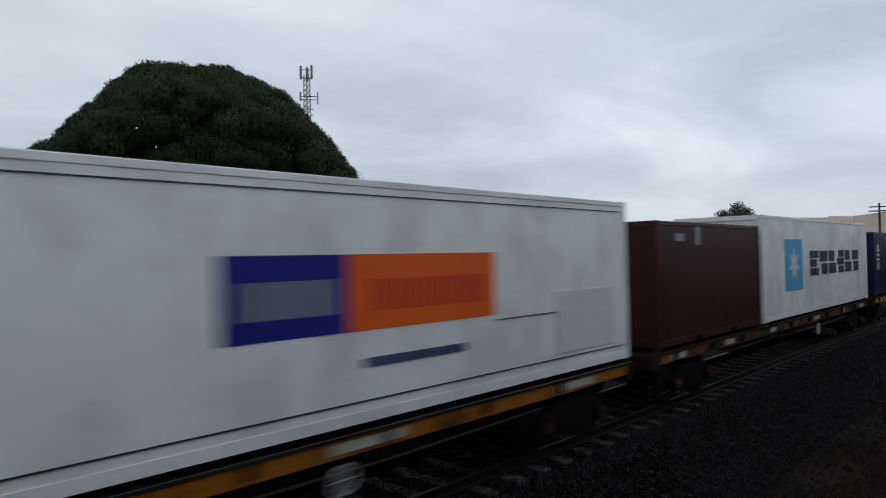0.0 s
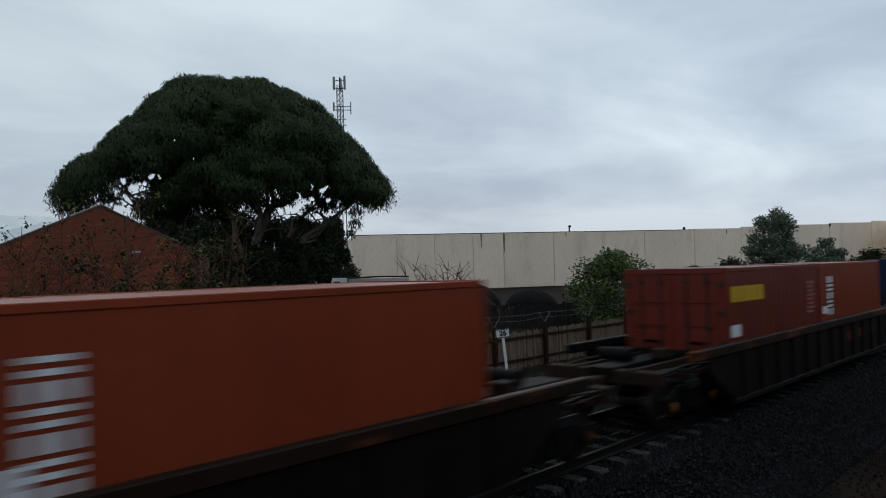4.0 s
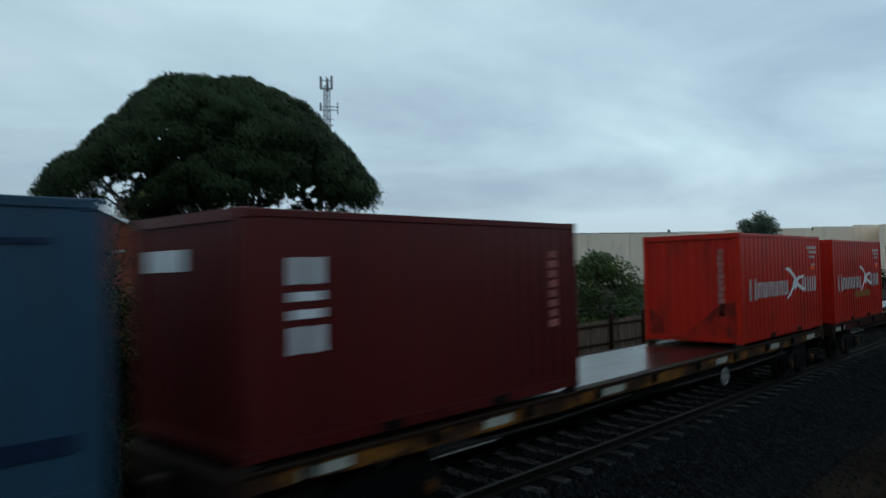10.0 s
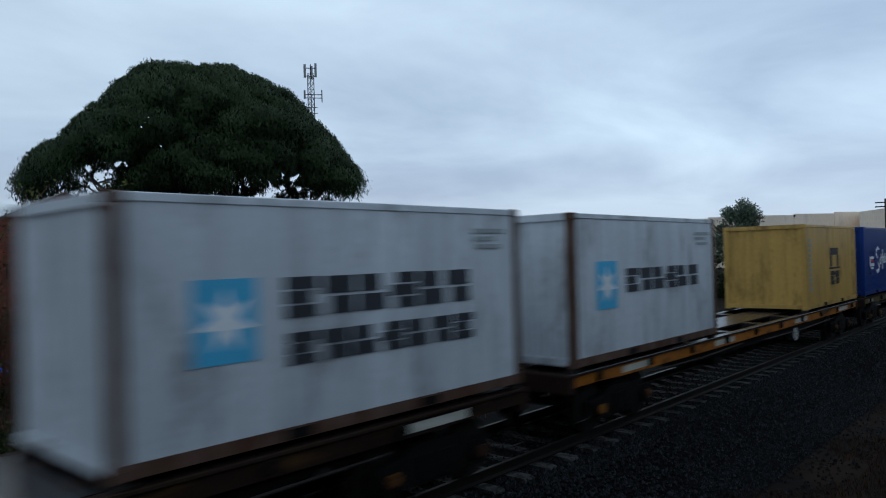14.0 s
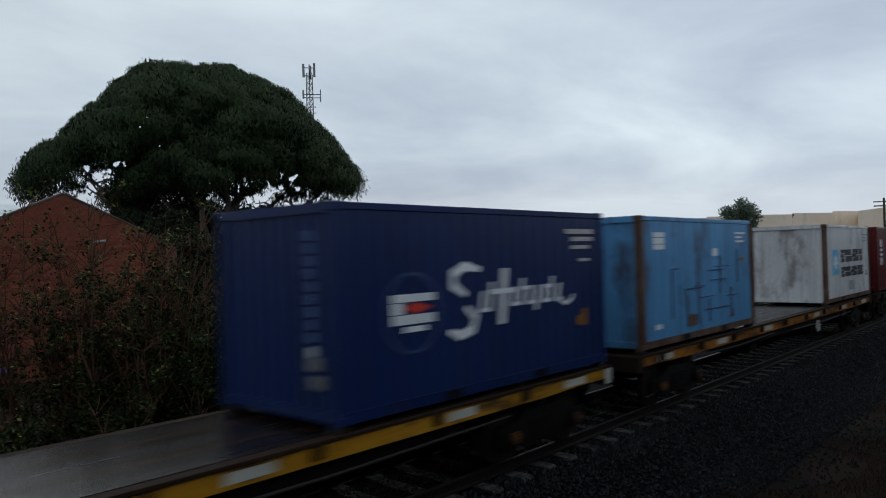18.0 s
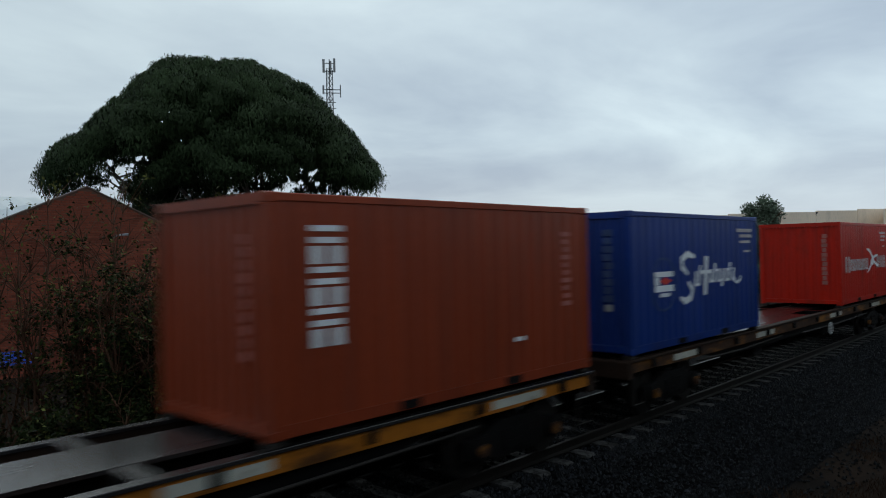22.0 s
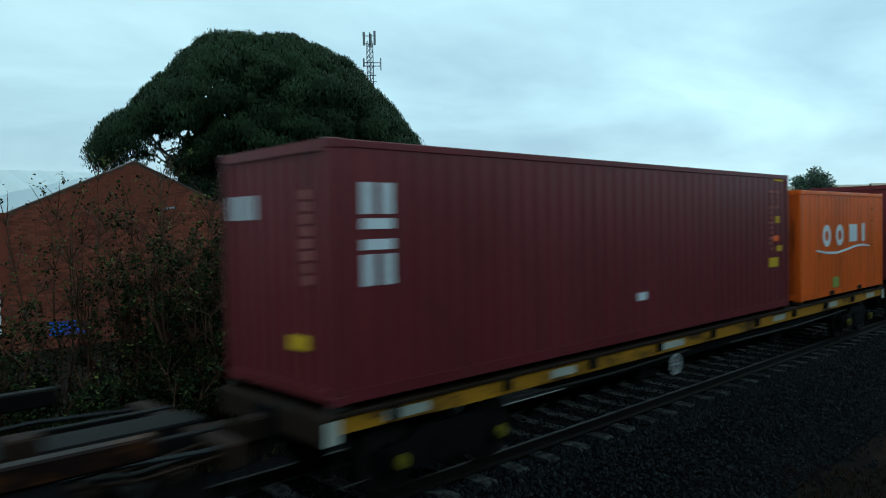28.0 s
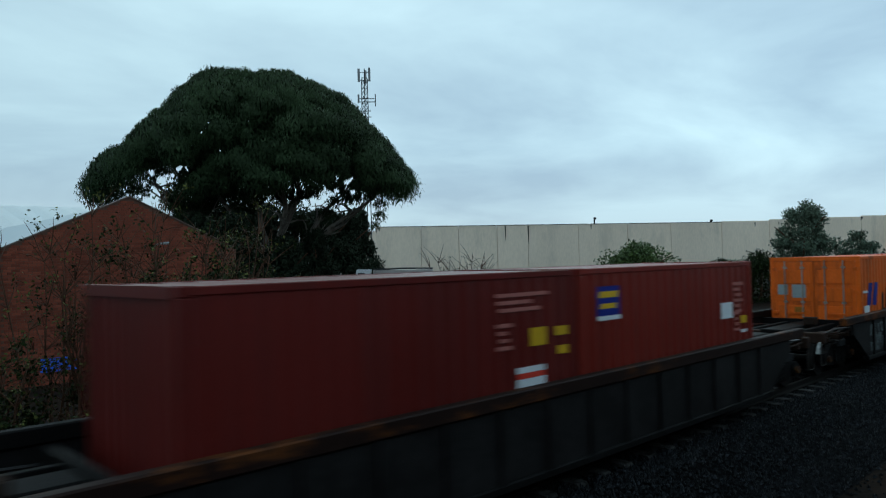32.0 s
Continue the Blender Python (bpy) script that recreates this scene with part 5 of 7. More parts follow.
def well_wagon(label, centre, sill, graffiti=False):
    """A well wagon: deep ribbed side beams, a low floor, and a raised platform over the bogie at each end."""
    half = 9.45
    length, rear = 2 * half, centre - half
    root = thing("well_wagon", label, "rail wagon", "wagons of the train", "", (rear, RAIL_Y, 0))
    a, b = 3.15, length - 3.15
    for s in (-1, 1):
        y0, y1 = (-1.42, -1.36) if s < 0 else (1.36, 1.42)
        bm = bmesh.new()
        prism(bm, [(a - 1.2, 0.95), (a - 0.1, 0.28), (b + 0.1, 0.28), (b + 1.2, 0.95), (b + 1.2, 1.22), (a - 1.2, 1.22)], "y", y0, y1)
        steel = M["well_grey" if centre < -300 else "well_steel"]
        beam = part("side_beam", bm, steel, root)
        bm = bmesh.new()
        bev_box(bm, a - 1.9, b + 1.9, min(s * 1.30, s * 1.47), max(s * 1.30, s * 1.47), 1.222, 1.42, 0.02)
        part("top_chord", bm, M[("well_rust" if sill == "sill_rust" else "chord_orange") if s < 0 else "dark_steel"], beam)
        bm = bmesh.new()
        bev_box(bm, a - 0.1, b + 0.1, min(s * 1.30, s * 1.46), max(s * 1.30, s * 1.46), 0.16, 0.278, 0.02)
        part("bottom_chord", bm, M["dark_steel"], beam)
        k = a + 0.4
        while k < b:
            bm = bmesh.new()
            box(bm, k - 0.05, k + 0.05, y0 - 0.05 if s < 0 else y1, y0 if s < 0 else y1 + 0.05, 0.282, 1.218)
            part("rib", bm, steel, beam)
            k += 0.98
        for q in ((10.9, 12.0, 13.2) if s < 0 and centre > -40 else ()):
            bm = bmesh.new()
            prism(bm, [(q, 0.78), (q + 0.36, 0.74), (q + 0.46, 0.88), (q + 0.40, 1.02), (q + 0.06, 0.98)], "y", -1.4245, -1.4205)
            part("paint_smear", bm, M["mark_rust"], beam, "dull red paint smear")
        if graffiti and s < 0:
            r = random.Random(4)
            spots = [(a + 0.25 + 0.33 * i, 0.34, 1.14) for i in range(22)] + [(a + 8.0, 0.75, 1.05), (a + 9.0, 0.8, 1.0), (a + 10.1, 0.5, 0.65), (a + 11.0, 0.9, 1.1)]
            for i, (u, v0, v1) in enumerate(spots):
                for k in range(2 if v1 - v0 > 0.5 else 1):
                    w, h = r.uniform(0.13, 0.34), (v1 - v0) * r.uniform(0.28, 0.62)
                    cv = v0 + h / 2 + (v1 - v0 - h) * (0.08 + 0.85 * k if v1 - v0 > 0.5 else 0.5)
                    lean = r.uniform(-0.05, 0.09)
                    bm = bmesh.new()
                    prism(bm, [(u + sx_ * w * r.uniform(0.38, 0.55) + sz_ * lean, cv + sz_ * h * r.uniform(0.4, 0.55)) for sx_, sz_ in ((-1, -1), (0, -1.05), (1, -1), (1.1, 0), (1, 1), (0.1, 1.06), (-1, 1), (-1.1, 0.1))], "y", -1.4235 - 0.001 * (i % 3) - 0.0004 * k, -1.4205)
                    part("graffiti", bm, M["mark_smudge"], beam, "smudged pale grey graffiti shape")
    bm = bmesh.new()
    box(bm, a, b, -1.30, 1.30, 0.24, WELL_FLOOR - 0.004)
    part("well_floor", bm, M["dark_steel"], root)
    for x0, x1, s in ((0.25, a - 0.25, -1), (b + 0.25, length - 0.25, 1)):
        bm = bmesh.new()
        bev_box(bm, x0, x1, -0.28, 0.28, 0.98, 1.16, 0.02)
        part("draft_sill", bm, M["dark_steel"], root)
        for y in (-0.62, 0.62):
            bm = bmesh.new()
            bev_box(bm, x0, x1, y - 0.06, y + 0.06, 1.0, 1.14, 0.012)
            part("platform_beam", bm, M["dark_steel" if centre < -300 else "rust_steel"], root)
        for q in range(6):
            bm = bmesh.new()
            u = x0 + 0.2 + q * 0.4
            box(bm, u - 0.04, u + 0.04, 0.285, 0.555, 1.06, 1.10)
            part("foot_plate", bm, M["wet_deck"], root)
        bm = bmesh.new()
        box(bm, x0 if s > 0 else x1, (x0 if s > 0 else x1) + 0.12, -1.3, 1.3, 0.40, 1.22)
        part("bulkhead", bm, M["dark_steel"], root)
        bm = bmesh.new()
        e = x1 - 0.15 if s > 0 else x0 + 0.15
        bev_box(bm, e - 0.12, e + 0.12, -1.25, 1.25, 0.86, 1.12, 0.02)
        part("end_sill", bm, M["rust_steel"], root)
        mid = (x0 + x1) / 2
        bm = bmesh.new()
        if centre > -300:
            ring(bm, 0, 0, 0.13, -0.36, 0.36, 14)
            part("brake_reservoir", bm, M["dark_steel"], root, "", (mid + s * 0.3, 0.25, 1.292))
        elif s < 0:
            # added pipe bend whose pale colour stands in for a curved wet highlight
            tube(bm, [(e - 0.20, -1.13, 0.62), (e - 0.17, -1.15, 0.76), (e - 0.08, -1.16, 0.88), (e + 0.08, -1.16, 0.95)], [0.05, 0.055, 0.055, 0.05], 10)
            part("brake_pipe_bend", bm, M["brake_wheel"], root, "bent brake pipe with its wet highlight painted as a pale colour")
        bm = bmesh.new()
        bev_box(bm, mid - s * 0.45 - 0.16, mid - s * 0.45 + 0.16, -0.5, -0.2, 1.162, 1.36, 0.02)
        part("brake_valve", bm, M["rust_steel"], root)
        for q in range(4):
            bm = bmesh.new()
            y = -1.15 + 0.18 * q
            tube(bm, [(x0 + 0.1, y, 1.0 + 0.05 * q), (mid - 0.4, y + 0.05, 1.03 + 0.04 * (q % 2)), (mid + 0.3, y - 0.04, 0.98), (x1 - 0.1, y, 1.02 + 0.03 * q)], [0.02 + 0.006 * (q % 2)] * 4, 6)
            part("brake_pipe", bm, M["wheel_steel" if q % 2 else "rust_steel"], root)
        for q in range(3):
            bm = bmesh.new()
            u = x0 + 0.45 + q * 0.75
            bev_box(bm, u - 0.05, u + 0.05, -1.24, 1.24, 0.88, 0.98, 0.012)
            part("cross_bearer", bm, M["rust_steel"], root)
        bm = bmesh.new()
        bev_box(bm, mid - 0.3, mid + 0.2, -1.27, -1.22, 0.70, 0.86, 0.01)
        part("data_plate", bm, M["sheet"], root, "small grey data plate")
        for y in (-1.1, 1.1):
            bm = bmesh.new()
            tube(bm, [(mid - 1.2, y, 1.05), (mid, y, 1.12), (mid + 1.2, y, 1.05)], [0.03, 0.03, 0.03], 6)
            part("hand_rail", bm, M["wet_steel" if centre < -300 else "casting"], root)
        bm = bmesh.new()
        tube(bm, [(e, -1.24, 0.9), (e, -1.24, 0.35), (e + 0.3 * s, -1.24, 0.35), (e + 0.3 * s, -1.24, 0.9)], [0.016] * 4, 6)
        part("step", bm, M["casting"], root)
        bm = bmesh.new()
        tube(bm, [(e + s * 0.1, -0.35, 0.85), (e + s * 0.35, -0.38, 0.55), (e + s * 0.6, -0.35, 0.62)], [0.03, 0.03, 0.03], 6)
        part("air_hose", bm, M["tyre"], root)
    running_gear(root, length, 1.75)
    MOVING.append((root, rear, 0.0))
    return root


L20, L40 = 6.058, 12.192
STRIPES = [(0.05, 0.085), (0.205, 0.235), (0.36, 0.40), (0.60, 0.63), (0.77, 0.80), (0.915, 0.95)]
FEW = [(0.10, 0.16), (0.32, 0.38), (0.62, 0.68), (0.86, 0.92)]
flat_wagon("container flat wagon with a grimy yellow sill", 52.5, 33.25, [(33.55, 33.55 + L20)], "wet_plate", "sill_yellow", STRIPES)
flat_wagon("container flat wagon with a grimy yellow sill", 32.5, 13.4, [(20.04, 20.04 + L40), (13.70, 13.70 + L20)], "wet_plate", "sill_rust", STRIPES)
flat_wagon("orange silled flat wagon with an open wet deck", 12.7, -6.6, [(0.23, 0.23 + L40)], "wet_deck", "sill_orange", FEW)
flat_wagon("flat wagon with a wet plated deck and rusty sill", -65.85, -85.45, [(-72.21, -72.21 + L20), (-85.14, -85.14 + L20)], "wet_deck", "sill_rust", STRIPES, True)
flat_wagon("long faded red flat wagon with a narrow pale deck", -86.05, -111.45, [(-92.42, -92.42 + L20), (-111.15, -111.15 + L20)], "wet_deck", "sill_red", [(0.02, 0.06), (0.93, 0.98)])
flat_wagon("flat wagon with wet plates and chipped yellow sill", -112.1, -131.7, [(-118.48, -118.48 + L20), (-131.41, -131.41 + L20)], "wet_plate", "sill_rust", STRIPES, True)
flat_wagon("open decked flat wagon with yellow and white sill", -132.4, -151.95, [(-138.77, -138.77 + L20), (-151.65, -151.65 + L20)], "wet_deck", "sill_dull", STRIPES)
flat_wagon("orange silled flat wagon with an open wet deck", -152.7, -172.35, [(-159.05, -159.05 + L20), (-172.04, -172.04 + L20)], "wet_deck", "sill_orange", FEW)
flat_wagon("flat wagon with a dark plated deck", -173.2, -192.7, [(-179.57, -179.57 + L20), (-192.40, -192.40 + L20)], "wet_plate", "sill_dark", FEW, True)
flat_wagon("flat wagon with a brown plated deck and orange sill", -193.5, -213.1, [(-199.88, -199.88 + L20), (-212.80, -212.80 + L20)], "wet_plate", "sill_worn_orange", STRIPES, True)
flat_wagon("flat wagon with plated deck and bright yellow sill", -213.9, -233.35, [(-220.27, -220.27 + L20), (-233.04, -233.04 + L20)], "wet_plate", "sill_yellow", STRIPES, True)
flat_wagon("open decked flat wagon with rusty orange sill", -234.3, -253.95, [(-240.66, -240.66 + L20), (-253.66, -253.66 + L20)], "wet_plate", "sill_rust", FEW, plated=(4.2, 10.2))
flat_wagon("orange silled flat wagon with an open wet deck", -254.75, -274.5, [(-261.11, -261.11 + L20), (-274.23, -274.23 + L20)], "wet_deck", "sill_orange", FEW)
flat_wagon("flat wagon with yellow and white sill", -275.4, -295.0, [(-281.80, -281.80 + L20), (-294.72, -294.72 + L40)], "wet_plate", "sill_yellow", STRIPES)
flat_wagon("flat wagon with yellow and white sill", -295.7, -315.25, [(-302.08, -302.08 + L20), (-314.97, -314.97 + L40)], "wet_plate", "sill_yellow", STRIPES)
well_wagon("dark well wagon with an orange top chord", -16.75, "sill_orange")
well_wagon("dark well wagon with a rusty top chord", -36.08, "sill_rust")
well_wagon("dark well wagon with a rusty top chord", -56.05, "sill_rust")
well_wagon("dark well wagon with graffiti on its side beam", -325.18, "sill_rust", True)
well_wagon("dark well wagon with a rusty top chord", -344.40, "sill_rust")


# ---- beyond the track ----
def at_bearing(azimuth, distance):
    """A spot on the ground by its bearing from the camera (0 across the track, 90 along it) and its distance."""
    return distance * math.sin(radians(azimuth)), distance * math.cos(radians(azimuth))


# paling fence along the line
FENCE_Y = 16.4
fence = thing("paling_fence", "weathered timber paling fence with dark posts and cranked wire arms", "fence", "", "", (0, FENCE_Y, GROUND))
bm = bmesh.new()
prism(bm, [(-0.05, 0.05), (0.05, 0.05), (0.05, 1.30), (0.0, 1.36), (-0.05, 1.30)], "y", -0.009, 0.009)
paling_mesh = mesh_of(bm, "paling", M["paling"])
r = random.Random(11)
x = 9.1
while x < 36:
    if r.random() > 0.04:
        p = part("paling", paling_mesh, None, fence, "", (x, r.uniform(-0.006, 0.006), r.uniform(-0.06, 0.03)))
        p.rotation_euler = (0, r.uniform(-0.015, 0.015), 0)
    x += 0.108
bm = bmesh.new()
bev_box(bm, -0.075, 0.075, -0.15, 0.0, -0.3, 1.62, 0.012)
post_mesh = mesh_of(bm, "post", M["old_post"])
bm = bmesh.new()
for s in (-1, 1):
    tube(bm, [(0, -0.06, 1.60), (s * 0.36, -0.06, 1.98)], [0.022, 0.018], 6)
arm_mesh = mesh_of(bm, "wire_arm", M["galvanised"])
for i in range(2, 11):
    post = part("post", post_mesh, None, fence, "", (4.45 + i * 2.95, -0.03, 0))
    part("wire_arm", arm_mesh, None, post)
for z in (0.28, 1.08):
    bm = bmesh.new()
    box(bm, 9.1, 36, -0.060, -0.012, z, z + 0.09)
    part("rail", bm, M["old_post"], fence)
bm = bmesh.new()
for s in (-0.36, -0.18, 0.18, 0.36):
    for i in range(2, 10):
        a, b = 4.45 + i * 2.95, 4.45 + (i + 1) * 2.95
        tube(bm, [(a + s, -0.09, 1.6 + abs(s) * 1.05), ((a + b) / 2 + s, -0.09, 1.54 + abs(s) * 1.05), (b + s, -0.09, 1.6 + abs(s) * 1.05)], [0.004] * 3, 4)
part("fence_wire", bm, M["galvanised"], fence)

# kilometre sign
sx, sy = 14.72, 12.0
sign = thing("distance_sign", "white kilometre post with a black number plate", "sign", "", "", (sx, sy, GROUND), -45)
bm = bmesh.new()
bev_box(bm, -0.035, 0.035, -0.03, 0.03, 0, 1.98, 0.008)
sign.rotation_euler = (0, radians(-5), radians(-45))
part("post", bm, M["sign_white"], sign)
bm = bmesh.new()
bev_box(bm, -0.19, 0.19, -0.045, -0.031, 1.88, 2.11, 0.006)
plate = part("plate", bm, M["sign_white"], sign)
bm = bmesh.new()
for a, b, c, d in ((-0.19, 0.19, 2.086, 2.108), (-0.19, 0.19, 1.882, 1.904), (-0.188, -0.168, 1.906, 2.084), (0.168, 0.188, 1.906, 2.084)):
    box(bm, a, b, -0.049, -0.0455, c, d)
part("plate_border", bm, M["sign_black"], plate)
text = bpy.data.curves.new("number", "FONT")
text.body, text.size, text.align_x, text.align_y, text.extrude, text.offset = "26", 0.19, "CENTER", "CENTER", 0.002, 0.007
text_ob = bpy.data.objects.new("number_source", text)
number_mesh = bpy.data.meshes.new_from_object(text_ob)
bpy.data.objects.remove(text_ob)
number_mesh.materials.clear()
number_mesh.materials.append(M["sign_black"])
number = part("number", number_mesh, None, plate, "black figures 26", (0, -0.049, 1.995))
number.rotation_euler = (radians(90), 0, 0)

# old dark board fence and a heap of sheet iron further back
fx, fy = at_bearing(31, 40)
gx, gy = at_bearing(58, 44)
back = thing("board_fence", "old dark vertical board fence across the yard", "fence", "", "", (fx, fy, GROUND), math.degrees(math.atan2(gy - fy, gx - fx)))
span = math.hypot(gx - fx, gy - fy)
bm = bmesh.new()
box(bm, -0.10, 0.10, -0.01, 0.01, 0.0, 1.48)
board_mesh = mesh_of(bm, "board", M["dark_paling"])
for i in range(int(span / 0.215)):
    part("board", board_mesh, None, back, "", (i * 0.215, r.uniform(-0.01, 0.01), r.uniform(-0.08, 0.06)))
for z in (0.3, 1.2):
    bm = bmesh.new()
    box(bm, 0, span, 0.012, 0.06, z, z + 0.08)
    part("rail", bm, M["old_post"], back)
tx, ty = at_bearing(36, 33)
pile = thing("sheet_iron_stack", "grey sheet iron lean-to edged with blue tarpaulin", "shelter", "", "", (tx, ty, GROUND), -36)
bm = bmesh.new()
prism(bm, [(-0.6, 0.30), (0.6, 1.08), (0.6, 1.12), (-0.6, 0.34)], "x", -1.7, 1.5)
part("sheet", bm, M["sheet"], pile)
bm = bmesh.new()
tube(bm, [(-1.75, 0.6, 1.13), (-0.6, 0.62, 1.16), (0.2, 0.6, 1.10), (1.3, 0.6, 1.12)], [0.05, 0.06, 0.045, 0.03], 7)
part("tarpaulin", bm, M["tarp"], pile)
for x in (-1.5, 1.3):
    bm = bmesh.new()
    box(bm, x - 0.05, x + 0.05, 0.4, 0.5, 0, 1.0)
    part("post", bm, M["old_post"], pile)

# brick shed with a gable towards the line
SHED_Y, X0, X1 = 26.0, 5.62, 13.72
shed = thing("brick_shed", "red-brown brick shed with a parapet gable", "building", "", "", (0, SHED_Y, GROUND))
mid, eave, apex = (X0 + X1) / 2, 4.40, 6.25
bm = bmesh.new()
prism(bm, [(X0, 0), (X1, 0), (X1, eave), (mid, apex), (X0, eave)], "y", 0.0, 0.22)
wall = part("gable_wall", bm, M["mortar"], shed)
brick_v, brick_f = [], []


def add_brick(v, f, x, z):
    o = len(v)
    v += [(x + a, b, z + c) for a, b, c in ((0, 0, 0), (0.23, 0, 0), (0.23, 0, 0.076), (0, 0, 0.076), (0.004, -0.008, 0.004), (0.226, -0.008, 0.004), (0.226, -0.008, 0.072), (0.004, -0.008, 0.072))]
    f += [(o + 4, o + 5, o + 6, o + 7), (o, o + 1, o + 5, o + 4), (o + 1, o + 2, o + 6, o + 5), (o + 2, o + 3, o + 7, o + 6), (o + 3, o, o + 4, o + 7)]


one_v, one_f = [], []
add_brick(one_v, one_f, 0, 0)
one_brick = pieces(one_v, one_f, "brick", M["brick"])
for row in range(73):
    z = 0.01 + row * 0.086
    inset = max(0.0, (z + 0.08 - eave) / (apex - eave)) * (mid - X0)
    x = X0 + inset + (0.12 if row % 2 else 0.0)
    while x + 0.23 < X1 - inset:
        if z > 4.55 and abs(x - mid + 0.4) < 1.9:
            part("brick", one_brick, None, wall, "", (x, -0.001, z))
        else:
            add_brick(brick_v, brick_f, x, z)
        x += 0.24
tagged(part("brickwork", pieces(brick_v, brick_f, "brickwork", M["brick_joined"]), None, wall, "", (0, -0.001, 0)), kind="stuff")
bm = bmesh.new()
for xa in (X0, X1 - 0.22):
    box(bm, xa, xa + 0.22, 0.222, 17, 0, eave - 0.15)
part("side_wall", bm, M["mortar"], shed)
bm = bmesh.new()
for s in (-1, 1):
    e = X0 - 0.1 if s < 0 else X1 + 0.1
    prism(bm, [(e, eave - 0.28), (mid, apex - 0.28), (mid, apex - 0.22), (e, eave - 0.22)], "y", 0.225, 17.2)
part("roof", bm, M["roof_metal"], shed)
bm = bmesh.new()
for s in (-1, 1):
    e = X0 - 0.06 if s < 0 else X1 + 0.06
    prism(bm, [(e, eave - 0.02), (mid, apex), (mid, apex + 0.045), (e, eave + 0.025)], "y", -0.05, 0.26)
part("coping", bm, M["roof_edge"], shed)
bm = bmesh.new()
box(bm, X0 - 0.32, X0 + 0.02, -0.08, 0.26, 0, eave + 0.06)
part("pier", bm, M["brick"], shed)
bm = bmesh.new()
tube(bm, [(X0 + 5.0, -0.02, 4.55), (X0 + 5.0, -0.18, 4.6), (X0 + 5.35, -0.22, 4.62)], [0.03, 0.03, 0.05], 6)
part("wall_lamp", bm, M["antenna"], shed, "small pale lamp bracket")
bm = bmesh.new()
for i in range(5):
    box(bm, 6.75 + 0.05 * (i % 2), 7.85 - 0.12 * (i % 3), -0.03, -0.012, 0.42 + i * 0.095, 0.485 + i * 0.095)
part("writing", bm, M["blue_writing"], shed, "bright blue painted lines")
bm = bmesh.new()
box(bm, X0 - 0.34, X0 - 0.26, -0.2, -0.1, 0.6, 3.0)
part("downpipe", bm, M["truck_white"], shed)

# a wide low roof behind the shed
hall = thing("low_hall", "low hall with a pale corrugated metal roof", "building", "", "", (0, 0, GROUND))
bm = bmesh.new()
n = 70
pts = [[bm.verts.new((-34 + i * 55 / n, y, z + (0.05 if i % 2 else 0.0))) for y, z in ((44.5, 4.6), (60.0, 8.5))] for i in range(n + 1)]
for p, q in zip(pts, pts[1:]):
    bm.faces.new((p[0], q[0], q[1], p[1]))
part("roof", bm, M["roof_metal"], hall)
bm = bmesh.new()
prism(bm, [(44.8, 0), (76, 0), (76, 4.5), (60, 8.35), (44.8, 4.55)], "x", -33.5, 20.5)
part("wall", bm, M["mortar"], hall)

# long warehouse of concrete panels
wx, wy = 76.2, 90.7
ang = math.degrees(math.atan2(-0.52, 0.854))
ware = thing("warehouse", "long cream concrete panel warehouse with dark water streaks", "building", "", "", (wx, wy, GROUND), ang)
top = 5.6 + 3.15 - GROUND
joints = [-3.0, 4.4, 10.8, 17.5, 23.0, 32.2, 41.5, 49.9, 60.1, 70, 80, 90, 100, 112]
for a, b in zip(joints, joints[1:]):
    bm = bmesh.new()
    bev_box(bm, a + 0.04, b - 0.04, 0.0, 0.2, 0, top + max(0.0, (b - 62) * 0.024), 0.03)
    part("panel", bm, M["concrete"], ware)
bm = bmesh.new()
box(bm, -2.9, 111, 0.21, 40, 0, top - 0.5)
part("wall", bm, M["concrete"], ware)
bm = bmesh.new()
box(bm, -3, 60.0, -0.05, 0.25, top, top + 0.10)
part("capping", bm, M["sheet"], ware)
for u, w, h in ((19.0, 0.28, 2.6), (23.1, 0.30, 3.4), (34.6, 0.25, 1.0), (67.0, 0.3, 1.0), (72.0, 0.2, 0.7)):
    bm = bmesh.new()
    prism(bm, [(u - w / 2, top - 0.1), (u + w / 2, top - 0.1), (u + w * 0.3, top - h * 0.6), (u + w * 0.1, top - h), (u - w * 0.2, top - h * 0.8)], "y", -0.008, -0.003)
    part("water_streak", bm, M["streak"], ware)
for u, h in ((35.3, 1.0), (58.0, 0.35), (90.0, 0.5)):
    bm = bmesh.new()
    tube(bm, [(u, 0.1, top), (u, 0.1, top + h)], [0.14, 0.12], 7)
    ring(bm, u + 0.1, top + h, 0.2, -0.1, 0.3, 10)
    part("roof_vent", bm, M["sheet"], ware)
gable_hall = thing("gabled_hall", "pale gabled hall at the end of the warehouse", "building", "", "", (*at_bearing(80.9, 160), GROUND), -81)
bm = bmesh.new()
prism(bm, [(-8.0, 0), (8.0, 0), (8.0, 9.9), (0, 10.9), (-8.0, 10.1)], "y", 0, 20)
part("wall", bm, M["concrete"], gable_hall)


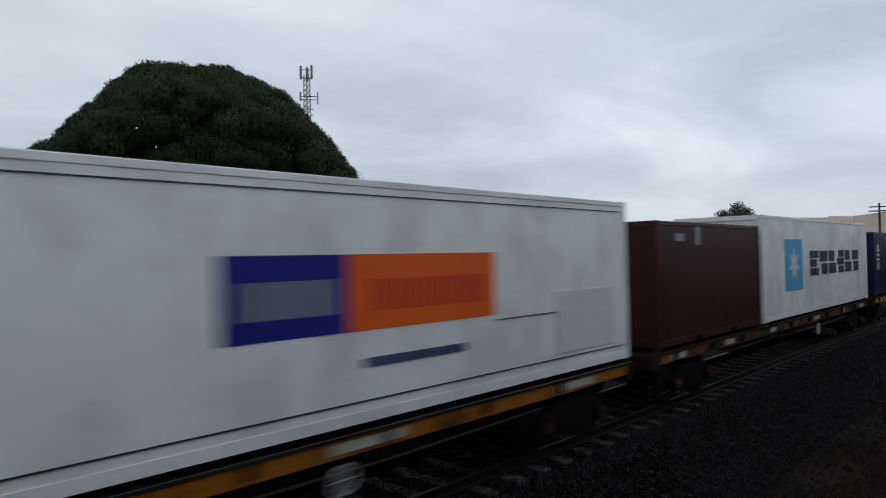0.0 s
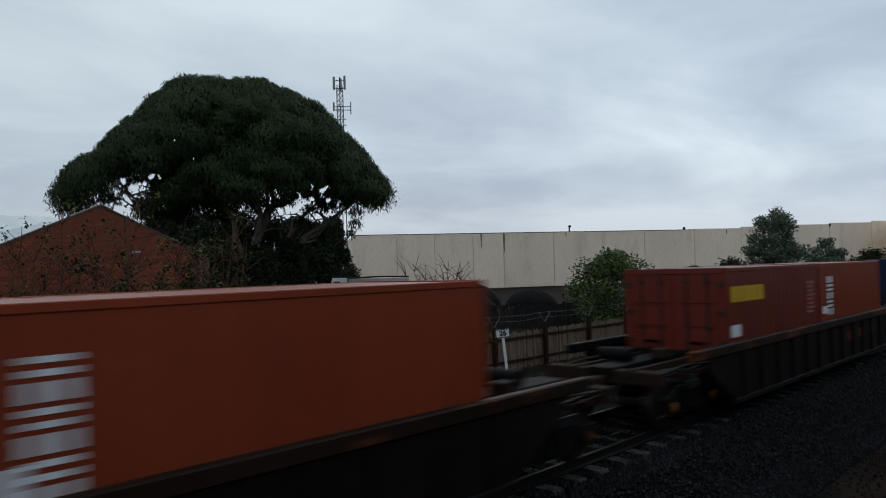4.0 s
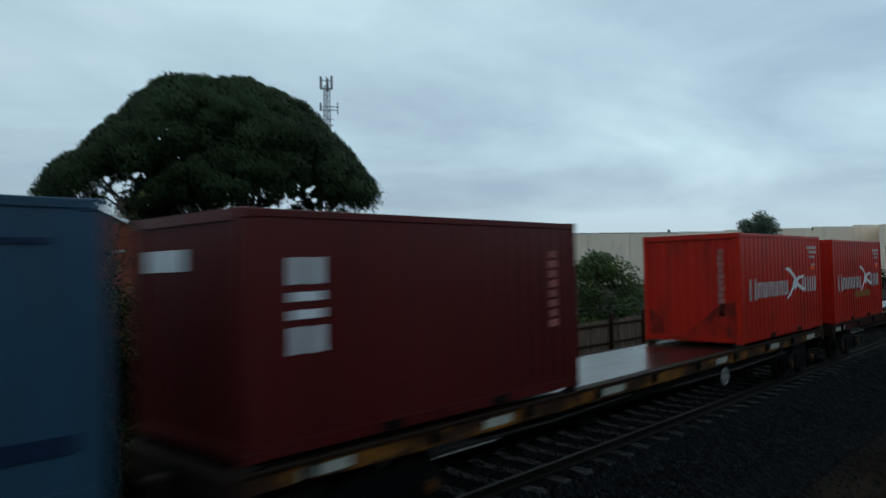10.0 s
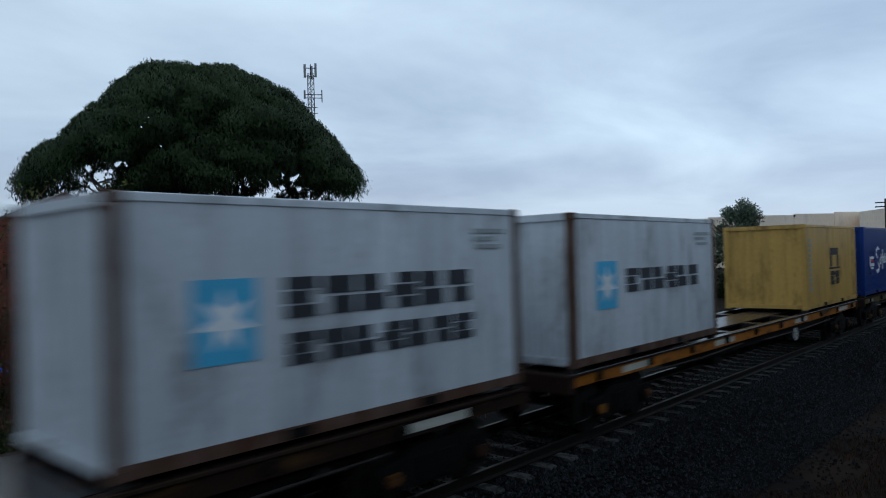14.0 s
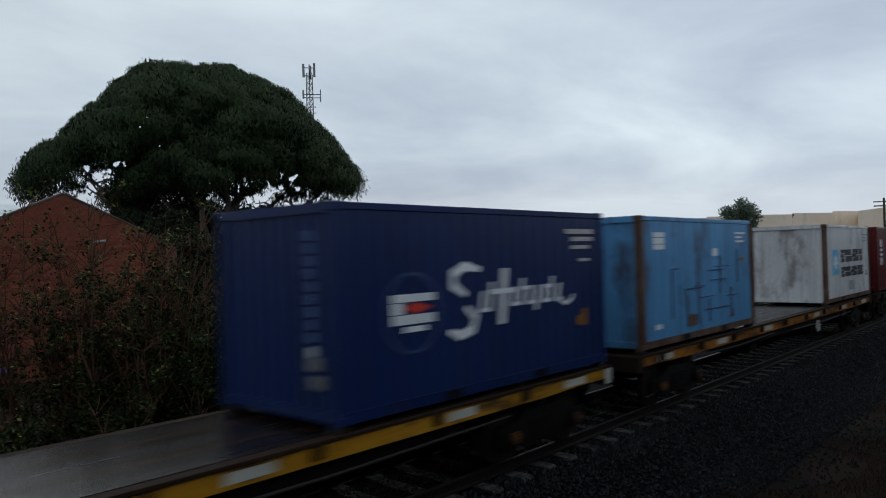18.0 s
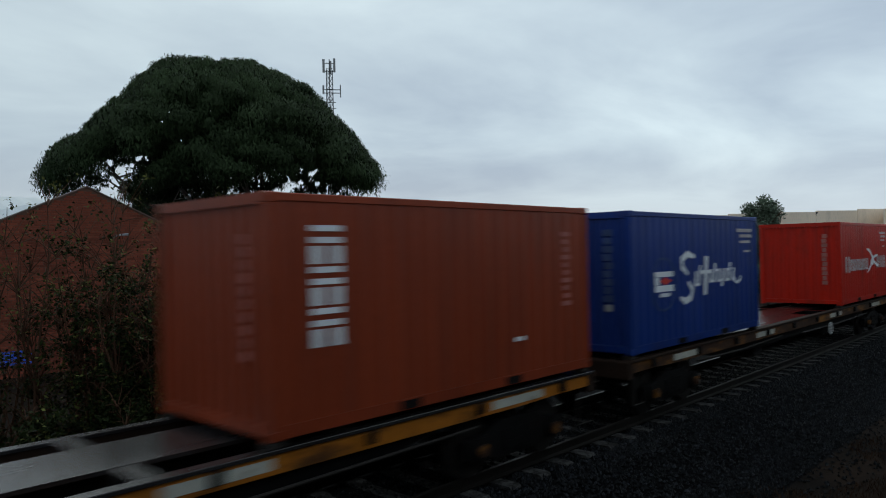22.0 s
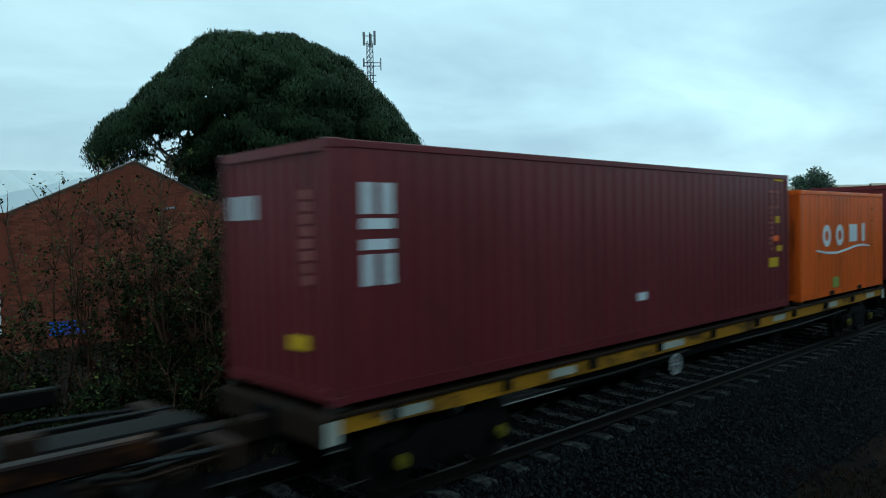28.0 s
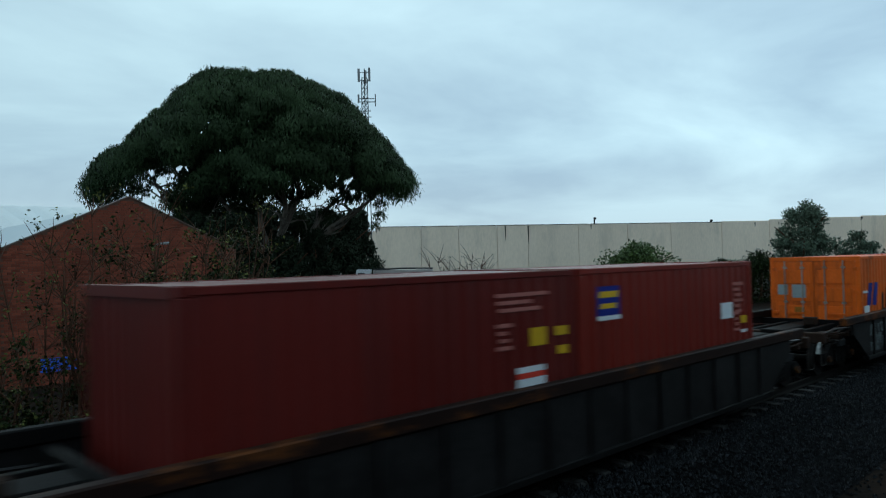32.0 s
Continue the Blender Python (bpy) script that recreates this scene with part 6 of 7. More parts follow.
# ---- trees and shrubs ----
def crown(lobes, count, size, name, mat, seed, droop=0.5, slim=0.38, shell=0.55):
    """Leaves in the outer parts of many lobes (x, y, z, radius, flatness)."""
    g = np.random.default_rng(seed)
    lobes = np.asarray(lobes)
    pick = g.choice(len(lobes), count, p=lobes[:, 3] ** 2 / (lobes[:, 3] ** 2).sum())
    d = g.normal(size=(count, 3))
    d /= np.linalg.norm(d, axis=1)[:, None]
    rad = lobes[pick, 3] * (shell + (1 - shell) * g.random(count) ** 0.6) * g.uniform(0.88, 1.12, count)
    c = lobes[pick, :3] + d * rad[:, None] * np.stack([np.ones(count), np.ones(count), lobes[pick, 4]], 1)
    return leaf_mesh(c, size, name, mat, g, droop, slim, d)


def hanging_leaves(lobes, count, size, name, mat, seed, gaps, distance):
    """Slender hanging leaves round many lobes, shaded along each lobe's curve, with gaps (across, up, radius) right through the crown."""
    g = np.random.default_rng(seed)
    lobes = np.asarray(lobes)
    pick = g.choice(len(lobes), count, p=lobes[:, 3] ** 2 / (lobes[:, 3] ** 2).sum())
    d = g.normal(size=(count, 3))
    d[:, 2] = np.where((d[:, 2] < 0) & (g.random(count) < 0.45), -d[:, 2], d[:, 2])
    d /= np.linalg.norm(d, axis=1)[:, None]
    rad = lobes[pick, 3] * (0.45 + 0.55 * g.random(count) ** 0.5) * g.uniform(0.86, 1.14, count)
    c = lobes[pick, :3] + d * rad[:, None] * np.array((1.0, 1.0, 0.82))
    near = distance / (distance + c[:, 1])
    across, up = c[:, 0] * near, 3.75 + (c[:, 2] - 3.75) * near
    keep = np.ones(count, bool)
    for gx_, gz_, gr_ in gaps:
        keep &= np.hypot(across - gx_, up - gz_) > gr_ * g.uniform(0.55, 1.1, count)
    c, d, n = c[keep], d[keep], int(keep.sum())
    fall = np.stack([g.normal(0, 0.45, n), g.normal(0, 0.45, n), -np.ones(n)], 1)
    fall /= np.linalg.norm(fall, axis=1)[:, None]
    side = np.cross(fall, d + 0.35 * g.normal(size=(n, 3)))
    side /= np.linalg.norm(side, axis=1)[:, None] + 1e-9
    ln = (size * g.uniform(0.6, 1.4, n))[:, None]
    tri = np.stack([c - side * ln * 0.17, c + side * ln * 0.17, c + fall * ln], 1)
    soft = d + np.array((0, 0, 0.30)) + 0.22 * g.normal(size=(n, 3))
    soft /= np.linalg.norm(soft, axis=1)[:, None]
    flip = (np.cross(tri[:, 1] - tri[:, 0], tri[:, 2] - tri[:, 0]) * soft).sum(1) < 0
    tri[flip] = tri[flip][:, (1, 0, 2)]
    me = pieces(tri.reshape(-1, 3).tolist(), np.arange(3 * n).reshape(n, 3).tolist(), name, mat)
    me.polygons.foreach_set("use_smooth", np.ones(n, bool))
    me.normals_split_custom_set_from_vertices(np.repeat(soft, 3, 0).tolist())
    return me


def gum_tree(azimuth, distance):
    x, y = at_bearing(azimuth, distance)
    root = thing("gum_tree", "large spreading gum tree with a dense domed crown", "tree", "", "", (x, y, GROUND), -azimuth)
    g = random.Random(21)
    edge_x = (-9.9, -9.3, -8.1, -7.1, -5.9, -4.8, -3.7, -2.5, -0.6, 0.9, 2.5, 3.9, 5.2, 6.4, 7.4, 8.5, 9.3)
    edge_z = (8.8, 9.6, 10.5, 11.6, 12.6, 14.0, 15.0, 15.4, 15.4, 15.6, 15.2, 14.7, 13.7, 12.6, 11.5, 10.2, 9.2)
    lobes = []

    def lobe(across, depth, up, size):
        k = (distance + depth) / distance
        lobes.append((across * k, depth, 3.75 + (up - 3.75) * k, size))

    def edge(u, size):
        return min(float(np.interp(u + q * size, edge_x, edge_z)) for q in (-0.6, 0, 0.6)) + 0.5 * min(1.0, abs(u) / 5.5) * (abs(u) < 8.8) + 0.3 * noise.noise((u * 0.9, 0.0, 4.0))
    for i in range(330):      # the dome
        size = g.uniform(0.65, 1.35)
        u = g.uniform(-9.1, 8.7)
        depth = g.uniform(-0.85, 0.85) * 7.6 * math.sqrt(1 - (u / 10.2) ** 2)
        top = 8.8 + (edge(u, size) - 8.8) * math.sqrt(1 - (depth / 9.0) ** 2)
        lobe(u, depth, max(8.4, top - size * 0.88 - (g.random() * max(0.0, top - size - 9.6) if i % 3 == 0 else 0.0)), size)
    for i in range(60):       # the far side of the dome
        lobe(g.uniform(-4.5, 5.5), g.uniform(2.0, 6.5), g.uniform(9.4, 13.2), g.uniform(0.9, 1.4))
    for i in range(110):      # its rim against the sky
        size, u = g.uniform(0.35, 0.95), -9.3 + 18.2 * (i + g.random()) / 110
        lobe(u, g.uniform(-1.6, 1.6), edge(u, size) - size * g.uniform(0.55, 1.1), size)
    for i in range(95):       # a lower tier that hangs forward of the dome
        size, u = g.uniform(0.6, 1.05), g.uniform(-3.6, 8.6)
        top = 11.75 - 2.2 * abs((u - 2.2) / 6.4) ** 2.2
        lobe(u, g.uniform(-6.8, -4.6) * (1 - 0.3 * abs((u - 2.2) / 6.4)), max(8.8, top - size - (g.random() ** 1.6) * 2.6), size)
    for i in range(40):       # the front of the dome above that tier
        lobe(g.uniform(-4.2, 4.4), g.uniform(-4.8, -2.2), g.uniform(11.2, 13.3), g.uniform(0.65, 1.1))
    for i in range(26):       # loose sprays below it
        lobe(g.uniform(0.8, 6.9), g.uniform(-3.0, 1.5), g.uniform(7.5, 8.7), g.uniform(0.4, 0.7))
    for i in range(36):       # a heavy bough that droops in the middle
        size, u = g.uniform(0.6, 1.0), g.uniform(-4.4, 0.8)
        lobe(u, g.uniform(-3.5, 1.5), g.uniform(7.0 + 0.25 * abs(u + 1.8), 9.4), size)
    for i in range(16):       # and beside the open boughs
        lobe(g.uniform(-7.2, -4.2), g.uniform(-2.5, 2.5), g.uniform(8.0, 10.0), g.uniform(0.3, 0.55))
    for u, up, size in ((-9.0, 8.5, 0.9), (-8.4, 7.9, 0.8), (-7.6, 8.5, 0.9), (-7.0, 8.1, 0.6), (8.4, 8.7, 0.9), (8.7, 8.2, 0.6), (7.7, 8.1, 0.6), (7.3, 7.3, 0.55), (7.2, 6.6, 0.5), (6.9, 6.0, 0.4), (6.8, 7.9, 0.6), (0.9, 15.45, 0.4), (0.2, 15.35, 0.45), (1.7, 15.3, 0.4), (-3.4, 6.9, 0.9), (-4.8, 7.1, 0.8), (2.4, 6.2, 0.7), (4.0, 6.6, 0.7), (-5.2, 7.6, 0.7), (3.2, 8.9, 0.7)):
        lobe(u, g.uniform(-1.2, 1.2), up, size)
    for i in range(24):
        lobe(g.uniform(-5.2, 0.2), g.uniform(0, 5), g.uniform(6.0, 8.2), g.uniform(0.6, 0.9))
    gaps = ((-6.15, 9.45, 0.34), (-5.75, 8.8, 0.36), (-6.0, 8.15, 0.30), (-4.75, 9.75, 0.28), (-4.35, 9.6, 0.22), (-5.2, 9.3, 0.25), (-1.3, 6.3, 0.42), (-0.8, 6.8, 0.3), (-1.65, 6.95, 0.2), (0.6, 6.7, 0.2),
            (1.8, 7.35, 0.35), (2.5, 7.45, 0.42), (3.2, 7.6, 0.40), (5.4, 8.9, 0.40), (4.7, 9.0, 0.25), (5.3, 8.35, 0.38), (5.75, 7.3, 0.36), (6.05, 6.7, 0.32), (3.85, 8.5, 0.24), (4.5, 8.2, 0.25), (6.2, 8.0, 0.2),
            (-3.0, 12.3, 0.15), (-3.3, 11.9, 0.17), (-0.7, 12.6, 0.12), (2.55, 12.15, 0.15), (0.4, 8.5, 0.12), (-2.3, 10.7, 0.12), (1.2, 12.1, 0.09), (-5.6, 10.2, 0.12))
    gaps = [(gx_ + g.uniform(-0.75, 0.75) * gr_, gz_ + g.uniform(-0.75, 0.75) * gr_, gr_ * g.uniform(0.35, 0.72)) for gx_, gz_, gr_ in gaps for _ in range(3)]
    part("crown", hanging_leaves(lobes, 640000, 0.17, "crown", M["gum_leaf"], 3, gaps, distance), None, root)
    bm = bmesh.new()
    tube(bm, [(0.75, -0.3, 0), (0.85, -0.4, 2.0), (0.9, -0.5, 3.9)], [0.55, 0.45, 0.40], 12)
    part("trunk", bm, M["bark"], root)
    for i, (dx, dy, dz) in enumerate(((-7.2, 0.5, 9.6), (-4.8, -1.5, 11.0), (-1.6, -2.5, 9.2), (1.6, -3, 9.6), (5.6, -0.6, 9.1), (7.6, -1, 8.6), (6.6, 0.5, 7.6), (-6.4, -0.5, 8.4), (2.5, 3, 12.0), (3.0, -2.0, 10.5), (-2.4, 0.5, 7.2))):
        base = Vector((0.9, -0.5, 3.5 + 0.05 * i))
        end = Vector((dx, dy, dz))
        pts = [base.lerp(end, k / 6) + Vector((0.22 * math.sin(i + k * 1.9), 0.2 * math.cos(i * 2 + k), (0.55 if i in (2, 3, 9) else -0.25) * math.sin(k / 6 * math.pi))) for k in range(7)]
        bm = bmesh.new()
        tube(bm, pts, [0.26, 0.20, 0.16, 0.13, 0.10, 0.07, 0.03], 8)
        for k in (2, 3, 4, 5):
            for _ in range(2):
                q = pts[k] + Vector((g.uniform(-1.5, 1.5), g.uniform(-1, 1), g.uniform(0.1, 1.6)))
                half = pts[k].lerp(q, 0.5) + Vector((0.1, 0, 0.12))
                tube(bm, [pts[k], half, q], [0.07, 0.045, 0.02], 6)
                tube(bm, [half, half + Vector((g.uniform(-0.6, 0.6), g.uniform(-0.4, 0.4), g.uniform(-0.2, 0.7)))], [0.03, 0.012], 5)
        part("limb", bm, M["bark"], root)
    return root


gum_tree(29.8, 45.0)


def leafy_tree(name, label, azimuth, distance, height, width, mat, leaf, count, seed, shape="round", base=0.3):
    x, y = at_bearing(azimuth, distance)
    root = thing(name, label, "tree" if height > 4 else "shrub", "", "", (x, y, GROUND), -azimuth)
    g = random.Random(seed)
    lobes = []
    for i in range(90):
        h = g.random()
        w = {"round": math.sqrt(max(0.05, 1 - (2 * h - 0.9) ** 2)), "cone": 1.05 - h, "vase": 0.55 + 0.5 * h, "tuft": 1.05 - 0.92 * h, "crown": 1.0 - 0.75 * max(0.0, h - 0.45) / 0.55}[shape] * width / 2
        a, q = g.uniform(0, math.tau), math.sqrt(g.random())
        s = width * g.uniform(0.10, 0.19)
        lobes.append((w * q * math.cos(a), w * q * math.sin(a), height * (base + (1 - base) * h) - s * 0.6, s, 0.85))
    part("crown", crown(lobes, count, leaf, "crown", mat, seed, 0.2, 0.45, 0.3), None, root)
    bm = bmesh.new()
    tube(bm, [(0, 0, 0), (0.03 * height, 0, height * 0.4), (0, 0, height * 0.8)], [0.03 * height, 0.022 * height, 0.008 * height], 8)
    part("trunk", bm, M["dark_bark"], root)
    for i in range(7):
        a = i * 2.4
        bm = bmesh.new()
        z = height * (0.18 + 0.08 * i)
        tube(bm, [(0, 0, z), (width * 0.22 * math.cos(a), width * 0.22 * math.sin(a), z + height * 0.12), (width * 0.38 * math.cos(a), width * 0.38 * math.sin(a), z + height * 0.22)], [0.014 * height, 0.009 * height, 0.004 * height], 6)
        part("limb", bm, M["dark_bark"], root)
    return root


leafy_tree("cypress", "dark pointed cypress behind the tipper truck", 37.2, 84, 9.9, 6.2, M["cypress_leaf"], 0.45, 14000, 25, "cone", 0.0)
for i, (az, dist, h, w) in enumerate(((36.2, 80, 9.2, 7.6), (34.4, 78, 9.6, 7.4), (32.4, 66, 9.0, 6.4), (29.6, 62, 9.2, 6.4), (27.2, 58, 9.0, 6.4), (24.8, 54, 8.4, 6.0), (22.6, 52, 6.8, 5.0))):
    leafy_tree("cypress", "dark dense cypress beneath the gum tree", az, dist, h, w, M["cypress_leaf"], 0.42, 15000, 5 + i, "crown", 0.0)
for i, (az, dist, h, w) in enumerate(((27.8, 40, 6.6, 4.6), (31.4, 41, 5.4, 4.0), (25.2, 40, 6.6, 4.6), (33.8, 43, 5.8, 3.4))):
    leafy_tree("understorey_shrub", "dark green shrub beneath the gum tree", az, dist, h, w, M["cypress_leaf"], 0.22, 14000, 60 + i, "crown", 0.0)
leafy_tree("round_bush", "rounded bright green bush behind the fence", 58.9, 40, 4.55, 4.9, M["bush_leaf"], 0.20, 15000, 8, "round", 0.12)
leafy_tree("wattle_tree", "grey-green wattle tree before the warehouse", 70.3, 62, 7.9, 5.0, M["grey_leaf"], 0.22, 26000, 9, "crown", 0.0)
leafy_tree("wattle_tree", "small grey-green wattle before the warehouse", 73.7, 62, 5.2, 3.0, M["grey_leaf"], 0.24, 7000, 10, "round", 0.15)
leafy_tree("hedge_bush", "dark low bush before the warehouse", 67.5, 60, 3.9, 6.2, M["shrub_leaf"], 0.24, 10000, 12, "round", 0.0)
leafy_tree("hedge_bush", "dark low bush before the warehouse", 76.6, 60, 4.3, 4.2, M["shrub_leaf"], 0.24, 8000, 13, "round", 0.0)
leafy_tree("hedge_bush", "dark low bush before the warehouse", 64.9, 58, 3.3, 4.0, M["shrub_leaf"], 0.24, 6000, 14, "round", 0.0)


def twig_shrub(label, x, y, height, width, stems, leaves, seed, mat=None, low=0.0):
    """A straggling shrub of many thin stems with small leaves, thickest near the ground."""
    root = thing("straggly_shrub", label, "shrub", "shrubs along the line", "", (x, y, GROUND))
    g = random.Random(seed)
    centres, tips = [], []
    bm = bmesh.new()
    for i in range(stems):
        a, lean = g.uniform(0, math.tau), g.uniform(0.1, 0.5) * width
        h = height * g.uniform(0.5, 1.0)
        p0 = Vector((g.uniform(-0.3, 0.3) * width, g.uniform(-0.3, 0.3) * width, 0))
        p3 = p0 + Vector((lean * math.cos(a), 0.6 * lean * math.sin(a), h))
        pts = [p0.lerp(p3, k / 5) + Vector((g.uniform(-0.09, 0.09), g.uniform(-0.09, 0.09), 0)) * (k > 0) for k in range(6)]
        tube(bm, pts, [0.032, 0.027, 0.021, 0.016, 0.011, 0.006], 5)
        for k in range(1, 6):
            for _ in range(5):
                q = pts[k] + Vector((g.uniform(-0.5, 0.5), g.uniform(-0.5, 0.5), g.uniform(0.1, 0.7))) * (height / 4.5)
                tube(bm, [pts[k], pts[k].lerp(q, 0.55) + Vector((0.02, 0, 0.03)), q], [0.010, 0.007, 0.003], 4)
                leafy = 1 if g.random() < 0.45 else 0
                for _ in range(4 * leaves * leafy if k < 5 or leaves else 1):
                    if g.random() > 0.25 + 0.9 * (pts[k].z + low) / height or g.random() < 0.35:
                        centres.append(tuple(pts[k].lerp(q, 1.0 - 0.5 * g.random() ** 1.5) + Vector((g.gauss(0, 0.055), g.gauss(0, 0.055), g.gauss(0, 0.07)))))
                if leafy and leaves and g.random() < 0.5:
                    tips += [tuple(q + Vector((g.gauss(0, 0.06), g.gauss(0, 0.05) - 0.03, g.gauss(0.03, 0.07)))) for _ in range(9)]
    part("stem", bm, M["dark_bark"], root)
    tips += [c for c in centres if g.random() < 0.05]
    if tips:
        part("tip_foliage", leaf_mesh(np.array(tips), 0.075, "tip_foliage", M["tip_leaf"], np.random.default_rng(seed + 9), 0.1, 0.5), None, root, "yellow-green leaf tips")
    part("foliage", leaf_mesh(np.array(centres), 0.075, "foliage", mat or M["shrub_leaf"], np.random.default_rng(seed), 0.1, 0.55), None, root)
    return root


for i, (x, y, h, w, n, k) in enumerate(((2.3, 12.6, 2.9, 1.6, 10, 10), (4.9, 13.0, 3.9, 2.0, 16, 11), (5.7, 12.6, 4.4, 2.6, 18, 13), (7.0, 13.4, 4.5, 2.8, 18, 15), (7.7, 13.9, 4.0, 2.2, 15, 20), (8.5, 14.6, 3.4, 1.7, 12, 14), (2.2, 13.5, 2.4, 2.4, 10, 16), (5.2, 11.6, 2.3, 2.6, 16, 50), (6.6, 12.0, 2.5, 2.2, 16, 60), (7.7, 12.9, 2.4, 1.9, 15, 60), (3.4, 11.4, 1.7, 2.4, 14, 40), (2.4, 13.3, 4.4, 1.4, 7, 2), (3.9, 13.4, 4.7, 1.6, 8, 3), (5.6, 13.6, 4.9, 1.8, 9, 4), (6.6, 12.8, 3.4, 2.2, 14, 30))):
    twig_shrub("straggly dark shrub with bare stems and small green leaves", x, y, h, w, n, k, 40 + i)
for i, (x, y, h, w, n, k) in enumerate(((15.0, 14.9, 3.9, 2.0, 16, 0), (16.2, 15.2, 3.6, 1.8, 15, 0), (14.0, 14.7, 2.9, 1.8, 14, 1), (15.6, 14.4, 2.5, 2.2, 20, 6), (13.8, 14.4, 2.2, 1.4, 12, 5))):
    twig_shrub("dense bare brown shrub by the kilometre sign", x, y, h, w, n, k, 70 + i)

# low bank of dark earth before the heaps
bm = bmesh.new()
rows = []
for k in range(20):
    az = 43.8 + k * 0.35
    bx, by = at_bearing(az, 57)
    e = min(1.0, k / 6, (19 - k) / 4)
    top_z = 1.5 * e + 0.22 * noise.noise((k * 0.45, 2.0, 0))
    rows.append([bm.verts.new((bx + d * math.sin(radians(az)), by + d * math.cos(radians(az)), GROUND + z)) for d, z in ((-2.2, -0.05), (-1.0, 0.7 * top_z), (0.0, top_z), (1.2, 0.7 * top_z), (2.4, -0.05))])
for p, q in zip(rows, rows[1:]):
    for k in range(4):
        bm.faces.new((p[k], q[k], q[k + 1], p[k + 1]))
solid("earth_bank", bm, M["mound"], "low bank of dark earth across the yard", "bank", "")

# rounded heaps of black soil in the yard before the warehouse
for az, dist, w, h in ((47.9, 62, 5.4, 2.30), (52.6, 61, 4.6, 1.80)):
    x, y = at_bearing(az, dist)
    bm = bmesh.new()
    rings_n, seg = 12, 30
    rows = []
    for j in range(rings_n + 1):
        q = j / rings_n
        rows.append([bm.verts.new((0.5 * w * q * math.cos(k * math.tau / seg) * (1 + 0.05 * noise.noise((k * 0.6, az, 0))), 0.5 * w * q * math.sin(k * math.tau / seg), h * math.sqrt(max(0.0, 1 - q ** 1.9)) + 0.10 * noise.noise((q * 5, k * 0.9, az)) * (1 - q))) for k in range(seg)])
    for a, b in zip(rows, rows[1:]):
        for k in range(seg):
            bm.faces.new((a[k], a[(k + 1) % seg], b[(k + 1) % seg], b[k]))
    bmesh.ops.remove_doubles(bm, verts=bm.verts, dist=0.001)
    heap = solid("soil_mound", bm, M["mound"], "rounded black heap of soil before the warehouse wall", "heap", "", (x, y, GROUND))
    heap.rotation_euler = (0, 0, radians(-az))


# ---- tipper truck ----
def tipper_truck(azimuth, distance):
    x, y = at_bearing(azimuth, distance)
    root = thing("tipper_truck", "white cab tipper truck with a ribbed alloy body", "truck", "", "", (x, y, GROUND), -azimuth)
    bm = bmesh.new()
    prism(bm, [(-4.1, 0.75), (-2.35, 0.75), (-2.3, 2.95), (-3.75, 2.98), (-3.95, 2.2), (-4.1, 1.6)], "y", -1.2, 1.2)
    cab = part("cab", bm, M["truck_white"], root)
    bm = bmesh.new()
    prism(bm, [(-3.72, 1.75), (-2.95, 1.75), (-2.95, 2.65), (-3.62, 2.65)], "y", -1.215, -1.203)
    part("window", bm, M["glass_dark"], cab)
    bm = bmesh.new()
    prism(bm, [(-4.00, 1.78), (-3.86, 1.78), (-3.74, 2.72), (-3.83, 2.72)], "y", -1.05, 1.05)
    part("windscreen", bm, M["glass_dark"], cab)
    bm = bmesh.new()
    box(bm, -2.28, -2.12, -1.1, 1.1, 1.0, 2.6)
    part("air_stack", bm, M["dark_steel"], root)
    bm = bmesh.new()
    box(bm, -1.9, 3.6, -1.15, -0.55, 0.95, 1.14)
    part("mudguard", bm, M["dark_steel"], root)
    bm = bmesh.new()
    box(bm, -4.0, -2.4, -1.208, -1.203, 0.8, 1.15)
    part("step_panel", bm, M["sheet"], cab)
    bm = bmesh.new()
    prism(bm, [(-2.1, 1.15), (3.9, 1.15), (4.05, 2.6), (4.0, 2.85), (-2.1, 2.9)], "y", -1.22, 1.22)
    body = part("tipper_body", bm, M["tipper_steel"], root)
    for k in range(13):
        bm = bmesh.new()
        u = -1.9 + k * 0.46
        box(bm, u - 0.05, u + 0.05, -1.26, -1.222, 1.2, 2.75)
        part("rib", bm, M["tipper_steel"], body)
    bm = bmesh.new()
    tube(bm, [(-2.1, -1.1, 2.95), (1, -1.1, 3.02), (4.0, -1.1, 2.95)], [0.09, 0.09, 0.09], 7)
    part("rolled_cover", bm, M["sheet"], body)
    bm = bmesh.new()
    box(bm, -3.9, 3.7, -0.5, 0.5, 0.7, 1.1)
    part("chassis", bm, M["dark_steel"], root)
    bm = bmesh.new()
    bev_box(bm, -1.7, -0.5, -1.2, -0.6, 0.55, 1.05, 0.05)
    part("fuel_tank", bm, M["antenna"], root)
    for wx_ in (-3.1, 1.0, 2.4):
        for y0, y1 in ((-1.22, -0.85), (0.85, 1.22)):
            bm = bmesh.new()
            ring(bm, 0, 0, 0.52, y0, y1, 20)
            w = part("wheel", bm, M["tyre"], root, "", (wx_, 0, 0.52))
            bm = bmesh.new()
            ring(bm, 0, 0, 0.22, y0 - 0.01, y0 - 0.002, 14)
            part("rim", bm, M["antenna"], w)
    return root


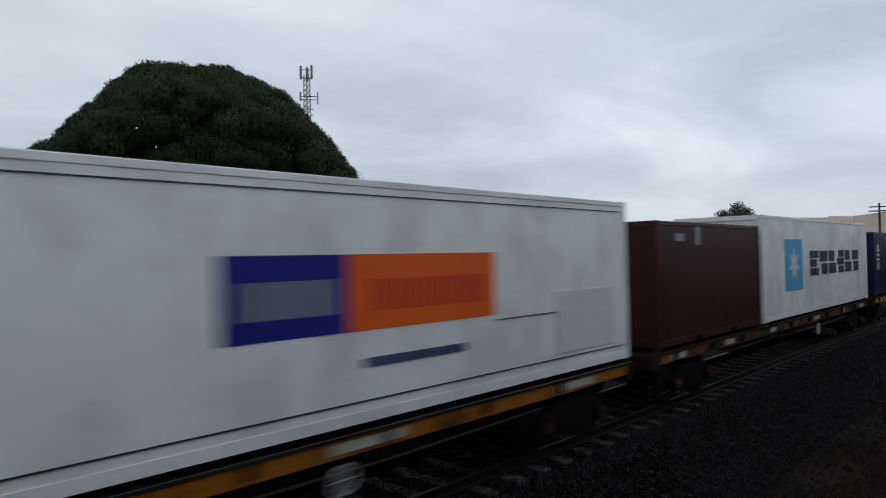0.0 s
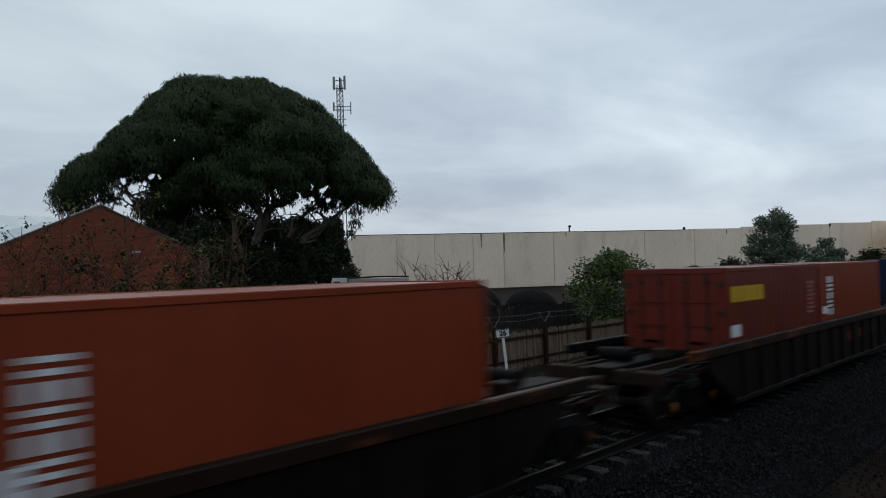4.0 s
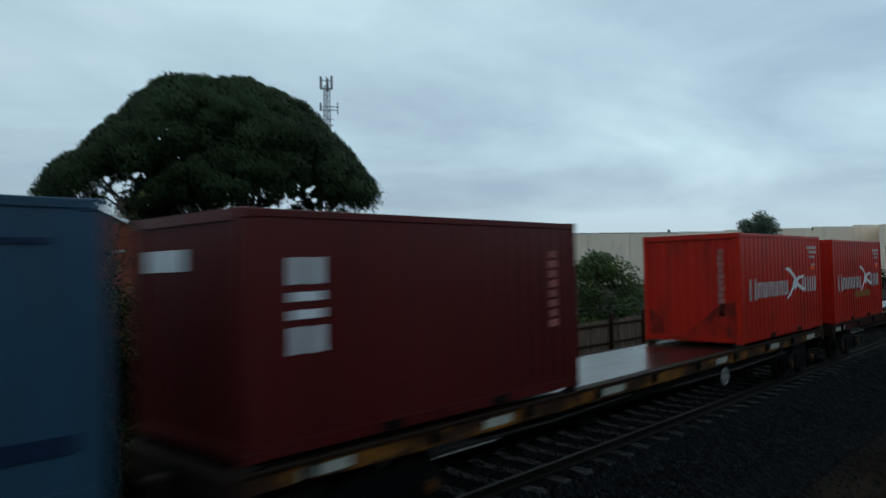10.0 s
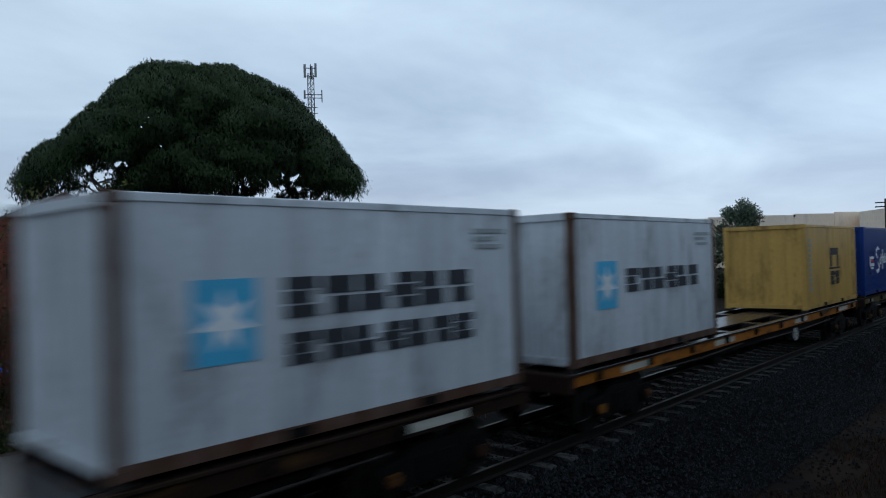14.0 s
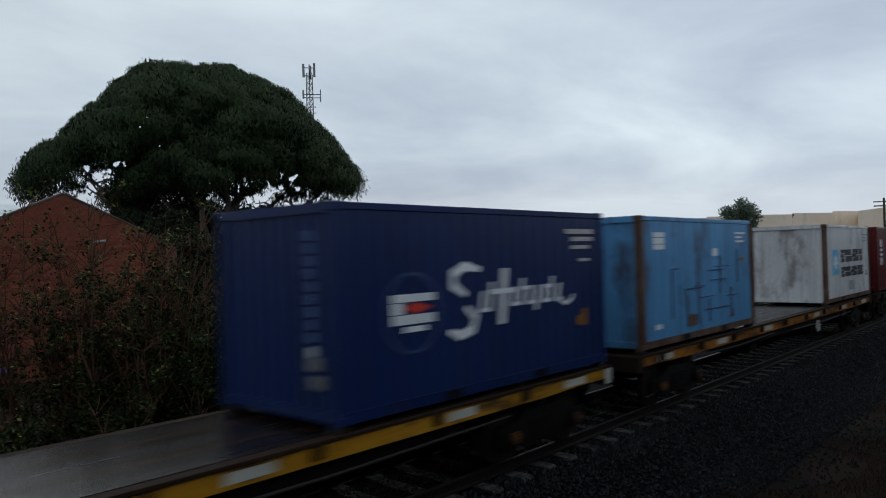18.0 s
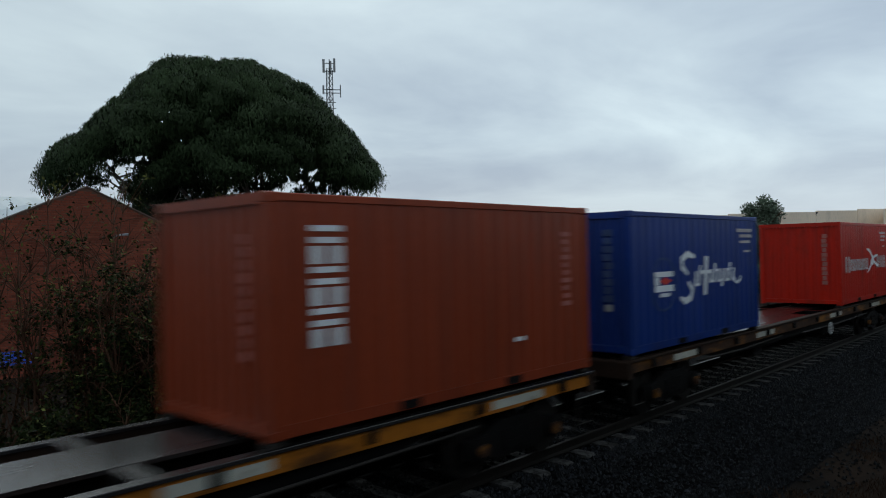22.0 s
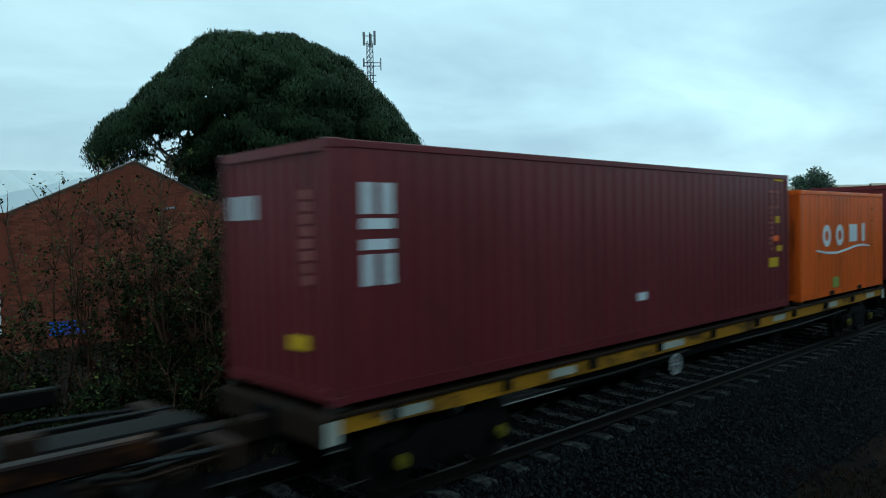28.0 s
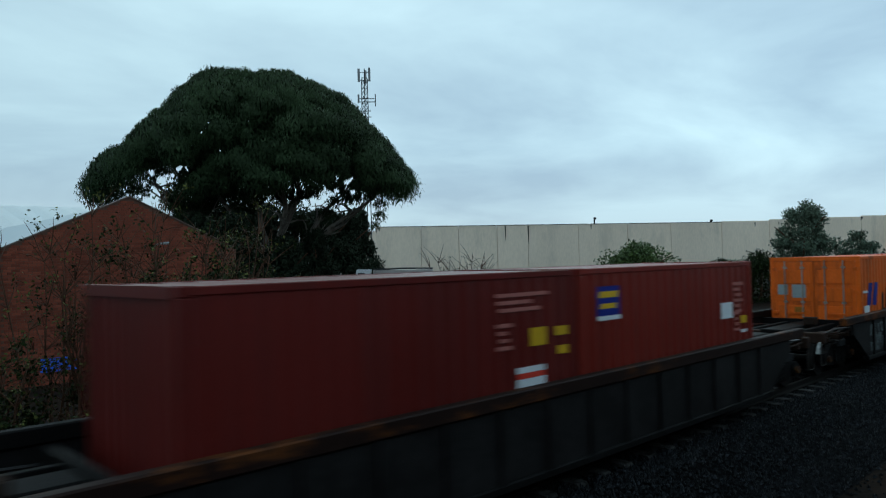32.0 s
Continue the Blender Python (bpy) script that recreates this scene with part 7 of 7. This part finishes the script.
tipper_truck(39.9, 75.0)
trailer = thing("parked_trailer", "grey parked trailer beneath the trees", "trailer", "", "", (*at_bearing(33.5, 76), GROUND), -33)
bm = bmesh.new()
bev_box(bm, -3.0, 3.0, -1.1, 1.1, 1.1, 2.7, 0.05)
part("body", bm, M["tipper_steel"], trailer)
for u in (-1.8, 1.8):
    bm = bmesh.new()
    ring(bm, u, 0.5, 0.5, -1.15, -0.85, 16)
    part("wheel", bm, M["tyre"], trailer)
bm = bmesh.new()
box(bm, -2.8, 2.8, -0.4, 0.4, 0.8, 1.098)
part("chassis", bm, M["dark_steel"], trailer)

# ---- mobile phone tower ----
tower = thing("phone_tower", "slim lattice phone tower with antennas at its top", "tower", "", "", (*at_bearing(37.95, 110), GROUND), -38)
H = 33.0
legs = ((-0.45, -0.4), (0.45, -0.4), (0.0, 0.5))
for lx, ly in legs:
    bm = bmesh.new()
    tube(bm, [(lx * 1.3, ly * 1.3, 0), (lx, ly, H - 1.5)], [0.075, 0.06], 6)
    part("leg", bm, M["galvanised"], tower)
bm = bmesh.new()
for k in range(24):
    z0, z1 = H - 20 + k * 0.78, H - 20 + (k + 1) * 0.78
    for (ax, ay), (bx, by) in zip(legs, legs[1:] + legs[:1]):
        tube(bm, [(ax, ay, z0), (bx, by, z1)], [0.042, 0.042], 4)
        tube(bm, [(ax, ay, z1), (bx, by, z1)], [0.025, 0.025], 4)
part("lattice", bm, M["galvanised"], tower)
bm = bmesh.new()
tube(bm, [(0, 0, H - 1.5), (0, 0, H + 0.2)], [0.09, 0.06], 6)
part("mast", bm, M["galvanised"], tower)
for lx, ly, z, h, w in ((-0.85, -0.3, H - 0.9, 2.0, 0.36), (0.75, -0.35, H - 0.8, 2.1, 0.34), (0.1, 0.6, H - 0.9, 2.0, 0.34), (0.2, -0.6, H - 1.0, 1.5, 0.25), (1.6, 0.0, H - 4.6, 1.9, 0.16), (-0.95, 0.0, H - 4.4, 1.3, 0.28), (-1.35, 0.1, H - 6.6, 1.6, 0.14)):
    bm = bmesh.new()
    bev_box(bm, lx - w / 2, lx + w / 2, ly - 0.1, ly + 0.1, z - h / 2, z + h / 2, 0.03)
    part("antenna", bm, M["antenna"], tower)
for z, a, b in ((H - 4.9, -1.0, 1.65), (H - 4.4, -1.0, 1.65), (H - 6.3, -1.4, 0.9), (H - 7.2, -1.4, 0.9), (H - 1.6, -0.9, 0.8), (H - 0.4, -0.9, 0.8)):
    bm = bmesh.new()
    box(bm, a, b, -0.05, 0.05, z - 0.05, z + 0.05)
    part("bracket", bm, M["galvanised"], tower)

# ---- power pole far along the line ----
pole = thing("power_pole", "dark timber power pole with crossarms", "pole", "", "", (*at_bearing(79.6, 120), GROUND), -79)
bm = bmesh.new()
tube(bm, [(0, 0, 0), (0, 0, 10.2)], [0.2, 0.14], 8)
part("post", bm, M["timber_pole"], pole)
for z in (9.0, 9.6):
    bm = bmesh.new()
    box(bm, -1.3, 1.3, -0.08, 0.08, z, z + 0.16)
    part("crossarm", bm, M["timber_pole"], pole)
bm = bmesh.new()
for u in (-1.2, -0.6, 0.6, 1.2):
    tube(bm, [(u, 0, 9.2), (u + 10, 30, 8.4), (u + 20, 60, 9.2)], [0.02, 0.02, 0.02], 4)
part("wire", bm, M["timber_pole"], pole)


def motions():
    """The train rolls by and brakes; every wheelset turns with it."""
    times = [0.5 * i for i in range(65)]
    for ob, rear, z in MOVING:
        walk(ob, [(t, pose(rear + travel(t), RAIL_Y, z)) for t in times])
    first = WHEELS[0]
    walk(first, [(i / FPS, pose(0, 0, 0, 0, math.degrees(travel(i / FPS) / AXLE_R) % 360, 0)) for i in range(32 * FPS + 1)])
    action = first.animation_data.action
    for ob in WHEELS[1:]:
        ob.rotation_mode = "QUATERNION"
        ob.animation_data_create().action = action
        ob.animation_data.action_slot = action.slots[0]


motions()
